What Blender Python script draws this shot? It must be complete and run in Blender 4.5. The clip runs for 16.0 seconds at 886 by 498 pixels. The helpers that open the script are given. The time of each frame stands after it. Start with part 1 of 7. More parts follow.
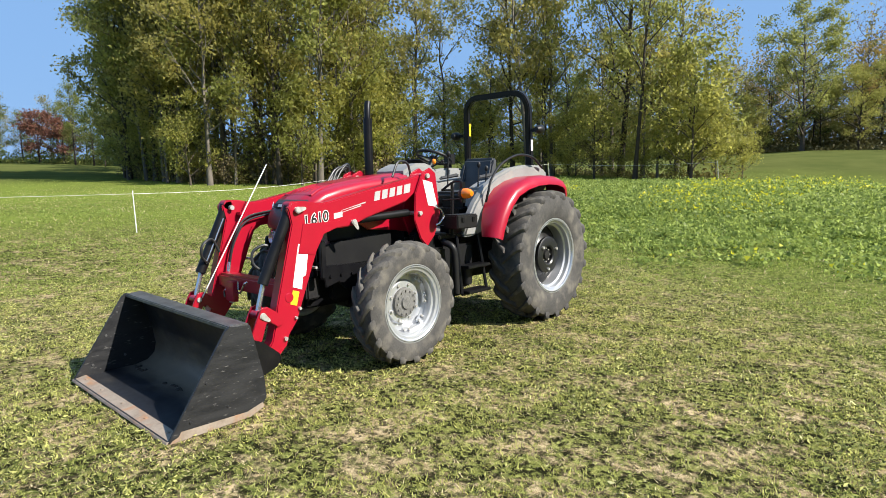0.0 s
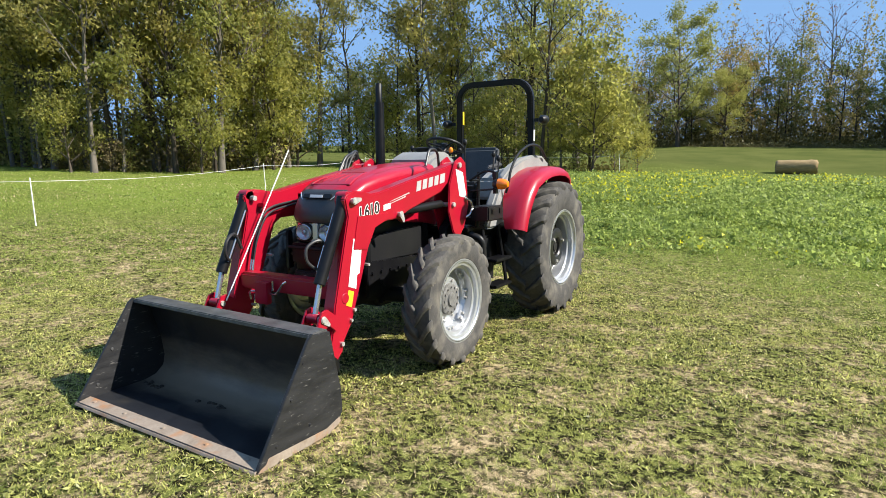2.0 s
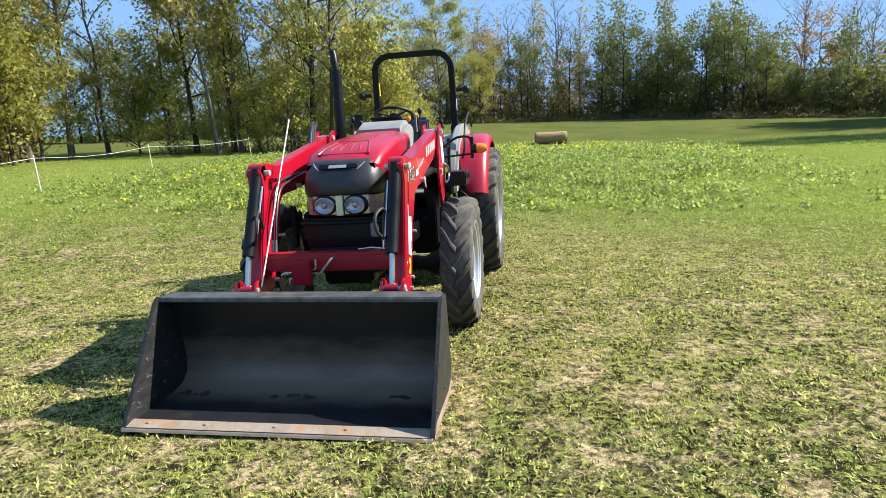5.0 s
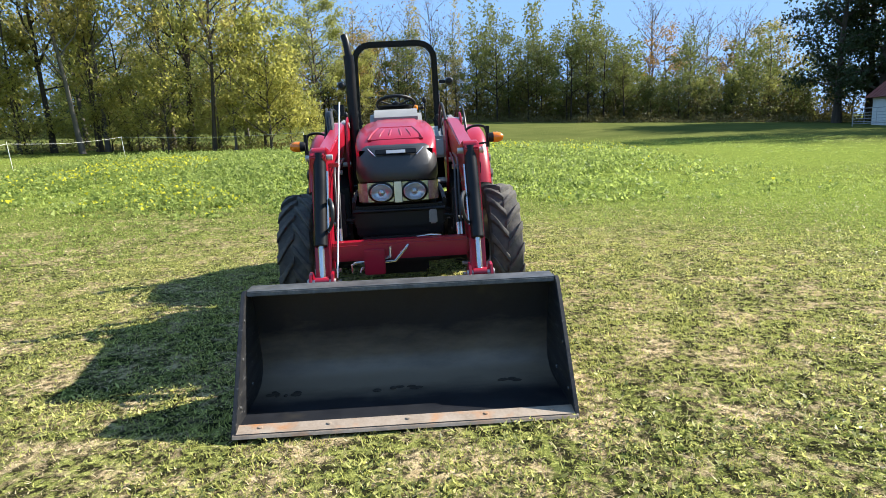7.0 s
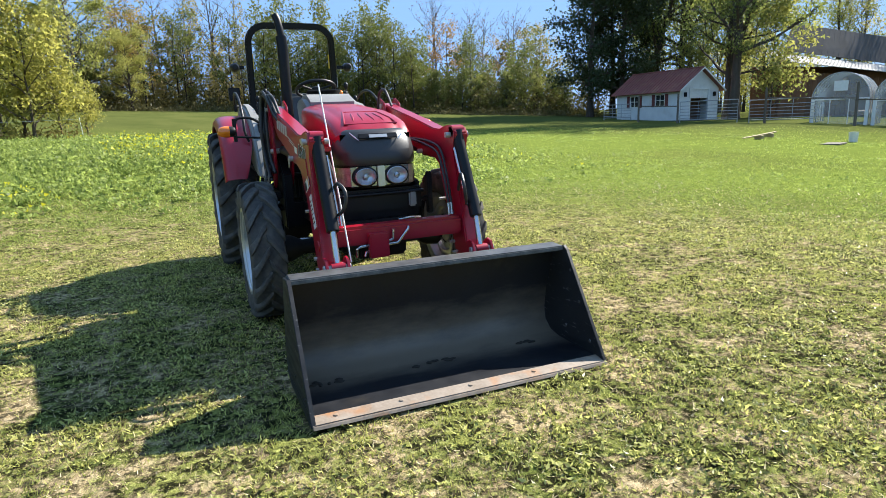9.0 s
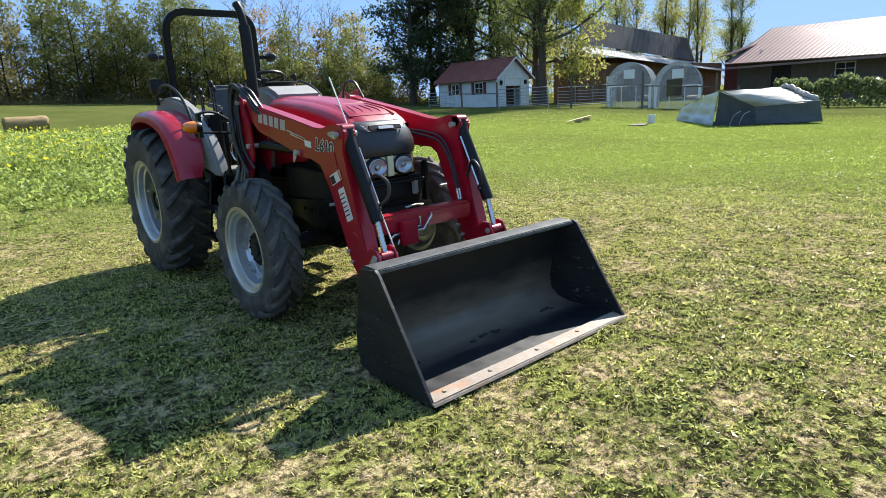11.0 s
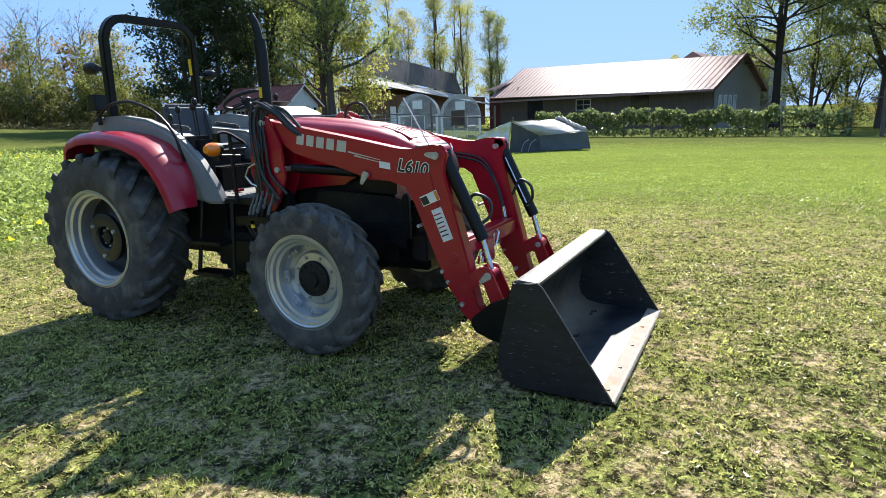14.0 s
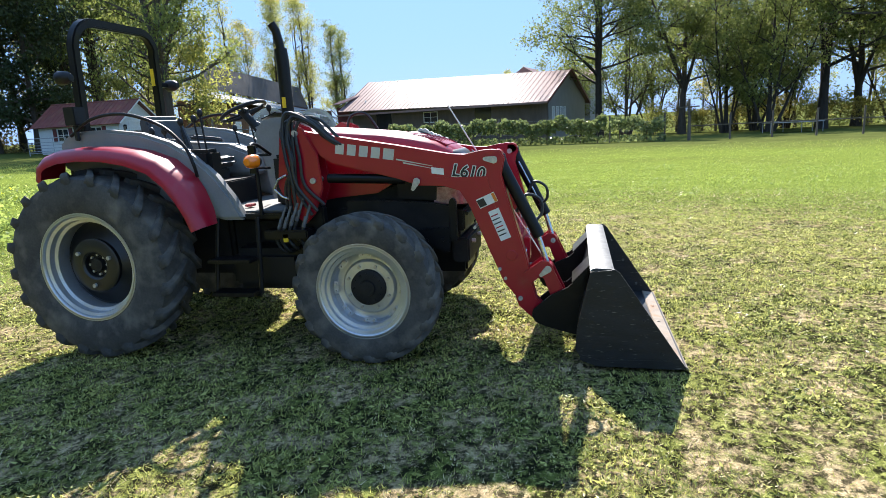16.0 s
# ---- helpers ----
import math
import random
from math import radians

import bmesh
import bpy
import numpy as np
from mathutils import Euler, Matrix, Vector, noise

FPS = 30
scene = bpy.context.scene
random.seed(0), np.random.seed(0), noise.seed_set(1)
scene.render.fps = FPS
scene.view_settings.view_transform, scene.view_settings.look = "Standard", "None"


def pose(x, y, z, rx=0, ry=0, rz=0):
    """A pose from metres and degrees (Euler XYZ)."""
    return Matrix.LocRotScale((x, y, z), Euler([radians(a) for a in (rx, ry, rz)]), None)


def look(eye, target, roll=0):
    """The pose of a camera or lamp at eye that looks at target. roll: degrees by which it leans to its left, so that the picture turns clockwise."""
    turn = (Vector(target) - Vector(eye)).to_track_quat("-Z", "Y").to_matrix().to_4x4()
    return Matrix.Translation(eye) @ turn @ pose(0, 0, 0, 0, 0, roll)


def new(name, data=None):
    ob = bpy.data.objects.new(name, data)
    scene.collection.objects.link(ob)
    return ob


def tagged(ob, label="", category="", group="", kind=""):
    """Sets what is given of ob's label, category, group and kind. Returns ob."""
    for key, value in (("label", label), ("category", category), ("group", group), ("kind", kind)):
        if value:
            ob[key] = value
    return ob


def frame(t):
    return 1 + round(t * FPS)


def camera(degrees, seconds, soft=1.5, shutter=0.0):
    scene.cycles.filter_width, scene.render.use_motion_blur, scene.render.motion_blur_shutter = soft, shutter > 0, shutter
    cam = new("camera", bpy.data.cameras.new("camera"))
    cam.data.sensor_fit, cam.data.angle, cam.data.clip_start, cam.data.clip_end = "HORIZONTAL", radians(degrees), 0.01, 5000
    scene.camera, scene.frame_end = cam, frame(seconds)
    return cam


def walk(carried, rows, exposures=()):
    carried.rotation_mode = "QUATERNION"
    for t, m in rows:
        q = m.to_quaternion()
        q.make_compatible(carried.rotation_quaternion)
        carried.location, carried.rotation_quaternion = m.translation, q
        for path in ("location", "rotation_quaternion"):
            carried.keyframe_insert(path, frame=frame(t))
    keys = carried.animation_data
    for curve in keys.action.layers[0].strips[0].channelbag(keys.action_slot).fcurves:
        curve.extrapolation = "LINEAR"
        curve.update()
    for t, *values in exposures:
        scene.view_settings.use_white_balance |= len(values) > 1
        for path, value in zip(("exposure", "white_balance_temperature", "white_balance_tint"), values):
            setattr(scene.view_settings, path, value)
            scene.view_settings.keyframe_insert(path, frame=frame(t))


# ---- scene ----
cam = camera(73.3, 16.0, soft=0.7)
PATH = [
    (0, (0.383, 0.285, 1.63), (-0.956, 1.752, 1.397), -1.2),
    (0.5, (0.04, 0.114, 1.655), (-1.232, 1.641, 1.431), -1.0),
    (1, (-0.271, -0.092, 1.656), (-1.479, 1.485, 1.429), -0.7),
    (1.5, (-0.595, -0.203, 1.639), (-1.73, 1.426, 1.395), -0.5),
    (2, (-0.871, -0.292, 1.641), (-1.911, 1.394, 1.371), -0.5),
    (2.5, (-1.151, -0.49, 1.644), (-2.078, 1.258, 1.354), -0.7),
    (3, (-1.45, -0.639, 1.614), (-2.249, 1.171, 1.321), -1.5),
    (3.5, (-1.83, -0.792, 1.599), (-2.493, 1.07, 1.296), -2.2),
    (4, (-2.162, -0.992, 1.573), (-2.695, 0.91, 1.255), -2.3),
    (4.2, (-2.273, -1.033, 1.576), (-2.758, 0.88, 1.251), -2.5),
    (6.3, (-3.607, -1.148, 1.499), (-3.682, 0.816, 1.129), -3.3),
    (6.5, (-3.75, -1.147, 1.496), (-3.78, 0.82, 1.134), -3.2),
    (7, (-4.164, -1.176, 1.502), (-4.06, 0.788, 1.137), -2.9),
    (7.5, (-4.531, -1.151, 1.51), (-4.268, 0.797, 1.14), -2.6),
    (8, (-4.881, -1.116, 1.551), (-4.447, 0.798, 1.167), -2.2),
    (8.5, (-5.272, -1.12, 1.543), (-4.659, 0.739, 1.129), -2.2),
    (9, (-5.606, -1.036, 1.526), (-4.831, 0.757, 1.1), -2.3),
    (9.5, (-5.941, -0.864, 1.55), (-5.009, 0.849, 1.105), -2.5),
    (9.7, (-6.069, -0.802, 1.554), (-5.083, 0.877, 1.096), -2.6),
    (11.8, (-7.409, -0.226, 1.628), (-6.03, 1.144, 1.157), -3.4),
    (12, (-7.512, -0.13, 1.62), (-6.106, 1.215, 1.156), -3.4),
    (12.5, (-7.75, 0.185, 1.626), (-6.264, 1.449, 1.185), -3.2),
    (13, (-7.993, 0.485, 1.618), (-6.422, 1.646, 1.188), -2.9),
    (13.5, (-8.175, 0.794, 1.637), (-6.523, 1.835, 1.205), -2.5),
    (14, (-8.334, 1.119, 1.662), (-6.608, 2.031, 1.228), -2.2),
    (14.5, (-8.532, 1.425, 1.651), (-6.746, 2.211, 1.216), -2.3),
    (15, (-8.737, 1.757, 1.672), (-6.9, 2.421, 1.245), -2.5),
    (15.5, (-8.853, 2.127, 1.663), (-6.977, 2.677, 1.242), -2.9),
    (16, (-9.017, 2.433, 1.685), (-7.111, 2.873, 1.27), -3.2),
]
walk(cam, [(t, look(eye, target, roll)) for t, eye, target, roll in PATH], exposures=((0, 1.0, 6500, 10), (3.5, 1.14, 6500, 10), (6.5, 1.34, 6500, 10), (9.5, 1.32, 6450, 10), (12.5, 1.25, 6400, 10), (16, 1.54, 6350, 12)))

# ---- light ----
SUN_AZ, SUN_EL = radians(73.4), radians(39.5)
world = bpy.data.worlds.new("sky")
scene.world = world
world.use_nodes = True
_wt = world.node_tree
_bg = _wt.nodes["Background"]
_sky = _wt.nodes.new("ShaderNodeTexSky")
_sky.sky_type = "NISHITA"
_sky.sun_disc = False
_sky.sun_elevation, _sky.sun_rotation = SUN_EL, SUN_AZ
_sky.air_density, _sky.dust_density, _sky.ozone_density = 1.2, 0.5, 2.6
_haze = _wt.nodes.new("ShaderNodeMix")
_haze.data_type = "RGBA"
_haze.inputs["Factor"].default_value = 0.91
_haze.inputs["B"].default_value = (1.85, 3.45, 6.2, 1)
_wt.links.new(_sky.outputs[0], _haze.inputs["A"])
_wt.links.new(_haze.outputs["Result"], _bg.inputs[0])
_bg.inputs[1].default_value = 0.070
_sun = bpy.data.lights.new("sun", "SUN")
_sun.energy, _sun.angle, _sun.color = 5.0, radians(0.53), (1.0, 0.95, 0.86)
_sd = Vector((math.sin(SUN_AZ) * math.cos(SUN_EL), math.cos(SUN_AZ) * math.cos(SUN_EL), math.sin(SUN_EL)))
sun_lamp = new("sun", _sun)
sun_lamp.matrix_world = look(_sd * 60, (0, 0, 0))


# ---- materials ----
def mat(name, c1, c2=None, rough=0.5, metal=0.0, scale=6.0, fine=60.0, bump=0.0, bump_scale=80.0, coat=0.0, vary=0.0,
        c3=None, c3_scale=1.5, c3_from=0.55, c3_to=0.7, stretch=None, spec=0.5, rough2=None):
    """Two-scale noise between c1 and c2, an optional blotch colour c3, fine relief, a shift of value from object to object."""
    m = bpy.data.materials.new(name)
    m.use_nodes = True
    nt = m.node_tree
    N, L = nt.nodes, nt.links
    p = N["Principled BSDF"]
    p.inputs["Roughness"].default_value, p.inputs["Metallic"].default_value = rough, metal
    p.inputs["Specular IOR Level"].default_value = spec
    p.inputs["Coat Weight"].default_value = coat
    p.inputs["Coat Roughness"].default_value = 0.12
    tc = N.new("ShaderNodeTexCoord")
    src = tc.outputs["Object"]
    if stretch:
        mp = N.new("ShaderNodeMapping")
        mp.inputs["Scale"].default_value = stretch
        L.new(src, mp.inputs[0])
        src = mp.outputs[0]
    def noise_node(sc, detail=4.0):
        n = N.new("ShaderNodeTexNoise")
        n.inputs["Scale"].default_value, n.inputs["Detail"].default_value = sc, detail
        L.new(src, n.inputs["Vector"])
        return n.outputs["Fac"]
    def mix(fac, a, b):
        x = N.new("ShaderNodeMix")
        x.data_type = "RGBA"
        L.new(fac, x.inputs["Factor"])
        for sock, v in ((x.inputs["A"], a), (x.inputs["B"], b)):
            if isinstance(v, tuple):
                sock.default_value = (*v, 1)
            else:
                L.new(v, sock)
        return x.outputs["Result"]
    def ramp(fac, a, b):
        r = N.new("ShaderNodeMapRange")
        r.inputs["From Min"].default_value, r.inputs["From Max"].default_value = a, b
        L.new(fac, r.inputs["Value"])
        return r.outputs["Result"]
    c2 = c2 or tuple(v * 0.8 for v in c1)
    big = ramp(noise_node(scale), 0.35, 0.65)
    small = ramp(noise_node(fine), 0.3, 0.7)
    add = N.new("ShaderNodeMath")
    add.operation = "MULTIPLY_ADD"
    L.new(small, add.inputs[0])
    add.inputs[1].default_value = 0.4
    sub = N.new("ShaderNodeMath")
    sub.operation = "MULTIPLY"
    L.new(big, sub.inputs[0])
    sub.inputs[1].default_value = 0.6
    L.new(sub.outputs[0], add.inputs[2])
    col = mix(add.outputs[0], c1, c2)
    if c3:
        col = mix(ramp(noise_node(c3_scale, 6.0), c3_from, c3_to), col, c3)
    if vary:
        oi = N.new("ShaderNodeObjectInfo")
        hs = N.new("ShaderNodeHueSaturation")
        mr = N.new("ShaderNodeMapRange")
        mr.inputs["To Min"].default_value, mr.inputs["To Max"].default_value = 1 - vary, 1 + vary
        L.new(oi.outputs["Random"], mr.inputs["Value"])
        L.new(mr.outputs["Result"], hs.inputs["Value"])
        L.new(col, hs.inputs["Color"])
        col = hs.outputs["Color"]
    L.new(col, p.inputs["Base Color"])
    if rough2 is not None:
        mr = N.new("ShaderNodeMapRange")
        mr.inputs["To Min"].default_value, mr.inputs["To Max"].default_value = rough, rough2
        L.new(big, mr.inputs["Value"])
        L.new(mr.outputs["Result"], p.inputs["Roughness"])
    if bump:
        b = N.new("ShaderNodeBump")
        b.inputs["Strength"].default_value, b.inputs["Distance"].default_value = bump, 0.01
        L.new(noise_node(bump_scale), b.inputs["Height"])
        L.new(b.outputs[0], p.inputs["Normal"])
    return m


def leaf_mat(name, a, b, c=None, through_light=0.35, gloss=0.5):
    """Leaves: colour from a to b by leaf, towards c by plant; light comes through them."""
    m = bpy.data.materials.new(name)
    m.use_nodes = True
    nt = m.node_tree
    N, L = nt.nodes, nt.links
    p, out = N["Principled BSDF"], N["Material Output"]
    g = N.new("ShaderNodeNewGeometry")
    oi = N.new("ShaderNodeObjectInfo")
    x = N.new("ShaderNodeMix")
    x.data_type = "RGBA"
    x.inputs["A"].default_value, x.inputs["B"].default_value = (*a, 1), (*b, 1)
    L.new(g.outputs["Random Per Island"], x.inputs["Factor"])
    y = N.new("ShaderNodeMix")
    y.data_type = "RGBA"
    y.inputs["B"].default_value = (*(c or b), 1)
    sc = N.new("ShaderNodeMath")
    sc.operation = "MULTIPLY"
    sc.inputs[1].default_value = 0.75
    L.new(oi.outputs["Random"], sc.inputs[0])
    L.new(sc.outputs[0], y.inputs["Factor"])
    L.new(x.outputs["Result"], y.inputs["A"])
    L.new(y.outputs["Result"], p.inputs["Base Color"])
    p.inputs["Roughness"].default_value = gloss
    p.inputs["Specular IOR Level"].default_value = 0.22
    tr = N.new("ShaderNodeBsdfTranslucent")
    br = N.new("ShaderNodeHueSaturation")
    br.inputs["Value"].default_value = 1.6
    L.new(y.outputs["Result"], br.inputs["Color"])
    L.new(br.outputs[0], tr.inputs["Color"])
    ms = N.new("ShaderNodeMixShader")
    ms.inputs[0].default_value = through_light
    L.new(p.outputs[0], ms.inputs[1])
    L.new(tr.outputs[0], ms.inputs[2])
    L.new(ms.outputs[0], out.inputs[0])
    return m


RED = mat("red_paint", (0.35, 0.0025, 0.019), (0.29, 0.0025, 0.016), rough=0.36, coat=0.35, spec=0.4, scale=3, c3=(0.30, 0.03, 0.04), c3_scale=5, c3_from=0.66, c3_to=0.9, bump=0.02, bump_scale=150)
BLACK = mat("black_paint", (0.004, 0.004, 0.0055), (0.008, 0.0078, 0.008), rough=0.30, scale=4, c3=(0.018, 0.016, 0.014), c3_scale=6, c3_from=0.62, c3_to=0.9, rough2=0.45, spec=0.25)
PLASTIC = mat("black_plastic", (0.007, 0.007, 0.008), (0.013, 0.0127, 0.0127), spec=0.3, rough=0.45, scale=5, c3=(0.032, 0.029, 0.025), c3_scale=4, c3_from=0.58, c3_to=0.85, bump=0.05, bump_scale=300)
ENGINE = mat("engine_black", (0.007, 0.007, 0.008), (0.02, 0.018, 0.016), spec=0.3, rough=0.6, scale=9, bump=0.2, bump_scale=40)
GREY = mat("grey_moulding", (0.24, 0.24, 0.23), (0.19, 0.19, 0.185), rough=0.6, scale=5, c3=(0.28, 0.265, 0.235), c3_scale=3, bump=0.05, bump_scale=250)
SEAT = mat("seat_vinyl", (0.035, 0.037, 0.04), (0.06, 0.06, 0.062), rough=0.6, scale=8, bump=0.15, bump_scale=120)
RIM = mat("silver_rim", (0.58, 0.59, 0.61), (0.48, 0.49, 0.51), rough=0.32, metal=0.65, scale=7, c3=(0.34, 0.31, 0.27), c3_scale=9, c3_from=0.64, c3_to=0.9)
DARKRIM = mat("dark_disc", (0.008, 0.008, 0.009), (0.016, 0.0155, 0.015), rough=0.38, scale=7)
RUBBER = mat("tyre_rubber", (0.085, 0.080, 0.073), (0.045, 0.043, 0.041), rough=0.85, scale=5, c3=(0.16, 0.145, 0.12), c3_scale=7, c3_from=0.48, c3_to=0.75, bump=0.3, bump_scale=60, spec=0.25)
STEEL = mat("bright_steel", (0.62, 0.62, 0.63), (0.5, 0.5, 0.5), rough=0.25, metal=0.9, scale=10)
PIN = mat("zinc_pin", (0.56, 0.55, 0.52), (0.38, 0.36, 0.33), rough=0.42, metal=0.45, scale=30)
HOSE = mat("hose_rubber", (0.014, 0.014, 0.015), (0.025, 0.025, 0.025), rough=0.45, scale=30)
WHITE = mat("white_paint", (0.78, 0.77, 0.74), (0.68, 0.67, 0.63), rough=0.5, scale=8)
DECAL = mat("white_decal", (0.74, 0.73, 0.70), (0.64, 0.63, 0.6), rough=0.4, scale=20)
INK = mat("black_ink", (0.015, 0.015, 0.015), rough=0.4)
ORANGE_INK = mat("orange_ink", (0.75, 0.22, 0.02), rough=0.4)
YELLOW = mat("yellow_decal", (0.75, 0.52, 0.02), (0.7, 0.45, 0.02), rough=0.4)
SILVER_INK = mat("silver_ink", (0.55, 0.54, 0.53), (0.45, 0.44, 0.44), rough=0.35, metal=0.3)
AMBER = mat("amber_lens", (0.85, 0.22, 0.008), (0.75, 0.17, 0.006), rough=0.15, coat=0.6)
BUCKETM = mat("worn_black_steel", (0.012, 0.0125, 0.014), (0.026, 0.026, 0.027), rough=0.40, spec=0.3, scale=7, fine=60, c3=(0.11, 0.105, 0.10), c3_scale=24.0, c3_from=0.63, c3_to=0.70, stretch=(1, 0.6, 3.0), bump=0.12, bump_scale=20, rough2=0.55)
EDGEM = mat("worn_cutting_edge", (0.30, 0.25, 0.20), (0.20, 0.155, 0.115), rough=0.65, spec=0.3, scale=9, c3=(0.33, 0.16, 0.07), c3_scale=6, c3_from=0.52, c3_to=0.7, bump=0.2, bump_scale=50)


def dust_along(m, y0, z0, near, far, colour, most=0.8):
    """Dried dust that has settled along a line across the bucket, thinning out away from it."""
    nt = m.node_tree
    N, L = nt.nodes, nt.links
    p = N["Principled BSDF"]
    src = p.inputs["Base Color"].links[0].from_socket
    tc = N.new("ShaderNodeTexCoord")
    mp = N.new("ShaderNodeVectorMath")
    mp.operation = "MULTIPLY"
    mp.inputs[1].default_value = (0, 1, 0.8)
    L.new(tc.outputs["Object"], mp.inputs[0])
    d = N.new("ShaderNodeVectorMath")
    d.operation = "DISTANCE"
    d.inputs[1].default_value = (0, y0, z0 * 0.8)
    L.new(mp.outputs[0], d.inputs[0])
    st = N.new("ShaderNodeMapping")
    st.inputs["Scale"].default_value = (1.0, 3.0, 3.0)
    L.new(tc.outputs["Object"], st.inputs[0])
    n = N.new("ShaderNodeTexNoise")
    n.inputs["Scale"].default_value, n.inputs["Detail"].default_value, n.inputs["Roughness"].default_value = 2.6, 9.0, 0.65
    L.new(st.outputs[0], n.inputs["Vector"])
    sway = N.new("ShaderNodeMath")
    sway.operation = "MULTIPLY_ADD"
    sway.inputs[1].default_value = 0.26
    L.new(n.outputs["Fac"], sway.inputs[0])
    L.new(d.outputs["Value"], sway.inputs[2])
    f = N.new("ShaderNodeMapRange")
    f.inputs["From Min"].default_value, f.inputs["From Max"].default_value = near + 0.13, far + 0.13
    f.inputs["To Min"].default_value, f.inputs["To Max"].default_value = most, 0.0
    L.new(sway.outputs[0], f.inputs["Value"])
    x = N.new("ShaderNodeMix")
    x.data_type = "RGBA"
    x.inputs["B"].default_value = (*colour, 1)
    L.new(f.outputs["Result"], x.inputs["Factor"])
    L.new(src, x.inputs["A"])
    L.new(x.outputs["Result"], p.inputs["Base Color"])
    return m


BUCKETIN = dust_along(mat("dirty_black_steel", (0.007, 0.008, 0.011), (0.014, 0.015, 0.018), rough=0.34, scale=5, fine=50, c3=(0.040, 0.036, 0.030), c3_scale=3.2, c3_from=0.60, c3_to=0.78, bump=0.10, bump_scale=14, rough2=0.5, spec=0.35), -1.60, 0.09, 0.05, 0.24, (0.21, 0.165, 0.118), 0.75)
LIPM = mat("worn_grey_steel", (0.12, 0.12, 0.118), (0.04, 0.04, 0.04), rough=0.45, metal=0.3, scale=14, fine=60)


def glass_mat(name, tint=(0.9, 0.93, 0.95), rough=0.02):
    m = bpy.data.materials.new(name)
    m.use_nodes = True
    p = m.node_tree.nodes["Principled BSDF"]
    p.inputs["Base Color"].default_value = (*tint, 1)
    p.inputs["Roughness"].default_value = rough
    p.inputs["Transmission Weight"].default_value = 1.0
    p.inputs["IOR"].default_value = 1.3
    return m


LENS = glass_mat("clear_lens")
WINDOWM = mat("dark_window_glass", (0.02, 0.024, 0.028), (0.035, 0.04, 0.045), rough=0.06, scale=2, spec=0.8)
CHROME = mat("chrome", (0.66, 0.68, 0.72), (0.56, 0.58, 0.62), rough=0.22, metal=0.6)


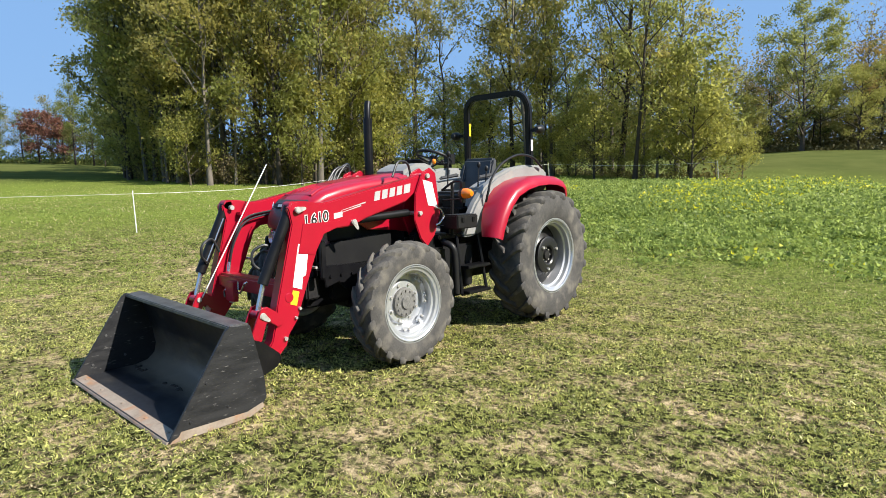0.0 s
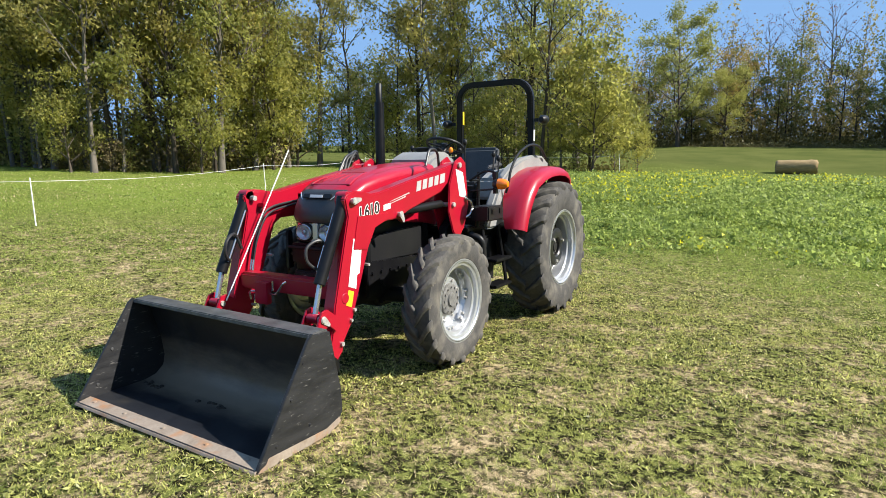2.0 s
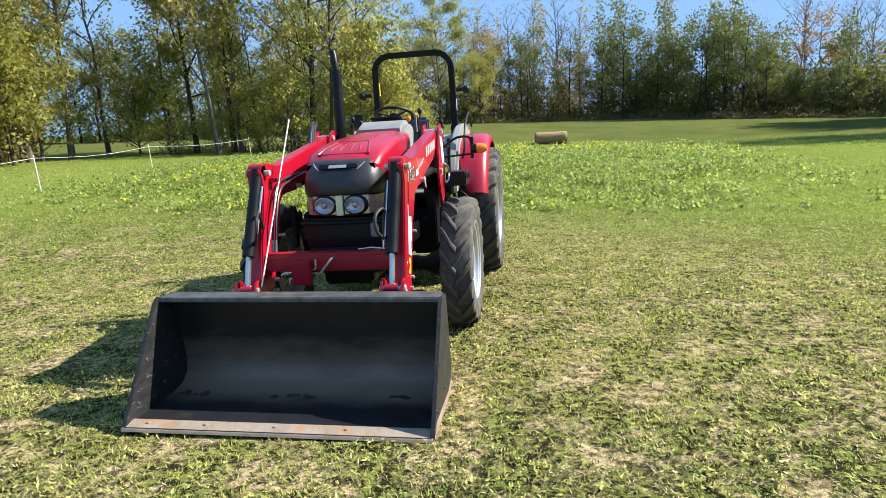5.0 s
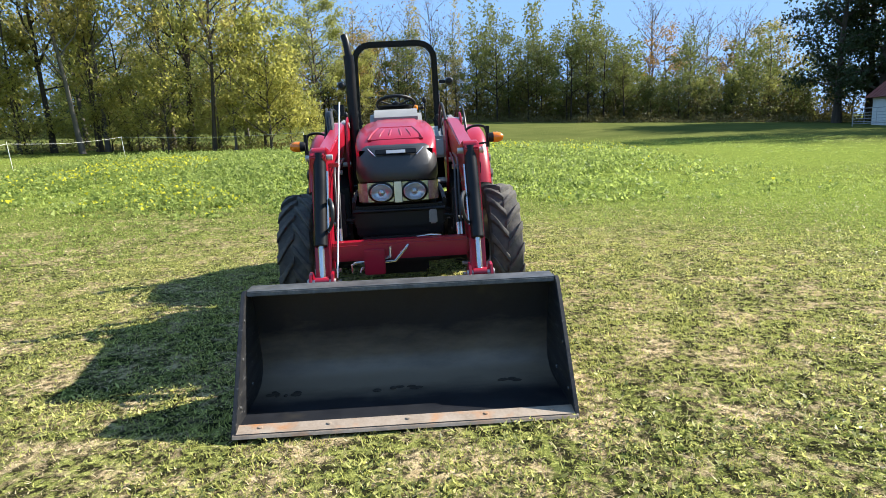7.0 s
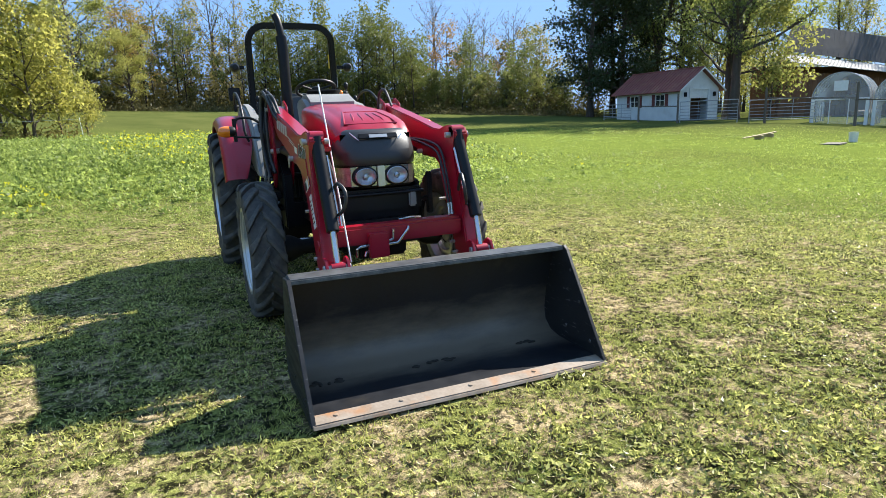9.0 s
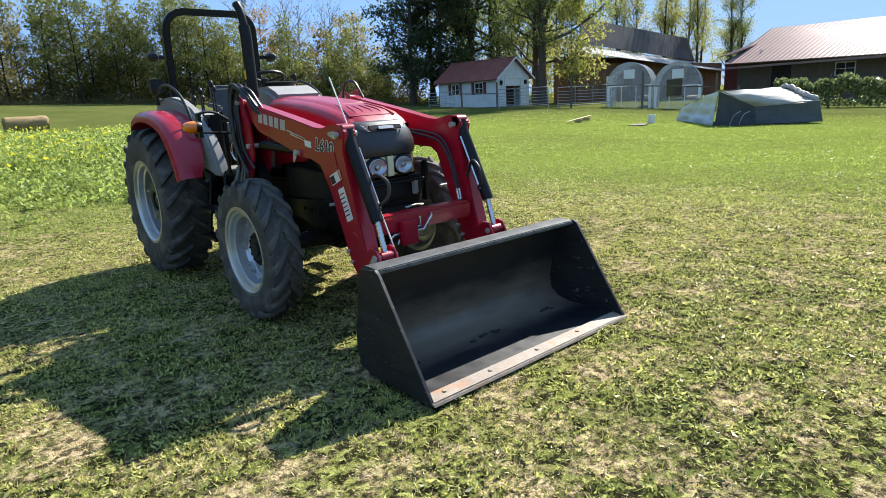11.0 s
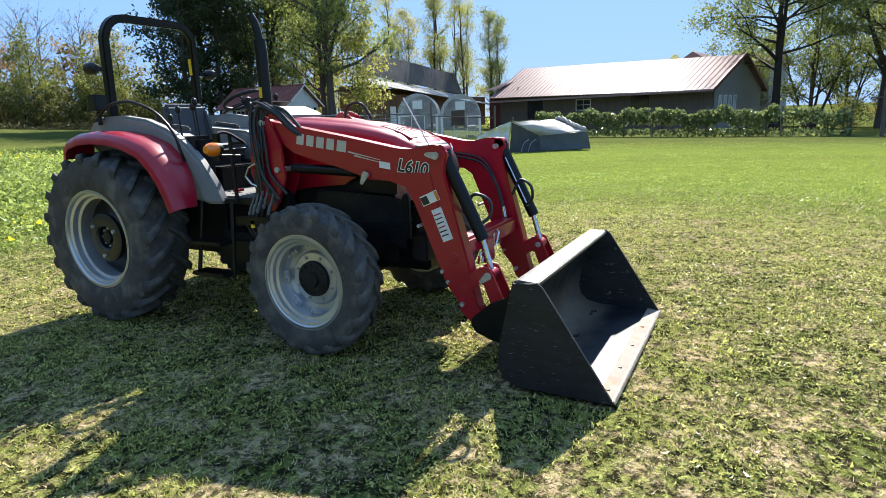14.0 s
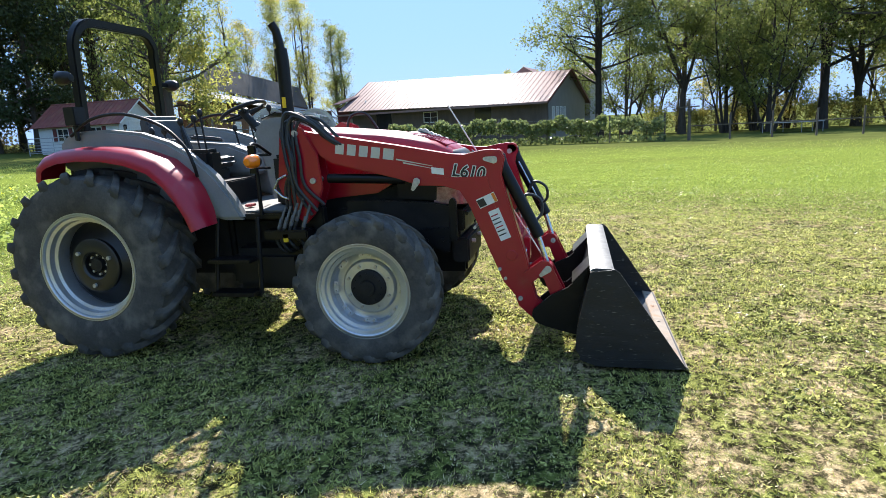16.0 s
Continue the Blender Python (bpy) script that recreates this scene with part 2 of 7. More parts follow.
# ---- mesh tools ----
class Shape:
    """Collects solids into one mesh."""

    def __init__(self):
        self.v, self.f = [], []

    def add(self, verts, faces):
        o = len(self.v)
        self.v += [tuple(p) for p in verts]
        self.f += [tuple(i + o for i in q) for q in faces]
        return self

    def box(self, x0, x1, y0, y1, z0, z1, m=None):
        vs = [Vector((x, y, z)) for x in (x0, x1) for y in (y0, y1) for z in (z0, z1)]
        if m:
            vs = [m @ v for v in vs]
        return self.add(vs, [(0, 1, 3, 2), (4, 6, 7, 5), (0, 4, 5, 1), (2, 3, 7, 6), (0, 2, 6, 4), (1, 5, 7, 3)])

    def prism(self, yz, x0, x1):
        """A solid with the outline yz, from x0 to x1."""
        n = len(yz)
        vs = [(x0, y, z) for y, z in yz] + [(x1, y, z) for y, z in yz]
        fs = [(i, (i + 1) % n, n + (i + 1) % n, n + i) for i in range(n)]
        return self.add(vs, fs + [tuple(range(n))[::-1], tuple(range(n, 2 * n))])

    def tube(self, pts, r, sides=10, square=False, up=None):
        """A pipe along pts; r is a number or one for each point."""
        pts = [Vector(p) for p in pts]
        n = len(pts)
        rs = r if isinstance(r, (list, tuple)) else [r] * n
        ref = up
        vs = []
        for i, p in enumerate(pts):
            d = (pts[min(i + 1, n - 1)] - pts[max(i - 1, 0)]).normalized()
            if ref is None:
                ref = Vector((0, 0, 1)) if abs(d.z) < 0.9 else Vector((0, 1, 0))
            a = (ref - d * ref.dot(d))
            a = a.normalized() if a.length > 1e-5 else d.orthogonal().normalized()
            ref = a
            b = d.cross(a)
            for k in range(sides):
                w = 2 * math.pi * (k + 0.5) / sides
                s = rs[i] * (math.sqrt(2) if square else 1)
                vs.append(p + a * math.cos(w) * s + b * math.sin(w) * s)
        fs = [(i * sides + k, i * sides + (k + 1) % sides, (i + 1) * sides + (k + 1) % sides, (i + 1) * sides + k)
              for i in range(n - 1) for k in range(sides)]
        return self.add(vs, fs + [tuple(range(sides))[::-1], tuple(range((n - 1) * sides, n * sides))])

    def lathe(self, profile, sides=48, m=None, closed=False):
        """Turns (axial, radius) pairs round the x axis."""
        n = len(profile)
        vs = []
        for k in range(sides):
            w = 2 * math.pi * k / sides
            for a, r in profile:
                v = Vector((a, r * math.cos(w), r * math.sin(w)))
                vs.append(m @ v if m else v)
        fs = []
        for k in range(sides):
            q = (k + 1) % sides
            for i in range(n if closed else n - 1):
                j = (i + 1) % n
                fs.append((k * n + i, k * n + j, q * n + j, q * n + i))
        return self.add(vs, fs)

    def ball(self, c, rx, ry, rz, u=16, w=10):
        vs = []
        for j in range(w + 1):
            b = math.pi * j / w
            for i in range(u):
                a = 2 * math.pi * i / u
                vs.append((c[0] + rx * math.sin(b) * math.cos(a), c[1] + ry * math.sin(b) * math.sin(a), c[2] + rz * math.cos(b)))
        fs = [(j * u + i, (j + 1) * u + i, (j + 1) * u + (i + 1) % u, j * u + (i + 1) % u) for j in range(w) for i in range(u)]
        return self.add(vs, fs)

    def loft(self, rings, close=True):
        n = len(rings[0])
        vs = [p for r in rings for p in r]
        fs = [(i * n + k, i * n + (k + 1) % n, (i + 1) * n + (k + 1) % n, (i + 1) * n + k) for i in range(len(rings) - 1) for k in range(n if close else n - 1)]
        if close:
            fs += [tuple(range(n))[::-1], tuple(range((len(rings) - 1) * n, len(rings) * n))]
        return self.add(vs, fs)


def mesh_of(name, shape, material, bevel=0.0, smooth=35, segments=2):
    me = bpy.data.meshes.new(name)
    me.from_pydata(shape.v, [], shape.f)
    bm = bmesh.new()
    bm.from_mesh(me)
    bmesh.ops.remove_doubles(bm, verts=bm.verts, dist=1e-5)
    bmesh.ops.recalc_face_normals(bm, faces=bm.faces)
    if bevel:
        edges = [e for e in bm.edges if len(e.link_faces) == 2 and e.calc_face_angle(0) > radians(30)]
        bmesh.ops.bevel(bm, geom=edges, offset=bevel, segments=segments, affect="EDGES", clamp_overlap=True)
    bm.to_mesh(me)
    bm.free()
    if smooth:
        me.polygons.foreach_set("use_smooth", [True] * len(me.polygons))
        me.set_sharp_from_angle(angle=radians(smooth))
    me.materials.append(material)
    return me


def part(name, shape, material, parent, label="", bevel=0.0, smooth=35, at=None):
    ob = new(name, mesh_of(name, shape, material, bevel, smooth))
    ob.parent = parent
    if at is not None:
        ob.matrix_basis = at
    return tagged(ob, label=label)


def thing(name, m, label, category, group=""):
    ob = new(name)
    ob.empty_display_size = 0.3
    ob.matrix_basis = m
    return tagged(ob, label=label, category=category, group=group)


def solid(name, shape, material, label, category, kind="", bevel=0.0, at=None, group="", smooth=35):
    ob = new(name, mesh_of(name, shape, material, bevel, smooth))
    if at is not None:
        ob.matrix_basis = at
    return tagged(ob, label=label, category=category, kind=kind, group=group)


def array_mesh(name, verts, faces_n, material, smooth=False):
    """A mesh out of a flat array of corners, each run of faces_n of them one face."""
    me = bpy.data.meshes.new(name)
    n = len(verts)
    me.vertices.add(n)
    me.vertices.foreach_set("co", np.asarray(verts, dtype=np.float32).ravel())
    me.loops.add(n)
    me.loops.foreach_set("vertex_index", np.arange(n, dtype=np.int32))
    me.polygons.add(n // faces_n)
    me.polygons.foreach_set("loop_start", np.arange(0, n, faces_n, dtype=np.int32))
    me.update(calc_edges=True)
    me.materials.append(material)
    return me


def bend(pts, n=8):
    """A smooth run through the points."""
    P = [Vector(p) for p in pts]
    P = [P[0] * 2 - P[1]] + P + [P[-1] * 2 - P[-2]]
    out = []
    for i in range(1, len(P) - 2):
        for k in range(n):
            t = k / n
            out.append(0.5 * ((2 * P[i]) + (P[i + 1] - P[i - 1]) * t + (2 * P[i - 1] - 5 * P[i] + 4 * P[i + 1] - P[i + 2]) * t * t + (3 * P[i] - P[i - 1] - 3 * P[i + 1] + P[i + 2]) * t ** 3))
    return out + [P[-2]]


# ---- ground ----
CX, CY = -4.25, 4.0
SLOPE = ((-180, 0), (-130, 0.03), (-77, 0.053), (-60, 0.05), (-17, 0.05), (-8, 0.055), (10, 0.044), (33, 0.022), (42, 0.0125), (48, 0.0085), (52, 0.007), (58, 0.0045), (63, -0.002), (67, -0.006), (73, -0.0145), (84, -0.0172), (102, -0.0195), (125, -0.0175), (180, 0))


def ground_z(x, y):
    """The lie of the land: level round the tractor, rising towards the woods, falling a little towards the barns."""
    dx, dy = np.asarray(x, dtype=float) - CX, np.asarray(y, dtype=float) - CY
    r = np.hypot(dx, dy)
    k = np.interp(np.degrees(np.arctan2(dx, dy)), [a for a, _ in SLOPE], [b for _, b in SLOPE])
    s = np.clip((r - 3) / 12, 0, 1)
    dip = 0.85 * np.exp(-((dx - 3) / 14) ** 2 - ((dy - 37) / 11) ** 2)
    return k * np.minimum(r, 150) * s * s * (3 - 2 * s) - dip + 0.012 * np.sin(x * 1.3 + 0.7 * y) * np.sin(y * 0.9) * np.clip((r - 4) / 4, 0, 1)


def ground_mat():
    m = bpy.data.materials.new("meadow_turf")
    m.use_nodes = True
    nt = m.node_tree
    N, L = nt.nodes, nt.links
    p = N["Principled BSDF"]
    p.inputs["Roughness"].default_value = 0.9
    p.inputs["Specular IOR Level"].default_value = 0.0
    tc = N.new("ShaderNodeTexCoord")
    def nz(sc, detail=5.0, rough=0.6, a=0.35, b=0.65):
        n = N.new("ShaderNodeTexNoise")
        n.inputs["Scale"].default_value, n.inputs["Detail"].default_value, n.inputs["Roughness"].default_value = sc, detail, rough
        L.new(tc.outputs["Object"], n.inputs["Vector"])
        r = N.new("ShaderNodeMapRange")
        r.inputs["From Min"].default_value, r.inputs["From Max"].default_value = a, b
        L.new(n.outputs["Fac"], r.inputs["Value"])
        return r.outputs["Result"]
    def mx(fac, a, b):
        x = N.new("ShaderNodeMix")
        x.data_type = "RGBA"
        L.new(fac, x.inputs["Factor"])
        for sock, v in ((x.inputs["A"], a), (x.inputs["B"], b)):
            if isinstance(v, tuple):
                sock.default_value = (*v, 1)
            else:
                L.new(v, sock)
        return x.outputs["Result"]
    green = mx(nz(3.0), (0.26, 0.26, 0.075), (0.17, 0.18, 0.048))
    green = mx(nz(0.5, 4.0, 0.65, 0.42, 0.62), green, (0.105, 0.125, 0.030))
    # near-black thatch blotches; shade between the grass clumps is put into their colour
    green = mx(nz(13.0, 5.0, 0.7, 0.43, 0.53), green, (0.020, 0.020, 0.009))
    green = mx(nz(20.0, 4.0, 0.7, 0.56, 0.62), green, (0.33, 0.34, 0.10))
    straw = mx(nz(11.0, 5.0, 0.7, 0.42, 0.58), (0.54, 0.415, 0.24), (0.36, 0.27, 0.145))
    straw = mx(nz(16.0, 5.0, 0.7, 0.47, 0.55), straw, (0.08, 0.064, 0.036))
    # straw and bare earth in the trodden ground round the tractor, greener away from it
    geo = N.new("ShaderNodeVectorMath")
    geo.operation = "DISTANCE"
    geo.inputs[1].default_value = (-7, 1, 0)
    L.new(tc.outputs["Object"], geo.inputs[0])
    near = N.new("ShaderNodeMapRange")
    near.inputs["From Min"].default_value, near.inputs["From Max"].default_value = 7.5, 12.5
    near.inputs["To Min"].default_value, near.inputs["To Max"].default_value = 1.0, 0.12
    L.new(geo.outputs["Value"], near.inputs["Value"])
    mu = N.new("ShaderNodeMath")
    mu.operation = "MULTIPLY"
    L.new(nz(2.6, 8.0, 0.78, 0.475, 0.60), mu.inputs[0])
    L.new(near.outputs["Result"], mu.inputs[1])
    col = mx(mu.outputs[0], green, straw)
    far = N.new("ShaderNodeMapRange")
    far.inputs["From Min"].default_value, far.inputs["From Max"].default_value = 8.0, 14.0
    L.new(geo.outputs["Value"], far.inputs["Value"])
    fm = N.new("ShaderNodeMath")
    fm.operation = "MULTIPLY"
    L.new(far.outputs["Result"], fm.inputs[0])
    L.new(nz(0.12, 3.0, 0.5, 0.1, 0.5), fm.inputs[1])
    col = mx(fm.outputs[0], col, mx(nz(8.0), (0.180, 0.220, 0.045), (0.115, 0.150, 0.030)))
    away = N.new("ShaderNodeMapRange")
    away.inputs["From Min"].default_value, away.inputs["From Max"].default_value = 30.0, 46.0
    L.new(geo.outputs["Value"], away.inputs["Value"])
    col = mx(away.outputs["Result"], col, mx(nz(0.3), (0.105, 0.115, 0.035), (0.075, 0.09, 0.026)))
    L.new(col, p.inputs["Base Color"])
    b = N.new("ShaderNodeBump")
    b.inputs["Strength"].default_value, b.inputs["Distance"].default_value = 0.7, 0.03
    L.new(nz(26.0, 5.0, 0.7, 0.2, 0.8), b.inputs["Height"])
    L.new(b.outputs[0], p.inputs["Normal"])
    return m


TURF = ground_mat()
_rings = [0, 1, 2, 3, 4, 5, 6, 7, 8, 9, 10, 11, 12, 13.5, 15, 17, 19, 22, 25, 29, 33, 38, 44, 50, 58, 68, 80, 95, 115, 140, 180, 260, 400, 700, 1500]
_seg = 144
_gv, _gf = [(CX, CY, 0.0)], []
for _r in _rings[1:]:
    for _k in range(_seg):
        _x, _y = CX + _r * math.sin(2 * math.pi * _k / _seg), CY + _r * math.cos(2 * math.pi * _k / _seg)
        _gv.append((_x, _y, float(ground_z(_x, _y))))
for _k in range(_seg):
    _gf.append((0, 1 + (_k + 1) % _seg, 1 + _k))
for _i in range(len(_rings) - 2):
    for _k in range(_seg):
        _a, _b = 1 + _i * _seg + _k, 1 + _i * _seg + (_k + 1) % _seg
        _gf.append((_a, _b, _b + _seg, _a + _seg))
_gs = Shape()
_gs.v, _gs.f = _gv, _gf
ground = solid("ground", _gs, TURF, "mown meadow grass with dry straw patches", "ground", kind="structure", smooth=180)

# ---- trees ----
BARK = mat("bark", (0.085, 0.068, 0.052), (0.045, 0.037, 0.030), rough=0.9, scale=3, fine=25, bump=0.6, bump_scale=18, stretch=(2, 2, 0.5), vary=0.35, spec=0.2)
GREYBARK = mat("pale_bark", (0.135, 0.118, 0.098), (0.08, 0.07, 0.058), rough=0.9, scale=3, fine=25, bump=0.5, bump_scale=18, stretch=(2, 2, 0.5), vary=0.3, spec=0.2)
LEAF_GREEN = leaf_mat("green_leaves", (0.078, 0.094, 0.025), (0.30, 0.308, 0.080), (0.26, 0.25, 0.064), 0.62)
LEAF_OLIVE = leaf_mat("olive_leaves", (0.11, 0.108, 0.034), (0.40, 0.350, 0.100), (0.33, 0.288, 0.082), 0.62)
# yellow-green leaves; sunlight on the wood's edge is put into their brighter colour
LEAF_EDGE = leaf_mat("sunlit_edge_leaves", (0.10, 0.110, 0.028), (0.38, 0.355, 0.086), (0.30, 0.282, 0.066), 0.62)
LEAF_FAR = leaf_mat("far_olive_leaves", (0.15, 0.135, 0.048), (0.28, 0.235, 0.078), (0.25, 0.20, 0.06), 0.5)
LEAF_GOLD = leaf_mat("golden_leaves", (0.20, 0.145, 0.04), (0.36, 0.245, 0.07), (0.31, 0.17, 0.05))
LEAF_RUST = leaf_mat("rusty_leaves", (0.13, 0.055, 0.036), (0.20, 0.085, 0.05), (0.13, 0.06, 0.04))
LEAF_DARK = leaf_mat("dark_leaves", (0.024, 0.040, 0.016), (0.05, 0.068, 0.026), (0.05, 0.06, 0.02), 0.2)
LEAF_YARD = leaf_mat("yard_leaves", (0.05, 0.072, 0.018), (0.19, 0.22, 0.06), (0.17, 0.19, 0.05), 0.5)
# olive-brown leaves, their colour dimmed for the shade inside the wood
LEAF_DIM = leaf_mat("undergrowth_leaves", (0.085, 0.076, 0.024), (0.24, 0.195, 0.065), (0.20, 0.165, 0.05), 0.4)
# brush leaves whose dark colour holds the shade deep inside the woods
LEAF_UND = leaf_mat("shade_coloured_brush_leaves", (0.05, 0.048, 0.015), (0.14, 0.12, 0.036), (0.11, 0.09, 0.026), 0.3)
LEAF_DEEP = leaf_mat("deep_green_leaves", (0.055, 0.075, 0.018), (0.16, 0.175, 0.042), (0.15, 0.15, 0.035), 0.4)
LEAF_BROWN = leaf_mat("dry_brush", (0.20, 0.14, 0.075), (0.12, 0.09, 0.05), (0.12, 0.12, 0.04), 0.2)


def tree_meshes(seed, height, trunk_r, clear, limbs, reach, leaf_n, leaf_size, clump, bark, leaves, sides=6, upright=0.5, droop=0.0, twigs=2, forks=0, low=0.0):
    """A trunk with its limbs in one mesh, and a crown of single leaves round the twigs in another."""
    rng = random.Random(seed)
    wood, tips = Shape(), []

    def stem(start, lean, ln, r, clear, limbs, reach):
        n = 9
        bow = Vector((rng.uniform(-1, 1), rng.uniform(-1, 1), 0)) * 0.035 * ln
        pts = []
        for i in range(n):
            f = i / (n - 1)
            w = 0.012 * ln * f
            pts.append(start + lean * ln * f + bow * f * f + Vector((rng.uniform(-w, w), rng.uniform(-w, w), 0)))
        wood.tube(pts, [r * (1.35 if i == 0 else 1.0) * (1 - 0.88 * (i / (n - 1)) ** 0.9) for i in range(n)], sides)
        def along(f):
            i = min(int(f * (n - 1)), n - 2)
            return pts[i].lerp(pts[i + 1], f * (n - 1) - i)
        tips.extend([pts[-1], pts[-2].lerp(pts[-1], 0.5)])
        a = rng.uniform(0, 6.28)
        for k in range(limbs):
            f = clear + (0.97 - clear) * (k + rng.uniform(0, 0.8)) / limbs
            a += 2.4 + rng.uniform(-0.5, 0.5)
            base = along(min(f, 0.96))
            taper = math.sin(math.pi * min(1, 0.28 + 0.70 * (f - clear) / (1 - clear))) ** 0.7
            limb(base, a, reach * (0.45 + 0.75 * taper) * rng.uniform(0.65, 1.2), r * (1 - 0.85 * f) * 0.5 + 0.012)
        return along

    def limb(base, a, ln, r0):
        d = Vector((math.cos(a), math.sin(a), upright * rng.uniform(0.5, 1.5))).normalized()
        q, line = base.copy(), [base.copy()]
        for j in range(4):
            d = (d + Vector((rng.uniform(-0.3, 0.3), rng.uniform(-0.3, 0.3), rng.uniform(-0.15, 0.28) - droop))).normalized()
            q = q + d * ln / 4
            line.append(q.copy())
        wood.tube(line, [r0 * (1 - 0.8 * j / 4) for j in range(5)], 4)
        tips.extend([line[-1], line[-2], line[-2].lerp(line[-1], 0.5)])
        for j in ((1, 2, 3, 3) if twigs else (1, 3)):
            sd = (d + Vector((rng.uniform(-1, 1), rng.uniform(-1, 1), rng.uniform(-0.3, 0.8) - droop))).normalized()
            sl = ln * rng.uniform(0.3, 0.55)
            mid = line[j] + sd * sl * 0.5 + Vector((0, 0, rng.uniform(-0.1, 0.1) * sl))
            end = line[j] + sd * sl
            wood.tube([line[j], mid, end], [r0 * 0.4, r0 * 0.25, 0.008], 3)
            tips.extend([mid.lerp(end, 0.4), end])
            for _ in range(twigs):
                td = (sd + Vector((rng.uniform(-1, 1), rng.uniform(-1, 1), rng.uniform(-0.5, 0.7)))).normalized()
                e2 = end.lerp(mid, rng.uniform(0, 0.6)) + td * sl * 0.45
                a0, sd0 = end.lerp(mid, 0.4), td.orthogonal().normalized() * (r0 * 0.2 + 0.006)
                wood.add([a0 - sd0, a0 + sd0, e2], [(0, 1, 2)])
                tips.append(e2)

    along = stem(Vector((0, 0, -0.15)), Vector((0, 0, 1)), height * 0.93 + 0.15, trunk_r, clear, limbs, reach)
    for k in range(forks):
        a = rng.uniform(0, 6.28) if k == 0 else a + 6.28 / forks + rng.uniform(-0.5, 0.5)
        f = low + rng.uniform(0.0, 0.12)
        lean = Vector((math.cos(a) * rng.uniform(0.2, 0.5), math.sin(a) * rng.uniform(0.2, 0.5), 1)).normalized()
        stem(along(f) if f > 0.02 else Vector((math.cos(a) * trunk_r * 1.5, math.sin(a) * trunk_r * 1.5, -0.15)), lean, height * rng.uniform(0.55, 0.85), trunk_r * rng.uniform(0.5, 0.75), clear, int(limbs * 0.7), reach * 0.8)
    me_w = mesh_of("trunk", wood, bark, smooth=60)
    me_l = None
    if leaf_n:
        g = np.random.RandomState(seed + 7)
        T = np.array([tuple(t) for t in tips])
        weight = g.gamma(0.8, 1.0, len(T)) + 0.05
        idx = g.choice(len(T), leaf_n, p=weight / weight.sum())
        c = T[idx] + g.normal(0, 1, (leaf_n, 3)) * clump * np.array((1, 1, 0.75))
        c[:, 2] = np.maximum(c[:, 2], 0.12)
        me_l = leaf_mesh(g, c, leaf_size, leaves)
    return me_w, me_l


def leaf_mesh(g, c, size, material, name="crown", flat=0.6, long=0.62, whole=False):
    """Single leaves at the places c: pointed blades, or folded four-cornered ones where they are whole."""
    n = len(c)
    nrm = g.normal(0, 1, (n, 3))
    nrm[:, 2] = np.abs(nrm[:, 2]) * flat + 0.1
    nrm /= np.linalg.norm(nrm, axis=1)[:, None]
    t = np.cross(nrm, g.normal(0, 1, (n, 3)))
    t /= np.linalg.norm(t, axis=1)[:, None] + 1e-9
    b = np.cross(nrm, t)
    s = (size * (0.45 + 1.15 * g.beta(1.3, 2.2, n)))[:, None]
    if whole:
        fold = nrm * s * 0.18
        q = np.stack([c - t * s * 0.5, c + b * s * long * 0.5 - fold, c + t * s * 0.5, c - b * s * long * 0.5 - fold], axis=1)
        return array_mesh(name, q.reshape(-1, 3), 4, material)
    q = np.stack([c - t * s * 0.62, c + t * s * 0.38 + b * s * long * 0.62, c + t * s * 0.38 - b * s * long * 0.62], axis=1)
    return array_mesh(name, q.reshape(-1, 3), 3, material)


def tree_kind(name, label, category, variants):
    out = []
    for w, l in variants:
        out.append((name, label, category, w, l))
    return out


def plant(kind, x, y, turn, scale=1.0, sz=1.0, group="", lean=0.0, sink=0.0):
    name, label, category, w, l = kind
    ob = thing(name, Matrix.LocRotScale((x, y, float(ground_z(x, y)) - sink), Euler((radians(lean), radians(lean * 0.6), turn)), (scale, scale, scale * sz)), label, category, group)
    t = new("trunk", w)
    t.parent = ob
    if l:
        c = new("crown", l)
        c.parent = ob
    return ob


TALL = tree_kind("tree", "tall thin woodland tree with thinning olive leaves", "tree", [tree_meshes(10 + i, 15.5, 0.16, 0.22, 17, 2.8, 8500, 0.175, 0.32, (BARK, GREYBARK)[i % 2], (LEAF_GREEN, LEAF_OLIVE, LEAF_OLIVE, LEAF_GREEN)[i], upright=0.8) for i in range(4)])
SPARSE = tree_kind("tree", "slender half-bare woodland tree", "tree", [tree_meshes(30 + i, 15.0, 0.14, 0.26, 15, 2.4, 3900, 0.175, 0.32, (GREYBARK, BARK)[i % 2], (LEAF_OLIVE, LEAF_GREEN)[i % 2], upright=1.1) for i in range(3)])
POLE = tree_kind("tree", "thin bare-stemmed young woodland tree", "tree", [tree_meshes(40 + i, 11.0, 0.095, 0.20, 11, 1.6, 1900, 0.17, 0.30, (GREYBARK, BARK, GREYBARK)[i], (LEAF_OLIVE, LEAF_GREEN, LEAF_OLIVE)[i], sides=5, upright=1.2) for i in range(3)])
LEGGY = tree_kind("tree", "tall dark-stemmed forked tree at the wood's end", "tree", [tree_meshes(60 + i, 16.0, 0.23, 0.22, 17, 3.2, 8600, 0.18, 0.36, BARK, (LEAF_GREEN, LEAF_OLIVE)[i], upright=0.7, forks=1, low=0.2) for i in range(2)])
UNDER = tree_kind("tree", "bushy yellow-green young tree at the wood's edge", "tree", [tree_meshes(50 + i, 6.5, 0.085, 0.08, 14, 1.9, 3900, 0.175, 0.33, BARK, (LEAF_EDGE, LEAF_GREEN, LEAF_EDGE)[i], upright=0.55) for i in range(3)])
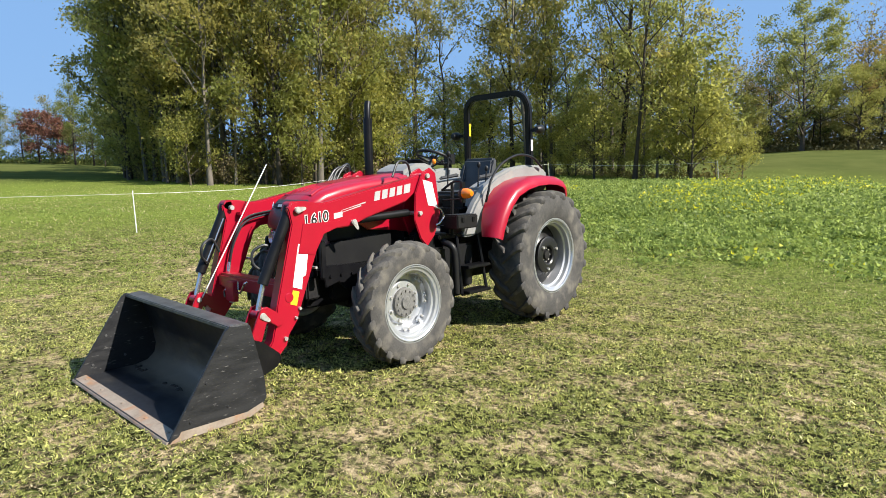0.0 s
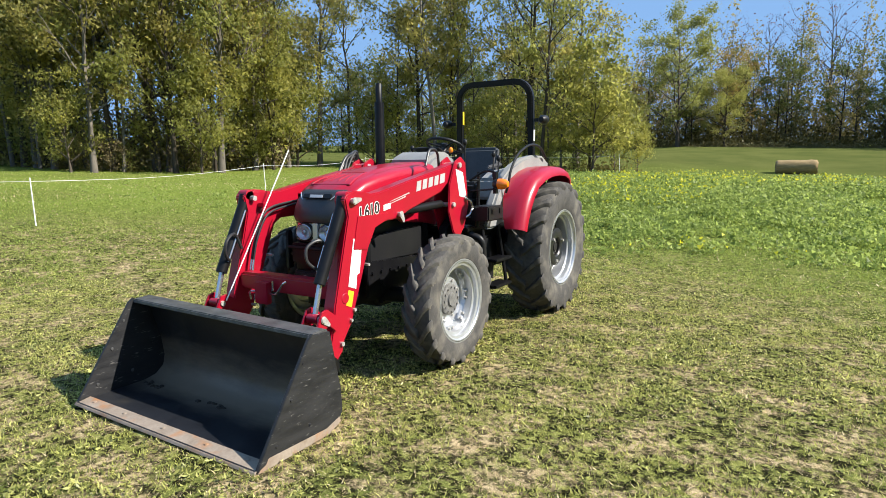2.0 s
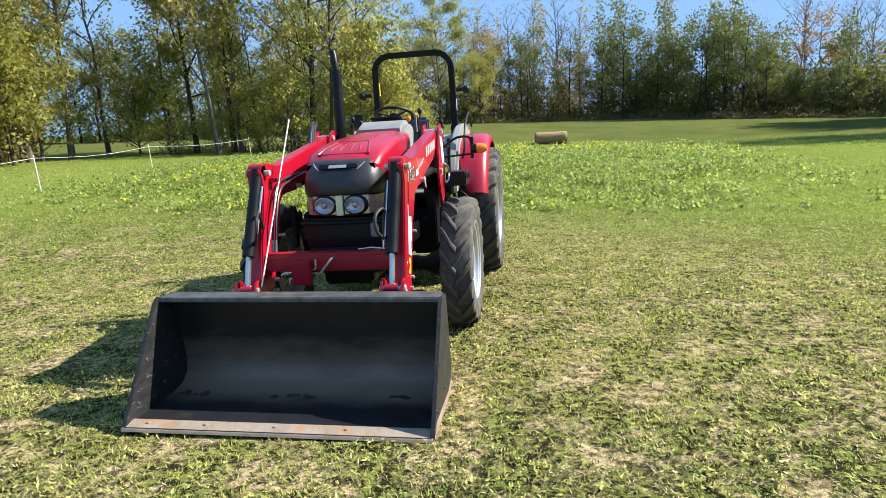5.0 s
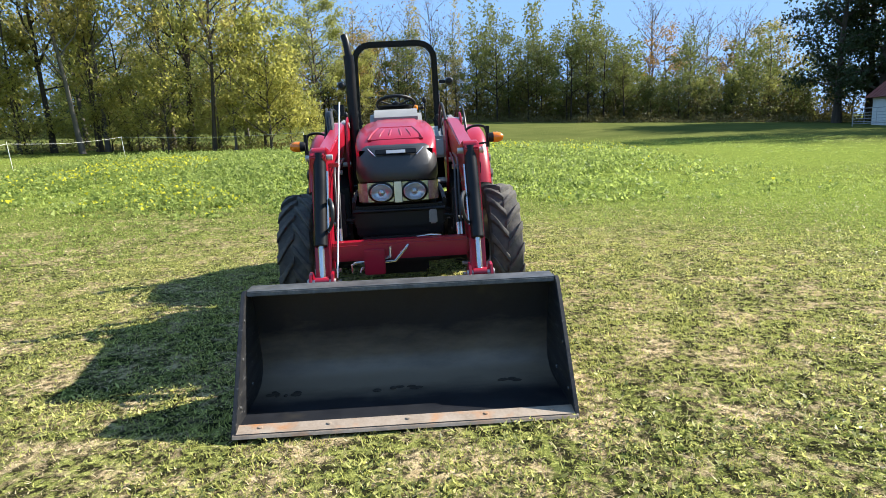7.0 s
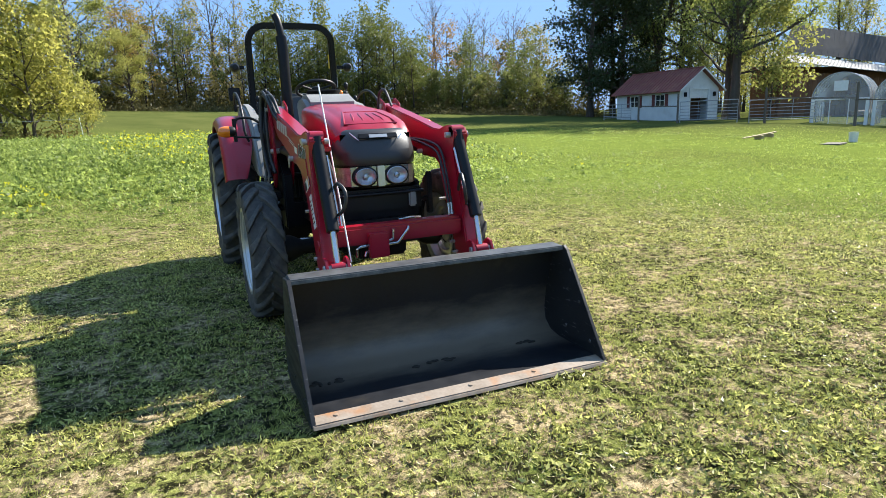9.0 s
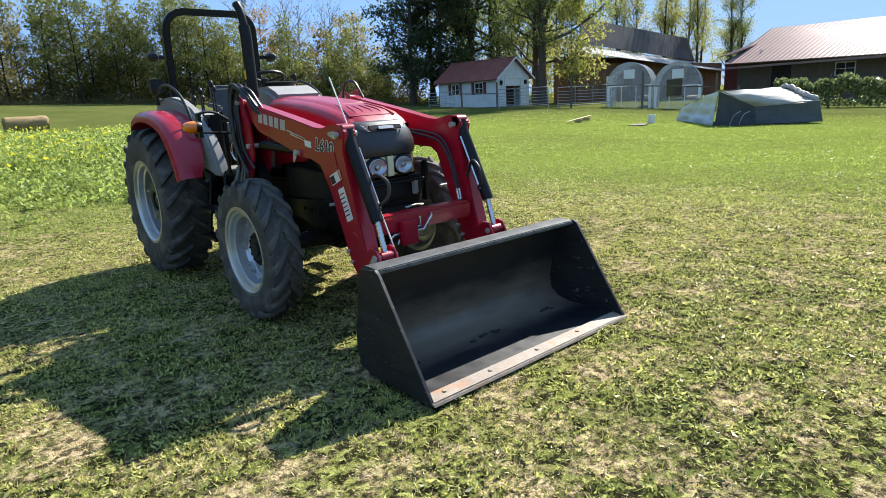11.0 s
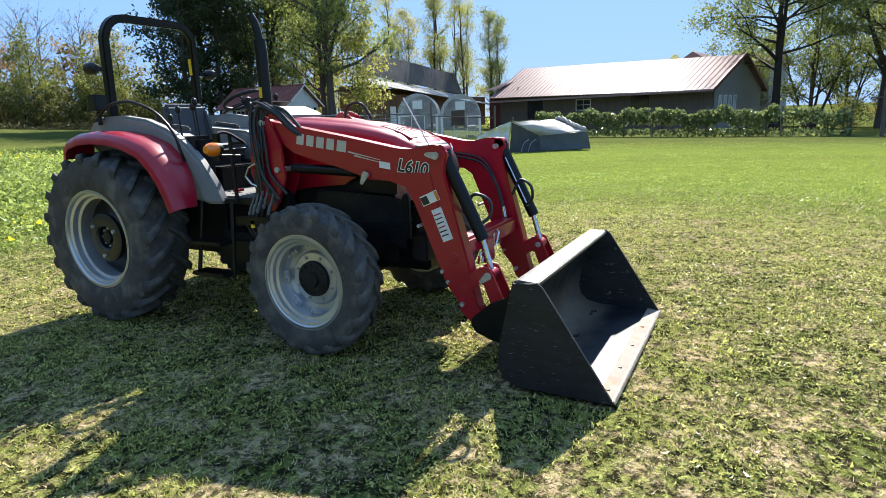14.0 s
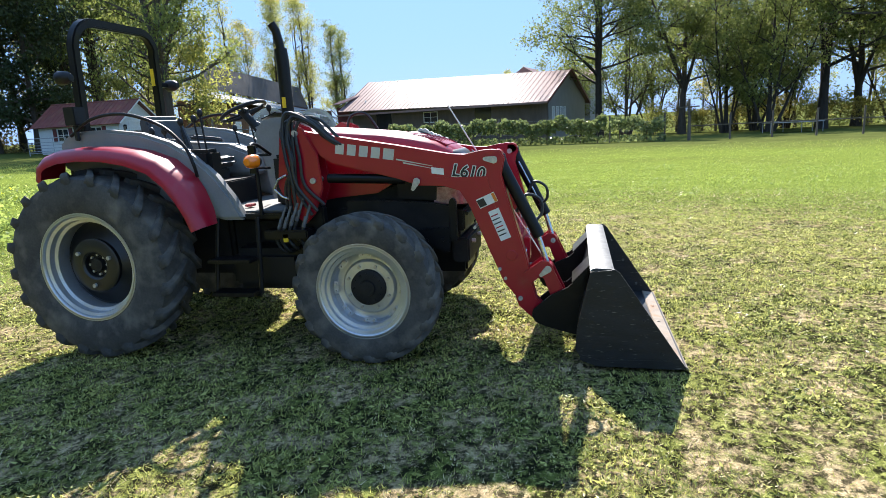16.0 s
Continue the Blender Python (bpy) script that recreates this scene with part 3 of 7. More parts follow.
SHRUB = tree_kind("shrub", "tangled olive-brown shrub at the wood's edge", "shrub", [tree_meshes(70 + i, 2.3, 0.035, 0.03, 14, 1.1, 1100, 0.14, 0.28, BARK, (LEAF_OLIVE, LEAF_BROWN, LEAF_GREEN)[i], sides=4, twigs=0, upright=0.6) for i in range(3)])
FARG = tree_kind("tree", "distant round-crowned green deciduous tree", "tree", [tree_meshes(90 + i, 13.0, 0.15, 0.18, 15, 2.9, 2300, 0.235, 0.46, BARK, (LEAF_DEEP, LEAF_DEEP, LEAF_FAR)[i], sides=4, upright=0.42, twigs=0) for i in range(3)])
BROAD = tree_kind("tree", "single broad green tree at the meadow's end", "tree", [tree_meshes(97, 13.0, 0.2, 0.08, 26, 4.2, 15000, 0.18, 0.40, BARK, LEAF_GREEN, sides=5, upright=0.45, twigs=0)])
LOWG = tree_kind("tree", "low distant green tree", "tree", [tree_meshes(100 + i, 7.0, 0.10, 0.10, 14, 1.5, 2600, 0.19, 0.36, BARK, (LEAF_GREEN, LEAF_DEEP)[i], sides=5, upright=0.8, twigs=0) for i in range(2)])
FARY = tree_kind("tree", "distant golden autumn tree", "tree", [tree_meshes(110 + i, 12.0, 0.15, 0.20, 15, 3.1, (2300, 2200)[i], 0.25, 0.48, GREYBARK, (LEAF_GOLD, LEAF_FAR)[i % 2], sides=4, twigs=0, upright=0.45) for i in range(2)])
BARE = tree_kind("tree", "distant bare autumn tree with a few rusty leaves", "tree", [tree_meshes(130 + i, 14.0, 0.16, 0.30, 17, 3.2, (130, 60)[i], 0.2, 0.45, GREYBARK, LEAF_RUST, sides=5, upright=1.2) for i in range(2)])
RUSTY = tree_kind("tree", "distant rust-red autumn tree", "tree", [tree_meshes(140, 8.0, 0.2, 0.12, 15, 2.6, 2600, 0.34, 0.5, BARK, LEAF_RUST, sides=5, twigs=0, upright=0.6)])
DARKT = tree_kind("tree", "dark dense evergreen-looking tree by the white shed", "tree", [tree_meshes(150 + i, 16.0, 0.26, 0.10, 26, 2.4, 12000, 0.22, 0.42, BARK, LEAF_DARK, upright=0.25, droop=0.04) for i in range(2)])
SHADE = tree_kind("tree", "tall leafy shade tree behind the white shed", "tree", [tree_meshes(155 + i, 16.0, 0.30, 0.20, 20, 3.4, 14000, 0.19, 0.46, BARK, LEAF_YARD, upright=0.5, droop=0.03, forks=1, low=0.2) for i in range(2)])
POPLAR = tree_kind("tree", "tall pale yellow-green poplar", "tree", [tree_meshes(170 + i, 17.0, 0.2, 0.14, 18, 2.3, 4600, 0.165, 0.42, BARK, (LEAF_GREEN, LEAF_YARD)[i], sides=5, twigs=0, upright=1.4) for i in range(2)])
YARD = tree_kind("tree", "large forked leafy yard tree beyond the fence", "tree", [tree_meshes(190 + i, 14.5, 0.34, 0.27, 16, 3.9, 24000, 0.155, 0.38, BARK, LEAF_YARD, upright=0.35, droop=0.07, forks=2, low=0.22) for i in range(2)])
CLUMP = tree_kind("tree", "tall many-stemmed leafy tree beyond the fence", "tree", [tree_meshes(200 + i, 13.0, 0.17, 0.18, 12, 2.1, 11500, 0.155, 0.36, BARK, LEAF_YARD, upright=0.8, forks=4, low=-0.2) for i in range(2)])

rt = random.Random(5)


def scatter_line(pts, spacing, rows, depth, kinds, smin, smax, group, jitter=1.2, away=(CX, CY), stand=None):
    """Trees in ragged rows behind a line, each row further from the meadow."""
    for row in range(rows):
        acc = rt.uniform(0, spacing)
        for (x0, y0), (x1, y1) in zip(pts, pts[1:]):
            ln = math.hypot(x1 - x0, y1 - y0)
            s = acc
            while s < ln:
                x, y = x0 + (x1 - x0) * s / ln, y0 + (y1 - y0) * s / ln
                ux, uy = x - away[0], y - away[1]
                ul = math.hypot(ux, uy)
                o = row * depth + rt.uniform(-jitter, jitter)
                spot = (rt.choice(kinds), x + ux / ul * o + rt.uniform(-jitter, jitter), y + uy / ul * o + rt.uniform(-jitter, jitter), rt.uniform(0, 6.28), rt.uniform(smin, smax), rt.uniform(0.92, 1.12))
                if stand is None:
                    plant(*spot, group, rt.uniform(-4, 4))
                else:
                    stand.append(spot)
                s += spacing * rt.uniform(0.7, 1.3)
            acc = s - ln


def joined_stand(name, label, stand):
    """A far stand of trees that nobody could count, as one mesh."""
    co, idx, tot, mi, mats = [], [], [], [], []
    base = 0
    for (_, _, _, w, l), x, y, turn, s, sz in stand:
        m = np.array(Matrix.LocRotScale((x, y, float(ground_z(x, y))), Euler((0, 0, turn)), (s, s, s * sz)))
        for me in (w, l):
            n = len(me.vertices)
            v = np.empty(n * 3, dtype=np.float32)
            me.vertices.foreach_get("co", v)
            li = np.empty(len(me.loops), dtype=np.int32)
            me.loops.foreach_get("vertex_index", li)
            lt = np.empty(len(me.polygons), dtype=np.int32)
            me.polygons.foreach_get("loop_total", lt)
            if me.materials[0] not in mats:
                mats.append(me.materials[0])
            co.append(v.reshape(-1, 3) @ m[:3, :3].T + m[:3, 3])
            idx.append(li + base)
            tot.append(lt)
            mi.append(np.full(len(lt), mats.index(me.materials[0]), dtype=np.int32))
            base += n
    co, idx, tot, mi = np.concatenate(co), np.concatenate(idx), np.concatenate(tot), np.concatenate(mi)
    me = bpy.data.meshes.new(name)
    me.vertices.add(len(co))
    me.vertices.foreach_set("co", co.astype(np.float32).ravel())
    me.loops.add(len(idx))
    me.loops.foreach_set("vertex_index", idx.astype(np.int32))
    me.polygons.add(len(tot))
    me.polygons.foreach_set("loop_start", np.concatenate([[0], np.cumsum(tot)[:-1]]).astype(np.int32))
    for mt in mats:
        me.materials.append(mt)
    me.polygons.foreach_set("material_index", mi)
    me.update(calc_edges=True)
    tagged(new(name, me), label=label, category="woods", kind="stuff")


EDGE_A = [(-62, 24), (-45, 17.5), (-36, 16), (-31, 18.5), (-29, 23), (-30, 28)]
EDGE_B = [(-26, 33), (-22, 36), (-17, 35.5), (-13, 35.2)]
scatter_line(EDGE_A[:2], 3.0, 2, 4.0, TALL + SPARSE + UNDER, 0.5, 0.75, "edge of the wood")
scatter_line(EDGE_A[1:], 3.0, 1, 3.0, TALL + SPARSE, 0.85, 1.1, "edge of the wood")
scatter_line(EDGE_A[1:], 1.9, 2, 3.0, POLE + POLE + SPARSE, 0.8, 1.2, "edge of the wood")
scatter_line(EDGE_A[1:], 3.6, 2, 4.5, TALL + SPARSE + SPARSE, 0.95, 1.18, "edge of the wood", away=(CX, CY - 12))
scatter_line(EDGE_A[1:], 6.0, 1, 2.6, UNDER, 0.5, 0.9, "edge of the wood", 1.6)
scatter_line(EDGE_A[1:], 2.0, 2, 2.0, SHRUB, 0.6, 1.4, "brush along the wood", 0.9)
scatter_line(EDGE_A[1:], 5.5, 1, 2.6, UNDER, 0.7, 1.2, "edge of the wood", 2.0, away=(CX, CY - 40))
scatter_line(EDGE_B, 3.6, 1, 3.0, LEGGY + SPARSE + SPARSE, 0.95, 1.12, "edge of the wood")
scatter_line(EDGE_B, 2.2, 1, 3.0, POLE, 0.8, 1.2, "edge of the wood")
scatter_line([(-30, 35), (-23, 39), (-13, 38.5)], 5.5, 1, 3.0, SPARSE + LEGGY, 0.95, 1.15, "edge of the wood")
scatter_line(EDGE_B, 2.0, 1, 2.2, SHRUB, 0.6, 1.2, "brush along the wood", 0.6)
scatter_line([(-27, 32.8), (-22, 35.5), (-17, 35), (-11.5, 34.6)], 3.2, 1, 2.4, UNDER, 0.5, 1.0, "edge of the wood")
for _x, _y, _s in ((-10.9, 35.4, 0.62), (-12.6, 36, 1.15), (-9.9, 36.8, 0.45), (-16.5, 50, 0.8)):
    plant(rt.choice(UNDER), _x, _y, rt.uniform(0, 6), _s, 1.0, "edge of the wood")
scatter_line([(-31, 27), (-28, 31), (-24, 35)], 2.4, 1, 3.5, UNDER + POLE + TALL, 0.85, 1.15, "edge of the wood")
scatter_line([(-31.5, 17.5), (-28.5, 23), (-29, 28)], 4.5, 1, 2.0, UNDER, 0.8, 1.2, "edge of the wood", 0.8)
# far side of the meadow
far_wood = []
plant(BROAD[0], -14.2, 72.3, 0.4, 1.12, 1.0, "far trees")
plant(BROAD[0], -9.5, 74.0, 2.4, 0.66, 1.0, "far trees")
plant(UNDER[0], -18.5, 71.0, 1.4, 0.9, 1.0, "far trees")
scatter_line([(-45, 77), (-38, 76), (-22, 77)], 3.8, 2, 5, FARG + FARY, 0.7, 0.95, "far trees", 1.6, stand=far_wood)
scatter_line([(-22, 77), (-9, 79), (4, 79)], 1.9, 1, 3.5, FARY + FARG, 0.66, 0.92, "far trees", 1.6, stand=far_wood)
scatter_line([(-14, 86), (6, 87)], 3.2, 1, 5, BARE + BARE + FARY, 1.0, 1.25, "far trees", 1.8)
scatter_line([(5, 78), (11, 76.5), (17, 72.5), (22, 71)], 1.6, 1, 3, FARG[:2], 0.78, 0.98, "far trees", 1.4, stand=far_wood)
scatter_line([(20, 71), (31, 68), (40, 62)], 1.8, 1, 3, LOWG + FARG[:2], 0.62, 0.8, "far trees", 1.4, stand=far_wood)
scatter_line([(27, 84), (46, 77)], 3.2, 2, 5, BARE + BARE + FARY, 0.95, 1.15, "far trees", 1.6)
# far left
scatter_line([(-112, 12), (-104, 20), (-92, 27), (-78, 30), (-66, 29)], 3.2, 2, 4, LOWG + FARG, 0.55, 0.75, "far trees", 1.6, stand=far_wood)
plant(RUSTY[0], -95, 24.0, 0.5, 0.85, 1.0, "far trees")
plant(RUSTY[0], -90, 25.5, 2.5, 0.72, 1.0, "far trees")
scatter_line([(-84, 24), (-72, 26), (-62, 26)], 3.4, 1, 4, FARG + TALL[:1], 0.55, 0.8, "far trees", 1.2, stand=far_wood)
scatter_line([(-70, 55), (-48, 63), (-26, 67)], 3.4, 1, 4, FARG, 0.8, 1.05, "far trees", 1.6, stand=far_wood)
joined_stand("far_wood", "distant autumn wood beyond the meadow", far_wood)
# by the shed and barns
for _x, _y, _k, _s in ((39.1, 57.4, 0, 1.42), (42.4, 55.9, 1, 1.5), (44.8, 60.4, 0, 1.5)):
    plant(DARKT[_k], _x, _y, rt.uniform(0, 6.28), _s, 1.0, "shade trees")
for _x, _y, _k, _s in ((48.7, 57.1, 1, 1.42), (42.6, 40.4, 0, 1.5), (54.25, 58.75, 1, 1.58), (56.5, 53.2, 0, 1.27), (61.0, 64.0, 1, 1.5)):
    plant(SHADE[_k], _x, _y, rt.uniform(0, 6.28), _s, 1.3, "shade trees")
plant(SHADE[1], 44.2, 42.6, 2.2, 1.25, 0.95, "shade trees")
for _x, _y, _s in ((47.8, 49.9, 1.12), (46.4, 39.6, 1.55), (54.1, 50.2, 1.2)):
    plant(UNDER[1], _x, _y, rt.uniform(0, 6.28), _s, 1.0, "shade trees")
scatter_line([(70.3, 72.05), (80.45, 57.55), (89.15, 41.6), (90.6, 37.25)], 3.8, 2, 5.8, POPLAR + POPLAR + SPARSE[:1], 1.1, 1.38, "poplars", 1.9)
scatter_line([(59.2, 80.8), (73.2, 69.6)], 4.9, 1, 5.6, FARG, 1.12, 1.4, "far trees", 2.2)
# beyond the vine fence
for _x, _y, _k, _s in ((76.96, -0.62, 0, 1.8), (78.94, -11.6, 1, 1.62), (71.38, -26.0, 0, 1.8), (64.9, -32.3, 1, 1.8), (80.2, -33.2, 0, 1.71), (89.2, -20.6, 1, 1.62), (73.9, -39.5, 1, 1.71)):
    plant(YARD[_k], _x, _y, rt.uniform(0, 6.28), _s, 1.0, "yard trees")
for _x, _y, _k, _s in ((69.4, -19.7, 1, 1.71), (84.7, -4.76, 1, 1.71), (75.16, -16.28, 0, 1.71), (82.36, -21.5, 1, 1.62), (90.1, -27.8, 0, 1.8), (86.5, -40.4, 1, 1.8), (96.4, -9.8, 0, 1.8), (92.8, 2.8, 1, 1.44)):
    plant(CLUMP[_k], _x, _y, rt.uniform(0, 6.28), _s, 1.0, "yard trees")
scatter_line([(96.4, -11.6), (96.4, -26.0), (91.0, -44.0), (82.0, -54.8)], 4.3, 1, 5.4, SPARSE + POLE, 1.35, 1.7, "yard trees", 2.5)
scatter_line([(85.6, -8.0), (85.6, -26.0), (74.8, -40.4), (67.6, -47.6)], 3.1, 2, 3.6, SHRUB, 1.26, 2.1, "yard brush", 1.4)
plant(BROAD[0], 114.4, 14.5, 1.0, 1.0, 1.0, "yard trees")


def thicket(line, depth, height, n, leaf, material, seed, label, rise=(1.0, 1.5)):
    """A belt of undergrowth: more stems and leaves than one could count."""
    g = np.random.RandomState(seed)
    P = np.array(line, dtype=float)
    seg = np.hypot(*(P[1:] - P[:-1]).T)
    cum = np.concatenate([[0], np.cumsum(seg)])
    s = g.uniform(0, cum[-1], n)
    x, y = np.interp(s, cum, P[:, 0]), np.interp(s, cum, P[:, 1])
    ux, uy = x - CX, y - CY
    ul = np.hypot(ux, uy)
    o = g.uniform(0, depth, n)
    x, y = x + ux / ul * o + g.normal(0, 0.4, n), y + uy / ul * o + g.normal(0, 0.4, n)
    top = height * (0.55 + 0.25 * np.sin(s * 0.9) + 0.2 * np.sin(s * 2.3 + 1) + 0.15 * np.sin(s * 5.1))
    z = ground_z(x, y) + g.beta(*rise, n) * np.maximum(top, 0.3)
    ob = new("undergrowth", leaf_mesh(g, np.stack([x, y, z], 1), leaf, material, "undergrowth"))
    tagged(ob, label=label, category="undergrowth", kind="stuff")


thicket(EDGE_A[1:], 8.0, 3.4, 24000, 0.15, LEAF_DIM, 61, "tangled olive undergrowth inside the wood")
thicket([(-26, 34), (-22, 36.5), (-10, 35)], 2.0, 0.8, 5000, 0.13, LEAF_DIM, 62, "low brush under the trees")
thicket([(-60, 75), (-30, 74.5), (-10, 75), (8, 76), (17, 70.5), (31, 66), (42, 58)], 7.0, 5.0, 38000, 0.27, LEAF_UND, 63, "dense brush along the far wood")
thicket([(-60, 73), (-30, 72.5), (-10, 73), (8, 74), (17, 68.5), (31, 64), (42, 56)], 1.5, 1.3, 12000, 0.20, LEAF_BROWN, 64, "tan reeds along the far wood")
thicket([(71.5, 83.5), (91.0, 65.5), (100.0, 44.5), (100.0, 29.5)], 9.0, 4.5, 9000, 0.45, LEAF_GREEN, 65, "brush behind the barns")
thicket([(107.2, 6.4), (103.6, -22.4), (94.6, -47.6), (78.4, -65.6)], 9.0, 3.2, 9000, 0.36, LEAF_YARD, 66, "brush behind the yard trees")
thicket([(-114, 12), (-104, 18), (-92, 25), (-78, 28), (-62, 27)], 5.0, 3.0, 9000, 0.30, LEAF_GREEN, 67, "dense green brush beyond the meadow")
# belts of dark-coloured leaves added for the shade in the woods' depth
thicket([(-52, 22), (-42, 22), (-36, 23), (-35, 28)], 9.0, 7.0, 22000, 0.22, LEAF_UND, 68, "undergrowth in the wood, coloured dark for the deep shade")
thicket([(-62, 92), (-20, 94), (8, 96), (32, 88), (52, 74)], 5.0, 13.0, 16000, 0.55, LEAF_UND, 69, "backing leaves coloured dark for the shade in the far wood")
thicket([(-46, 80), (-22, 80), (-9, 81.5), (4, 81.5)], 5.0, 17.5, 46000, 0.28, LEAF_FAR, 70, "golden olive foliage of the far wood", (1.1, 1.1))
thicket([(-72, 57), (-48, 65), (-22, 70)], 4.0, 14.0, 30000, 0.30, LEAF_GREEN, 73, "dim trees beyond the wood's end", (1.1, 1.1))
thicket([(5, 80), (11, 79), (17, 75), (24, 73)], 5.0, 17.5, 38000, 0.30, LEAF_DEEP, 71, "green foliage of the far wood", (1.1, 1.1))
thicket([(22, 73.5), (31, 71), (41, 64)], 5.0, 11.0, 28000, 0.29, LEAF_DEEP, 72, "low green foliage of the far wood", (1.1, 1.1))

# ---- buildings and yard ----
WALLW = mat("white_boards", (0.72, 0.72, 0.70), (0.62, 0.62, 0.60), rough=0.7, scale=2, fine=20, bump=0.1, c3=(0.5, 0.48, 0.44), c3_scale=1.2, c3_from=0.6, c3_to=0.85)
ROOFRED = mat("rusty_red_metal", (0.22, 0.055, 0.042), (0.16, 0.045, 0.035), rough=0.5, scale=1.5, c3=(0.24, 0.11, 0.06), c3_scale=2.0, c3_from=0.5, c3_to=0.75, vary=0.12)
ROOFPALE = mat("pale_red_metal", (0.30, 0.20, 0.182), (0.255, 0.17, 0.155), rough=0.42, spec=0.012, scale=0.6, vary=0.05)
ROOFOLD = mat("old_shingle_roof", (0.13, 0.12, 0.112), (0.09, 0.084, 0.078), rough=0.85, scale=0.8, spec=0.1, c3=(0.10, 0.09, 0.08), c3_scale=0.5)
ROOFGREY = mat("grey_metal_roof", (0.40, 0.39, 0.38), (0.30, 0.30, 0.29), rough=0.6, spec=0.05, scale=0.8, c3=(0.16, 0.15, 0.14), c3_scale=0.7)
BARNWOOD = mat("brown_barn_boards", (0.20, 0.095, 0.042), (0.13, 0.062, 0.03), rough=0.8, scale=1.5, fine=14, stretch=(4, 4, 0.6), bump=0.2, vary=0.2)
BARNGREY = mat("taupe_barn_wall", (0.15, 0.115, 0.09), (0.10, 0.08, 0.062), rough=0.8, scale=1.2, fine=14, stretch=(3, 3, 0.7), bump=0.15)
SIDINGGREY = mat("grey_siding", (0.30, 0.29, 0.27), (0.25, 0.24, 0.225), rough=0.7, scale=1.0, bump=0.1)
DARKRED = mat("dark_red_trim", (0.16, 0.03, 0.025), (0.11, 0.022, 0.02), rough=0.6, scale=3)
OLDWOOD = mat("weathered_wood", (0.16, 0.13, 0.10), (0.095, 0.078, 0.062), rough=0.9, scale=3, fine=20, stretch=(3, 3, 0.6), bump=0.4, bump_scale=30, vary=0.2)
GALV = mat("galvanised_tube", (0.42, 0.43, 0.44), (0.33, 0.34, 0.35), rough=0.45, metal=0.5, scale=6)
FILM = bpy.data.materials.new("greenhouse_film")
FILM.use_nodes = True
_p = FILM.node_tree.nodes["Principled BSDF"]
_p.inputs["Base Color"].default_value = (0.75, 0.77, 0.78, 1)
_p.inputs["Roughness"].default_value = 0.3
_tl = FILM.node_tree.nodes.new("ShaderNodeBsdfTransparent")
_tl.inputs[0].default_value = (0.85, 0.87, 0.88, 1)
_mx = FILM.node_tree.nodes.new("ShaderNodeMixShader")
_nz = FILM.node_tree.nodes.new("ShaderNodeTexNoise")
_nz.inputs["Scale"].default_value = 2.5
_mr = FILM.node_tree.nodes.new("ShaderNodeMapRange")
_mr.inputs["To Min"].default_value, _mr.inputs["To Max"].default_value = 0.62, 0.90
FILM.node_tree.links.new(_nz.outputs["Fac"], _mr.inputs["Value"])
FILM.node_tree.links.new(_mr.outputs["Result"], _mx.inputs[0])
FILM.node_tree.links.new(_p.outputs[0], _mx.inputs[1])
FILM.node_tree.links.new(_tl.outputs[0], _mx.inputs[2])
FILM.node_tree.links.new(_mx.outputs[0], FILM.node_tree.nodes["Material Output"].inputs[0])


def gabled(parent, L, W, eave, ridge, wall_mat, wall_t=0.12, openings=()):
    """Four walls of a gabled building; length along y from 0 to L, width along x from 0 to W. Openings (wall, a0, a1, z0, z1) go through."""
    def wall_with_holes(name, a0, a1, top, holes, place):
        s = Shape()
        cuts = sorted(holes)
        a = a0
        for h0, h1, z0, z1 in cuts:
            if h0 > a:
                s.box(*place(a, h0, 0, top))
            s.box(*place(h0, h1, 0, z0))
            s.box(*place(h0, h1, z1, top))
            a = h1
        s.box(*place(a, a1, 0, top))
        part(name, s, wall_mat, parent)
    hs = {k: [o[1:] for o in openings if o[0] == k] for k in ("west", "east", "south", "north")}
    wall_with_holes("wall", 0, L, eave, hs["west"], lambda a, b, z0, z1: (0, wall_t, a, b, z0, z1))
    wall_with_holes("wall", 0, L, eave, hs["east"], lambda a, b, z0, z1: (W - wall_t, W, a, b, z0, z1))
    wall_with_holes("wall", wall_t, W - wall_t, eave, hs["south"], lambda a, b, z0, z1: (a, b, 0, wall_t, z0, z1))
    wall_with_holes("wall", wall_t, W - wall_t, eave, hs["north"], lambda a, b, z0, z1: (a, b, L - wall_t, L, z0, z1))
    for y0 in (0, L - wall_t):
        g = Shape().add([(0, y0, eave), (W, y0, eave), (W / 2, y0, ridge), (0, y0 + wall_t, eave), (W, y0 + wall_t, eave), (W / 2, y0 + wall_t, ridge)], [(0, 1, 2), (5, 4, 3), (0, 3, 4, 1), (1, 4, 5, 2), (2, 5, 3, 0)])
        part("gable", g, wall_mat, parent)


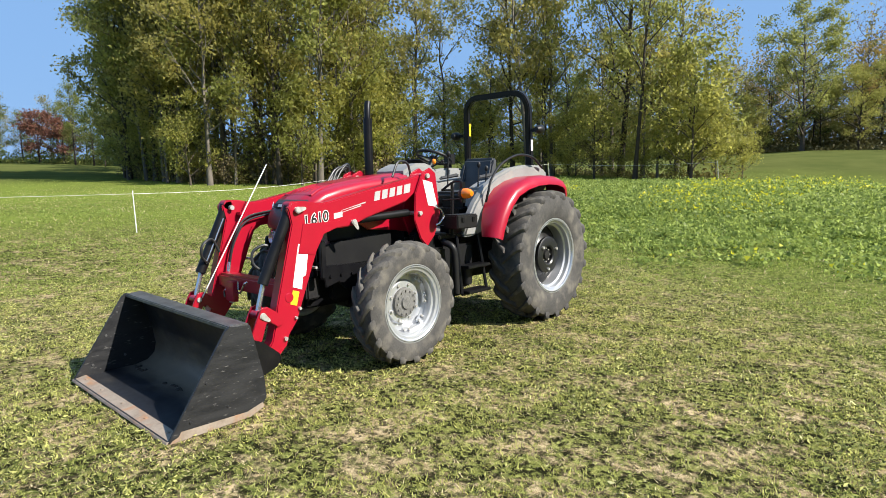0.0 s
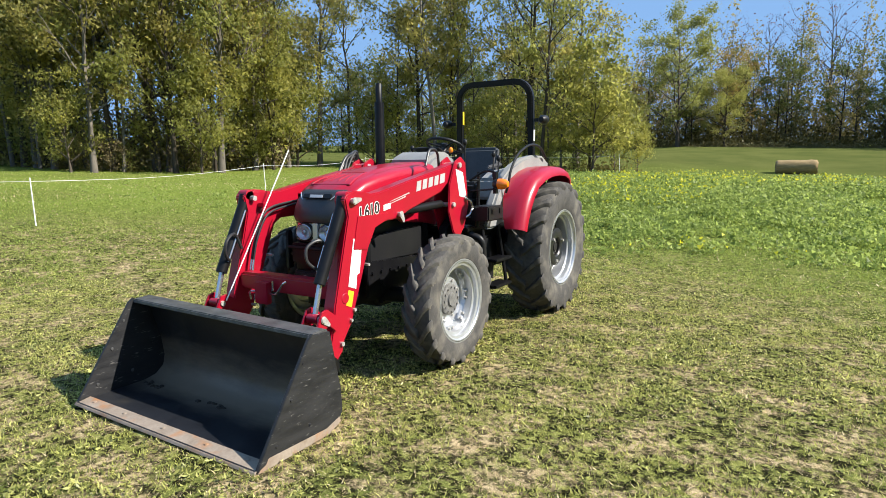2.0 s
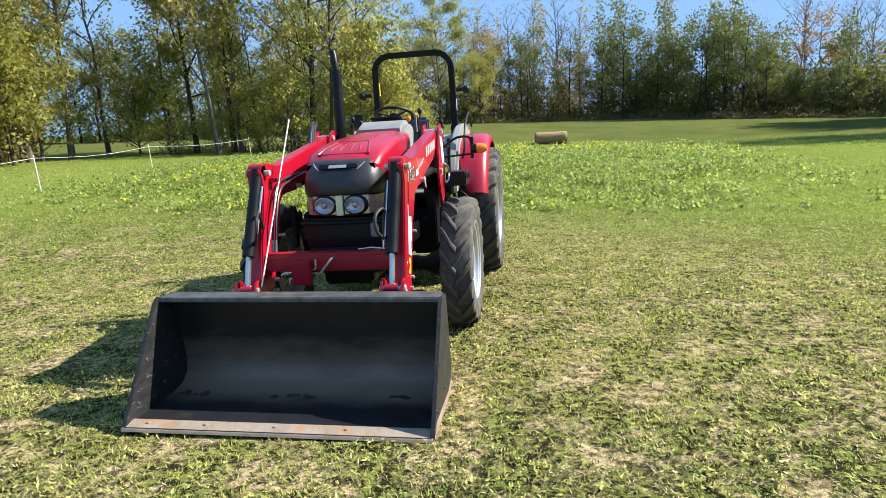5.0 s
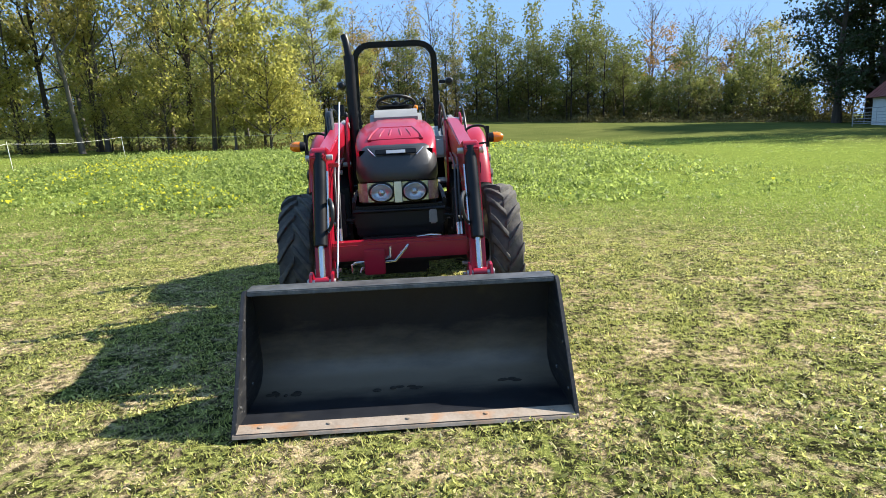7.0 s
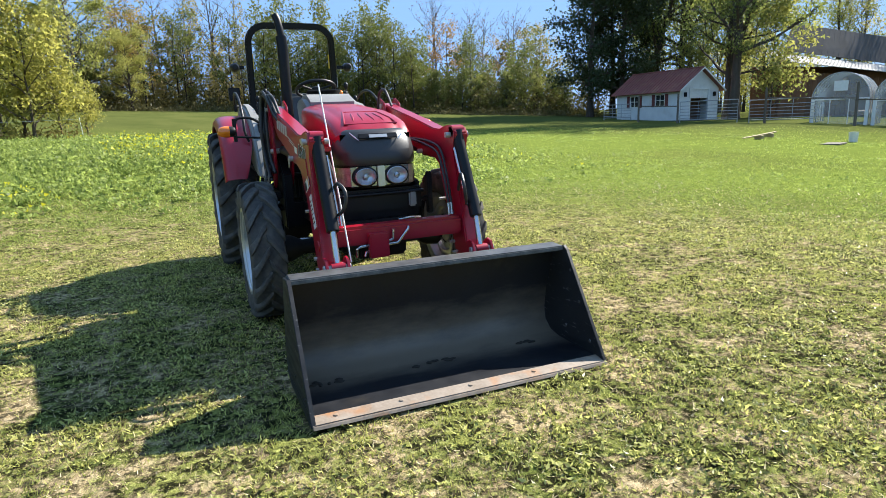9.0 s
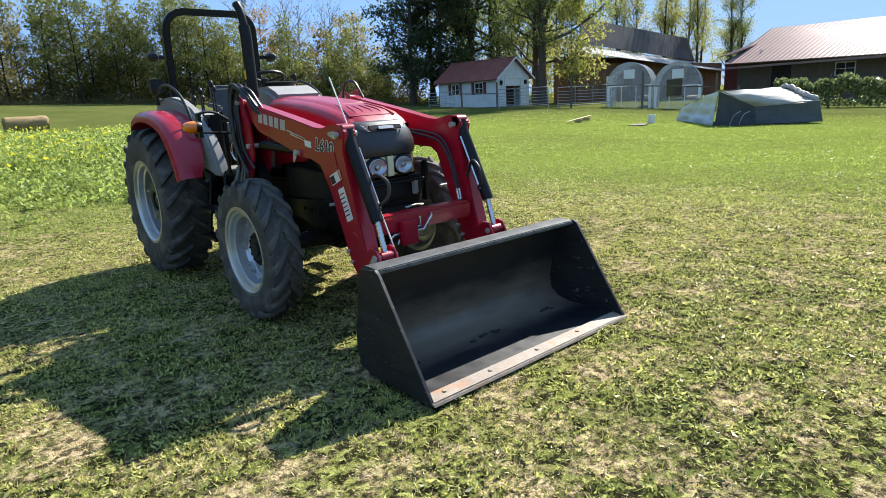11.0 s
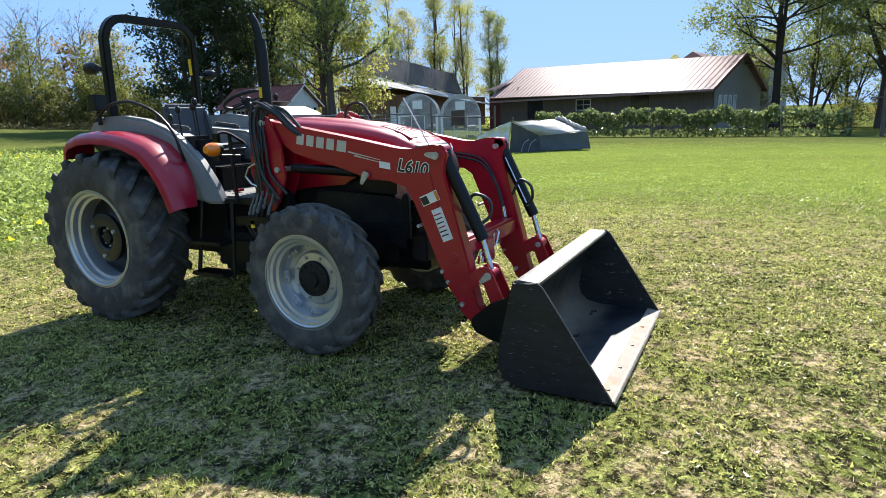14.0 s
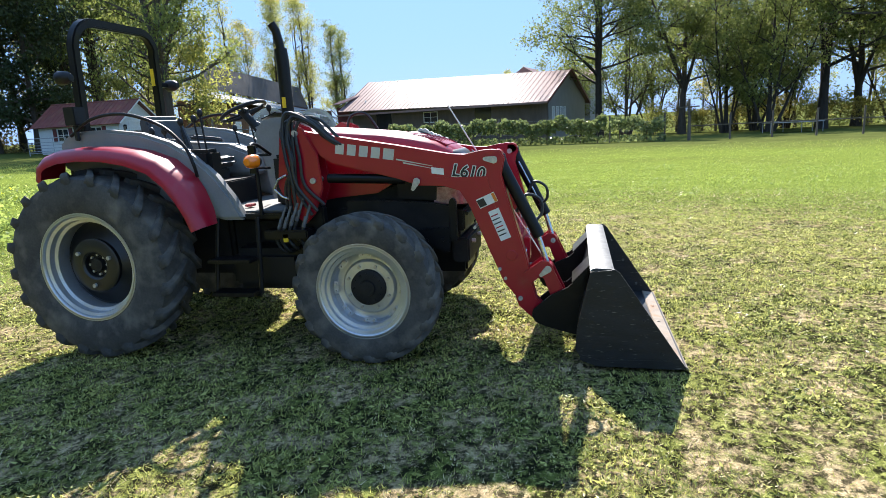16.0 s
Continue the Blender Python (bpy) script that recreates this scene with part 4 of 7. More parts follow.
def roof_slope(parent, p0, p1, q0, q1, material, ribs, t=0.05, rib=0.02, name="roof"):
    """A ribbed metal roof slope: p0 to p1 along the eave, q0 to q1 along the ridge; each sheet is a part."""
    p0, p1, q0, q1 = map(Vector, (p0, p1, q0, q1))
    nrm = (p1 - p0).cross(q0 - p0).normalized()
    if nrm.z < 0:
        nrm = -nrm
    base = Shape().add([p0, p1, q1, q0] + [v - nrm * t for v in (p0, p1, q1, q0)], [(0, 1, 2, 3), (7, 6, 5, 4), (0, 4, 5, 1), (1, 5, 6, 2), (2, 6, 7, 3), (3, 7, 4, 0)])
    slab = part(name, base, material, parent)
    for i in range(ribs + 1):
        f = (i + 0.02) / (ribs + 0.04)
        a, b = p0.lerp(p1, f), q0.lerp(q1, f)
        u = (p1 - p0).normalized() * 0.035
        r = Shape().add([a - u, a + u, b + u, b - u] + [v + nrm * rib for v in (a - u * 0.5, a + u * 0.5, b + u * 0.5, b - u * 0.5)], [(0, 1, 5, 4), (1, 2, 6, 5), (2, 3, 7, 6), (3, 0, 4, 7), (4, 5, 6, 7)])
        part("roof_rib", r, material, slab, smooth=0)
    return slab


def window(parent, x, y0, y1, z0, z1, axis="x", out=-1, frame_mat=None, bars=1, depth=0.05):
    """A framed pane in a wall; out is the side that it looks to."""
    fm = frame_mat or WHITE
    def bx(a0, a1, b0, b1, d0, d1):
        lo, hi = sorted((x + out * d0, x + out * d1))
        return (lo, hi, a0, a1, b0, b1) if axis == "x" else (a0, a1, lo, hi, b0, b1)
    s = Shape()
    w = 0.06
    for a0, a1, b0, b1 in ((y0 - w, y1 + w, z0 - w, z0), (y0 - w, y1 + w, z1, z1 + w), (y0 - w, y0, z0, z1), (y1, y1 + w, z0, z1)):
        s.box(*bx(a0, a1, b0, b1, -0.08, depth * 0.6))
    wnd = part("window", s, fm, parent)
    for i in range(bars):
        a = y0 + (y1 - y0) * (i + 1) / (bars + 1)
        part("glazing_bar", Shape().box(*bx(a - 0.015, a + 0.015, z0, z1, -0.02, 0.02)), fm, wnd)
    part("glazing_bar", Shape().box(*bx(y0, y1, (z0 + z1) / 2 - 0.015, (z0 + z1) / 2 + 0.015, -0.02, 0.018)), fm, wnd)
    part("pane", Shape().box(*bx(y0, y1, z0, z1, -0.05, -0.03)), WINDOWM, wnd)
    return wnd


def sized(x, y, turn, k, lift=0.0):
    """A place on the ground, turned about the upright, with one scale for all three axes."""
    return Matrix.LocRotScale((x, y, float(ground_z(x, y)) + lift), Euler((0, 0, radians(turn))), (k, k, k))


# small white shed
shed = thing("shed", sized(36.65, 41.25, 0, 1.37, 0.03), "small white wooden shed with rusty red metal roof", "shed")
_sl, _sw = 6.2, 3.5
gabled(shed, _sl, _sw, 2.1, 3.35, WALLW, openings=(("west", 1.35, 2.15, 1.05, 1.75), ("west", 3.9, 4.7, 1.05, 1.75), ("south", 0.95, 2.55, 0.05, 2.0)))
for _y in (1.35, 3.9):
    wn = window(shed, 0.0, _y, _y + 0.8, 1.05, 1.75)
    for _a, _b in ((_y - 0.36, _y - 0.07), (_y + 0.87, _y + 1.16)):
        part("shutter", Shape().box(-0.05, -0.004, _a, _b, 0.98, 1.82), DARKRED, wn, "dark red shutter", bevel=0.008)
roof_slope(shed, (-0.3, -0.35, 1.93), (-0.3, _sl + 0.35, 1.93), (_sw / 2, -0.35, 3.45), (_sw / 2, _sl + 0.35, 3.45), ROOFRED, 22)
roof_slope(shed, (_sw + 0.3, -0.35, 1.93), (_sw + 0.3, _sl + 0.35, 1.93), (_sw / 2, -0.35, 3.45), (_sw / 2, _sl + 0.35, 3.45), ROOFRED, 22)
part("ridge_cap", Shape().tube([(_sw / 2, -0.36, 3.45), (_sw / 2, _sl + 0.36, 3.45)], 0.06, 8), ROOFRED, shed)
for _s in (0, 1):
    part("barge_board", Shape().add([(-0.3 if not _s else _sw + 0.3, -0.38, 1.85), (_sw / 2, -0.38, 3.37), (_sw / 2, -0.38, 3.47), (-0.3 if not _s else _sw + 0.3, -0.38, 1.96), (-0.3 if not _s else _sw + 0.3, -0.34, 1.85), (_sw / 2, -0.34, 3.37), (_sw / 2, -0.34, 3.47), (-0.3 if not _s else _sw + 0.3, -0.34, 1.96)], [(0, 1, 2, 3), (7, 6, 5, 4), (0, 4, 5, 1), (3, 2, 6, 7)]), WHITE, shed)
part("door_lintel", Shape().box(0.85, 2.65, -0.04, -0.003, 2.0, 2.12).box(0.85, 0.95, -0.04, -0.003, 0.05, 2.0).box(2.55, 2.65, -0.04, -0.003, 0.05, 2.0), WHITE, shed)
part("roll_door", Shape().box(0.95, 2.55, 0.04, 0.08, 1.45, 2.0), WHITE, shed, "half-raised white roll door", bevel=0.01)
# sheet added inside the shed for the darkness of the doorway
part("dark_opening", Shape().box(0.14, 3.36, 1.4, 1.45, 0.0, 2.0), BARNWOOD, shed)
for _x in (0.45, 3.05):
    part("wall_lamp", Shape().box(_x - 0.09, _x + 0.09, -0.14, -0.003, 1.55, 1.85), BLACK, shed, bevel=0.02)
part("shed_floor", Shape().box(-0.05, _sw + 0.05, -0.05, _sl + 0.05, -0.5, 0.04), OLDWOOD, shed)

# long barn with a pale red metal roof, its long side towards the meadow
_bx, _by = 68.99, 5.95
_bt = -13.0
barn = thing("barn", sized(_bx, _by, _bt, 1.8), "long taupe barn with pale red ribbed metal roof", "barn")
_bl, _bw = 16.6, 11.6
gabled(barn, _bl, _bw, 2.95, 4.95, BARNGREY, openings=(("west", 4.2, 5.5, 1.5, 2.7), ("west", 8.6, 9.7, 1.75, 2.45), ("west", 12.6, 14.0, 1.2, 2.7), ("south", 1.0, 1.5, 1.1, 2.3), ("south", 2.1, 2.6, 1.1, 2.3), ("south", 3.2, 3.7, 1.1, 2.3), ("south", 4.3, 4.8, 1.1, 2.3)))
part("gable_siding", Shape().add([(-0.02, -0.06, 0), (_bw + 0.02, -0.06, 0), (_bw + 0.02, -0.06, 2.92), (_bw / 2, -0.06, 4.93), (-0.02, -0.06, 2.92)], [(0, 1, 2, 3, 4)]), SIDINGGREY, barn)
for _a in (1.0, 2.1, 3.2, 4.3):
    window(barn, -0.07, _a, _a + 0.5, 1.1, 2.3, axis="y", out=-1)
window(barn, 0.0, 8.6, 9.7, 1.75, 2.45)
part("dark_door", Shape().box(0.03, 0.08, 4.2, 5.5, 1.5, 2.7), WINDOWM, barn)
part("barn_door", Shape().box(0.03, 0.08, 12.6, 14.0, 1.2, 2.7), WINDOWM, barn)
roof_slope(barn, (-1.0, -0.3, 2.66), (-1.0, _bl + 0.3, 2.95), (_bw / 2, -0.3, 5.1), (_bw / 2, _bl + 1.5, 5.55), ROOFPALE, 48, rib=0.035)
roof_slope(barn, (_bw + 1.0, -0.3, 2.66), (_bw + 1.0, _bl + 0.3, 2.95), (_bw / 2, -0.3, 5.1), (_bw / 2, _bl + 1.5, 5.55), ROOFPALE, 48, rib=0.035)
part("fascia", Shape().box(-1.06, -1.02, -0.3, _bl + 0.3, 2.56, 2.70), ROOFPALE, barn)
part("barge_board", Shape().add([(-1.05, -0.36, 2.55), (_bw / 2, -0.36, 5.05), (_bw + 1.05, -0.36, 2.55), (_bw + 1.05, -0.36, 2.78), (_bw / 2, -0.36, 5.27), (-1.05, -0.36, 2.78), (-1.05, -0.30, 2.55), (_bw / 2, -0.30, 5.05), (_bw + 1.05, -0.30, 2.55), (_bw + 1.05, -0.30, 2.78), (_bw / 2, -0.30, 5.27), (-1.05, -0.30, 2.78)], [(0, 1, 4, 5), (1, 2, 3, 4), (6, 11, 10, 7), (7, 10, 9, 8), (0, 6, 7, 1), (1, 7, 8, 2), (5, 4, 10, 11), (4, 3, 9, 10)]), DARKRED, barn)
part("lean_to", Shape().box(0.3, 5.0, _bl, _bl + 1.3, 0, 3.3), DARKRED, barn)
roof_slope(barn, (-0.2, _bl + 0.35, 3.65), (-0.2, _bl + 1.4, 3.55), (4.0, _bl + 0.35, 4.6), (4.0, _bl + 1.4, 4.5), ROOFPALE, 4, rib=0.03)
part("roof_stack", Shape().tube([(0.8, _bl - 1.2, 3.2), (0.8, _bl - 1.2, 3.75)], 0.07, 10), GALV, barn)
# higher house roof beyond the barn
house = thing("house", sized(98.92, 0.1, -12, 1.8), "house with reddish gabled roof beyond the barn", "house")
part("wall", Shape().box(0, 8, 0, 8.6, 0, 5.5), SIDINGGREY, house)
part("roof", Shape().add([(-0.3, -0.4, 5.55), (-0.3, 9.0, 5.55), (3.5, -0.4, 6.5), (3.5, 9.0, 6.5), (8.3, -0.4, 5.4), (8.3, 9.0, 5.4)], [(0, 1, 3, 2), (2, 3, 5, 4), (0, 2, 4), (1, 5, 3), (0, 4, 5, 1)]), ROOFPALE, house)
part("cross_gable", Shape().add([(-0.5, 4.4, 5.7), (-0.5, 8.2, 5.7), (-0.5, 6.3, 6.85), (4, 4.4, 5.7), (4, 8.2, 5.7), (4, 6.3, 6.85)], [(0, 1, 2), (3, 5, 4), (0, 2, 5, 3), (1, 4, 5, 2), (0, 3, 4, 1)]), ROOFPALE, house)

# old brown barn with a two-step grey metal roof behind the greenhouses
old = thing("barn", sized(49.96, 40.2, 2.5, 1.4, 0.1), "old brown board barn with grey metal roof", "barn")
_ol = 27.8
part("wall", Shape().box(0, _ol, 0.9, 1.1, -0.3, 3.0), BARNWOOD, old)
part("wall", Shape().box(0, 0.2, 1.1, 3.2, -0.3, 3.6), BARNWOOD, old)
part("wall", Shape().box(_ol - 0.2, _ol, 1.1, 7, -0.3, 2.4), BARNWOOD, old)
for _i in range(46):
    part("board", Shape().box(0.05 + 0.6 * _i, 0.60 + 0.6 * _i, 0.86, 0.897, -0.3, 3.2 - 0.03 * _i), BARNWOOD, old)
part("upper_wall", Shape().box(3.0, 24.5, 2.6, 2.8, 2.5, 3.6), BARNWOOD, old)
roof_slope(old, (-0.4, 0.0, 3.70), (_ol + 0.3, 0.0, 2.0), (-0.4, 2.7, 4.75), (_ol + 0.3, 2.7, 3.05), ROOFGREY, 40, rib=0.03)
roof_slope(old, (2.6, 2.5, 4.75), (24.5, 2.5, 3.35), (4.6, 3.4, 6.85), (24.5, 3.4, 5.75), ROOFOLD, 30, rib=0.012)
part("gable", Shape().add([(-0.2, 2.0, 3.0), (3.0, 2.2, 3.0), (4.4, 3.3, 6.7), (2.5, 2.45, 4.7)], [(0, 1, 2, 3)]), BARNWOOD, old)
for _x in (9.5, 14.5):
    wn = window(old, 0.855, _x, _x + 1.2, 1.0, 2.0, axis="y", out=-1, frame_mat=OLDWOOD)
part("door", Shape().box(4.2, 5.2, 0.80, 0.855, -0.2, 1.9), WHITE, old, "pale door")


def greenhouse(x, y, turn, w=2.75, wall=1.5, rise=1.45, ln=4.0):
    g = thing("greenhouse", sized(x, y, turn, 1.3, -0.03), "white-framed hoop greenhouse covered in clear film", "greenhouse", "greenhouses")
    arc = [(0, 0.0)] + [(w / 2 - w / 2 * math.cos(a), wall + rise * math.sin(a)) for a in [math.pi * i / 14 for i in range(15)]] + [(w, 0.0)]
    for k in range(6):
        x0 = ln * k / 5
        part("hoop", Shape().tube([(x0, a, z) for a, z in arc], 0.028, 8), GALV, g)
    cov = Shape()
    cov.loft([[(0.0, a * 1.0, z + 0.02) for a, z in arc], [(ln, a * 1.0, z + 0.02) for a, z in arc]], close=False)
    part("film_cover", cov, FILM, g, "clear plastic film", smooth=40)
    end = Shape().add([(0.0, a, z) for a, z in arc], [tuple(range(len(arc)))])
    part("end_film", end, FILM, g)
    part("end_frame", Shape().box(-0.04, 0.0, 0, w, wall - 0.03, wall + 0.03).box(-0.04, 0.0, 0, 0.16, 0, wall).box(-0.04, 0.0, w - 0.16, w, 0, wall).box(-0.05, -0.01, w * 0.33, w * 0.33 + 0.04, 0, wall).box(-0.05, -0.01, w * 0.66, w * 0.66 + 0.04, 0, wall), WHITE, g)
    part("vent", Shape().box(-0.06, -0.01, w * 0.38, w * 0.62, wall + 0.45, wall + 1.0), WHITE, g)
    for k in range(4):
        part("bench", Shape().box(1.0 + k * 1.4, 2.2 + k * 1.4, 0.3, 0.9, 0.6, 0.8), OLDWOOD, g)
    return g


greenhouse(39.66, 26.48, 25)
_g2 = greenhouse(41.27, 23.04, 25)
# dark sheet laid on the end film for the shade of a door opening
part("door_opening", Shape().box(-0.075, -0.065, 1.1, 2.0, 0.9, 1.9), WINDOWM, _g2)


def metal_gate(x, y, turn, ln, h=1.2, rails=6):
    g = thing("gate", sized(x, y, turn, 1.42), "galvanised tube farm gate", "gate", "gates")
    part("gate_frame", Shape().tube([(0, 0, 0.15), (0, 0, h), (ln, 0, h), (ln, 0, 0.15), (0, 0, 0.15)], 0.025, 6), GALV, g)
    for i in range(rails - 1):
        part("rail", Shape().tube([(0, 0, 0.15 + (h - 0.15) * (i + 0.6) / rails), (ln, 0, 0.15 + (h - 0.15) * (i + 0.6) / rails)], 0.018, 6), GALV, g)
    for f in (0.33, 0.66):
        part("stile", Shape().tube([(ln * f, 0, 0.15), (ln * f, 0, h)], 0.016, 6), GALV, g)
    for e in (0, ln):
        part("gate_foot", Shape().tube([(e, 0, -0.05), (e, 0, 0.2)], 0.03, 6), GALV, g)
    return g


metal_gate(33.04, 47.29, -88, 2.6, 1.0, 5)
metal_gate(33.46, 37.92, -75, 3.4)
metal_gate(35.45, 32.81, -68, 3.2)


def post(x, y, h, r=0.07, name="fence_post", label="weathered round wooden fence post", group="yard fence", mat_=None, lean=0.0):
    ob = solid(name, Shape().tube([(0, 0, -0.2), (lean, 0, h)], [r, r * 0.92], 8), mat_ or OLDWOOD, label, "post", bevel=0.006, at=pose(x, y, float(ground_z(x, y))), group=group)
    return ob


for _x, _y, _h in ((32.02, 41.3, 2.21), (32.57, 37.29, 2.35), (35.19, 31.22, 2.62), (37.26, 25.84, 2.9), (38.64, 20.6, 2.76), (39.2, 19.22, 1.93)):
    post(_x, _y, _h, 0.095)
def wood_rail(x0, y0, x1, y1, h):
    solid("fence_rail", Shape().tube([(x0, y0, float(ground_z(x0, y0)) + h), (x1, y1, float(ground_z(x1, y1)) + h)], 0.05, 6), OLDWOOD, "weathered wooden fence rail", "rail", group="yard fence")
wood_rail(32.02, 41.3, 32.57, 37.29, 1.38)
wood_rail(35.19, 31.22, 37.26, 25.84, 1.86)
wood_rail(37.26, 25.84, 38.64, 20.6, 1.79)

# vines on a trellis fence
VINE = leaf_mat("vine_leaves", (0.04, 0.065, 0.018), (0.24, 0.28, 0.12), (0.14, 0.17, 0.06), 0.35, 0.3)
gr = np.random.RandomState(3)
def trellis(x0, y0, x1, y1, h, n):
    ln = math.hypot(x1 - x0, y1 - y0) / 1.6
    tr = thing("vine_trellis", sized(x0, y0, math.degrees(math.atan2(y1 - y0, x1 - x0)), 1.6), "leafy vines trained along a wire trellis", "vine", "vine rows")
    for i in range(int(ln / 3) + 1):
        part("trellis_post", Shape().tube([(i * 3.0, 0, -0.3), (i * 3.0, 0, h + 0.25)], 0.05, 7), OLDWOOD, tr)
    for z in (0.65, 1.1, h):
        part("wire", Shape().tube([(0, 0, z), (ln, 0, z)], 0.006, 4), GALV, tr)
    c = np.stack([gr.uniform(0, ln, n), gr.normal(0, 0.22, n), 0.55 + (h - 0.5) * gr.beta(1.4, 1.2, n)], axis=1)
    c[:, 2] += 0.16 * np.sin(c[:, 0] * 2.1) + 0.1 * np.sin(c[:, 0] * 5.3)
    k = n // 5
    c[:k, 2] = gr.uniform(0.05, 0.42, k)
    c[:k, 1] = gr.normal(0, 0.35, k)
    ob = new("vine_leaves", leaf_mesh(gr, c, 0.17, VINE, "vine_leaves", 0.5, 0.85, True))
    ob.parent = tr
    for i in range(int(ln / 1.5)):
        part("vine_stem", Shape().tube(bend([(i * 1.5 + 0.5, 0, -0.1), (i * 1.5 + 0.55, 0.05, 0.5), (i * 1.5 + 0.45, 0, 1.1)], 3), 0.022, 5), BARK, tr)
trellis(53.76, 22.12, 51.52, 10.28, 1.45, 5200)
trellis(51.44, 9.96, 49.6, -0.28, 1.42, 4600)
trellis(49.52, -0.6, 48.64, -5.4, 1.3, 1200)
for _i in range(8):
    post(47.44 - 0.66 * _i, -7.25 - 3.1 * _i, 2.2, 0.08, group="field fence")
for _i in range(7):
    wood_rail(47.44 - 0.66 * _i, -7.25 - 3.1 * _i, 46.78 - 0.66 * _i, -10.35 - 3.1 * _i, 1.24)
cl = thing("clothes_line_post", sized(47.11, -7.09, 0, 1.65), "tall wooden T-shaped line post", "post")
part("upright", Shape().tube([(0, 0, -0.3), (0.03, 0, 2.15)], 0.06, 8), OLDWOOD, cl)
part("cross_bar", Shape().tube([(0.02, -0.5, 1.75), (0.02, 0.55, 1.72)], 0.04, 6), OLDWOOD, cl)
tramp = thing("trampoline", sized(61.12, -19.65, 0, 1.6), "round garden trampoline beyond the fence", "trampoline")
part("mat", Shape().lathe([(0.0, 0.0), (0.0, 1.75)], 28, pose(0, 0, 0.68, 0, -90, 0)), BLACK, tramp)
part("rim", Shape().lathe([(0.03 * math.cos(a), 1.78 + 0.05 * math.sin(a)) for a in (0, 1.05, 2.1, 3.14, 4.2, 5.2)], 28, pose(0, 0, 0.68, 0, -90, 0), closed=True), GALV, tramp)
for _i in range(6):
    _a = _i * math.pi / 3
    part("leg", Shape().tube([(1.75 * math.cos(_a), 1.75 * math.sin(_a), -0.02), (1.75 * math.cos(_a), 1.75 * math.sin(_a), 0.68)], 0.025, 6), GALV, tramp)

# tarp-covered camper
TARP = mat("silver_tarp", (0.66, 0.68, 0.72), (0.50, 0.52, 0.56), rough=0.35, metal=0.0, scale=4, bump=0.6, bump_scale=7)
CANVAS = mat("pale_canvas", (0.40, 0.365, 0.32), (0.30, 0.28, 0.25), rough=0.75, scale=3, bump=0.4, bump_scale=9)
NAVY = mat("dark_canvas", (0.035, 0.038, 0.045), (0.06, 0.062, 0.068), rough=0.7, scale=4, bump=0.4, bump_scale=10)
SLATE = mat("slate_canvas", (0.10, 0.108, 0.115), (0.07, 0.076, 0.082), rough=0.75, scale=4, bump=0.4, bump_scale=10)
camper = thing("covered_camper", sized(24.23, 11.88, 0, 1.36), "low folding trailer under silver and grey tarpaulins", "trailer")
_rt = random.Random(31)


def cloth(name, p00, p10, p01, p11, material, lab, nu=14, nv=9, sag=0.04, crease=0.025, thick=0.012):
    """A slack sheet of canvas between four corners, with folds; u runs from p00 to p10, v from p00 to p01."""
    p00, p10, p01, p11 = map(Vector, (p00, p10, p01, p11))
    nrm = (p10 - p00).cross(p01 - p00).normalized()
    ph = _rt.uniform(0, 6)
    vs = []
    for i in range(nu + 1):
        for j in range(nv + 1):
            u, v = i / nu, j / nv
            p = p00.lerp(p10, u).lerp(p01.lerp(p11, u), v)
            bulge = -sag * math.sin(math.pi * u) * math.sin(math.pi * v)
            fold = crease * (math.sin(u * 13 + v * 5 + ph) + 0.6 * math.sin(v * 17 - u * 7 + ph)) * min(1, 6 * u * (1 - u) + 0.3)
            vs.append(p + nrm * (bulge + fold + _rt.uniform(-0.3, 0.3) * crease))
    fs = [(i * (nv + 1) + j, (i + 1) * (nv + 1) + j, (i + 1) * (nv + 1) + j + 1, i * (nv + 1) + j + 1) for i in range(nu) for j in range(nv)]
    n = len(vs)
    vs += [p - nrm * thick for p in vs]
    fs += [tuple(k + n for k in q[::-1]) for q in fs]
    return part(name, Shape().add(vs, fs), material, camper, lab, smooth=50)


_E0, _Et, _C0, _Ce = (-1.71, 0.71, 0.02), (-1.66, 0.60, 1.23), (0.0, 0.0, 0.02), (-0.03, 0.06, 0.64)
_R0, _Re, _B0, _Bt = (1.22, -1.77, 0.02), (1.18, -1.62, 0.71), (2.75, 0.1, 0.02), (2.6, 0.15, 1.25)
cloth("canvas_top", _Et, _Bt, _Ce, _Re, CANVAS, "pale sagging canvas top", sag=0.06)
cloth("dark_side", _E0, _C0, _Et, _Ce, NAVY, "dark blue-black canvas side", crease=0.015)
cloth("slate_side", _C0, _R0, _Ce, _Re, SLATE, "slate grey canvas side", crease=0.012)
cloth("end_side", _R0, _B0, _Re, _Bt, SLATE, "slate grey canvas end", crease=0.015)
cloth("silver_tarp", (-1.78, 0.74, 0.02), (-0.1, 3.05, 0.02), (-1.70, 0.64, 1.26), (-0.15, 2.75, 0.70), TARP, "crumpled silver tarpaulin", 22, 14, sag=-0.10, crease=0.055)
cloth("tarp_top", (-1.70, 0.64, 1.26), (-0.15, 2.75, 0.70), _Bt, (2.4, 1.6, 0.75), TARP, "silver tarpaulin thrown over the back", 16, 12, sag=0.05, crease=0.03)
for _q in ([(-1.62, 0.55, 1.255), (-0.85, 0.33, 0.99), (0.0, 0.05, 0.675)], [(0.0, 0.05, 0.675), (0.6, -0.8, 0.72), (1.2, -1.63, 0.74)]):
    part("hem", Shape().tube(bend(_q, 5), 0.022, 6), CANVAS, camper)
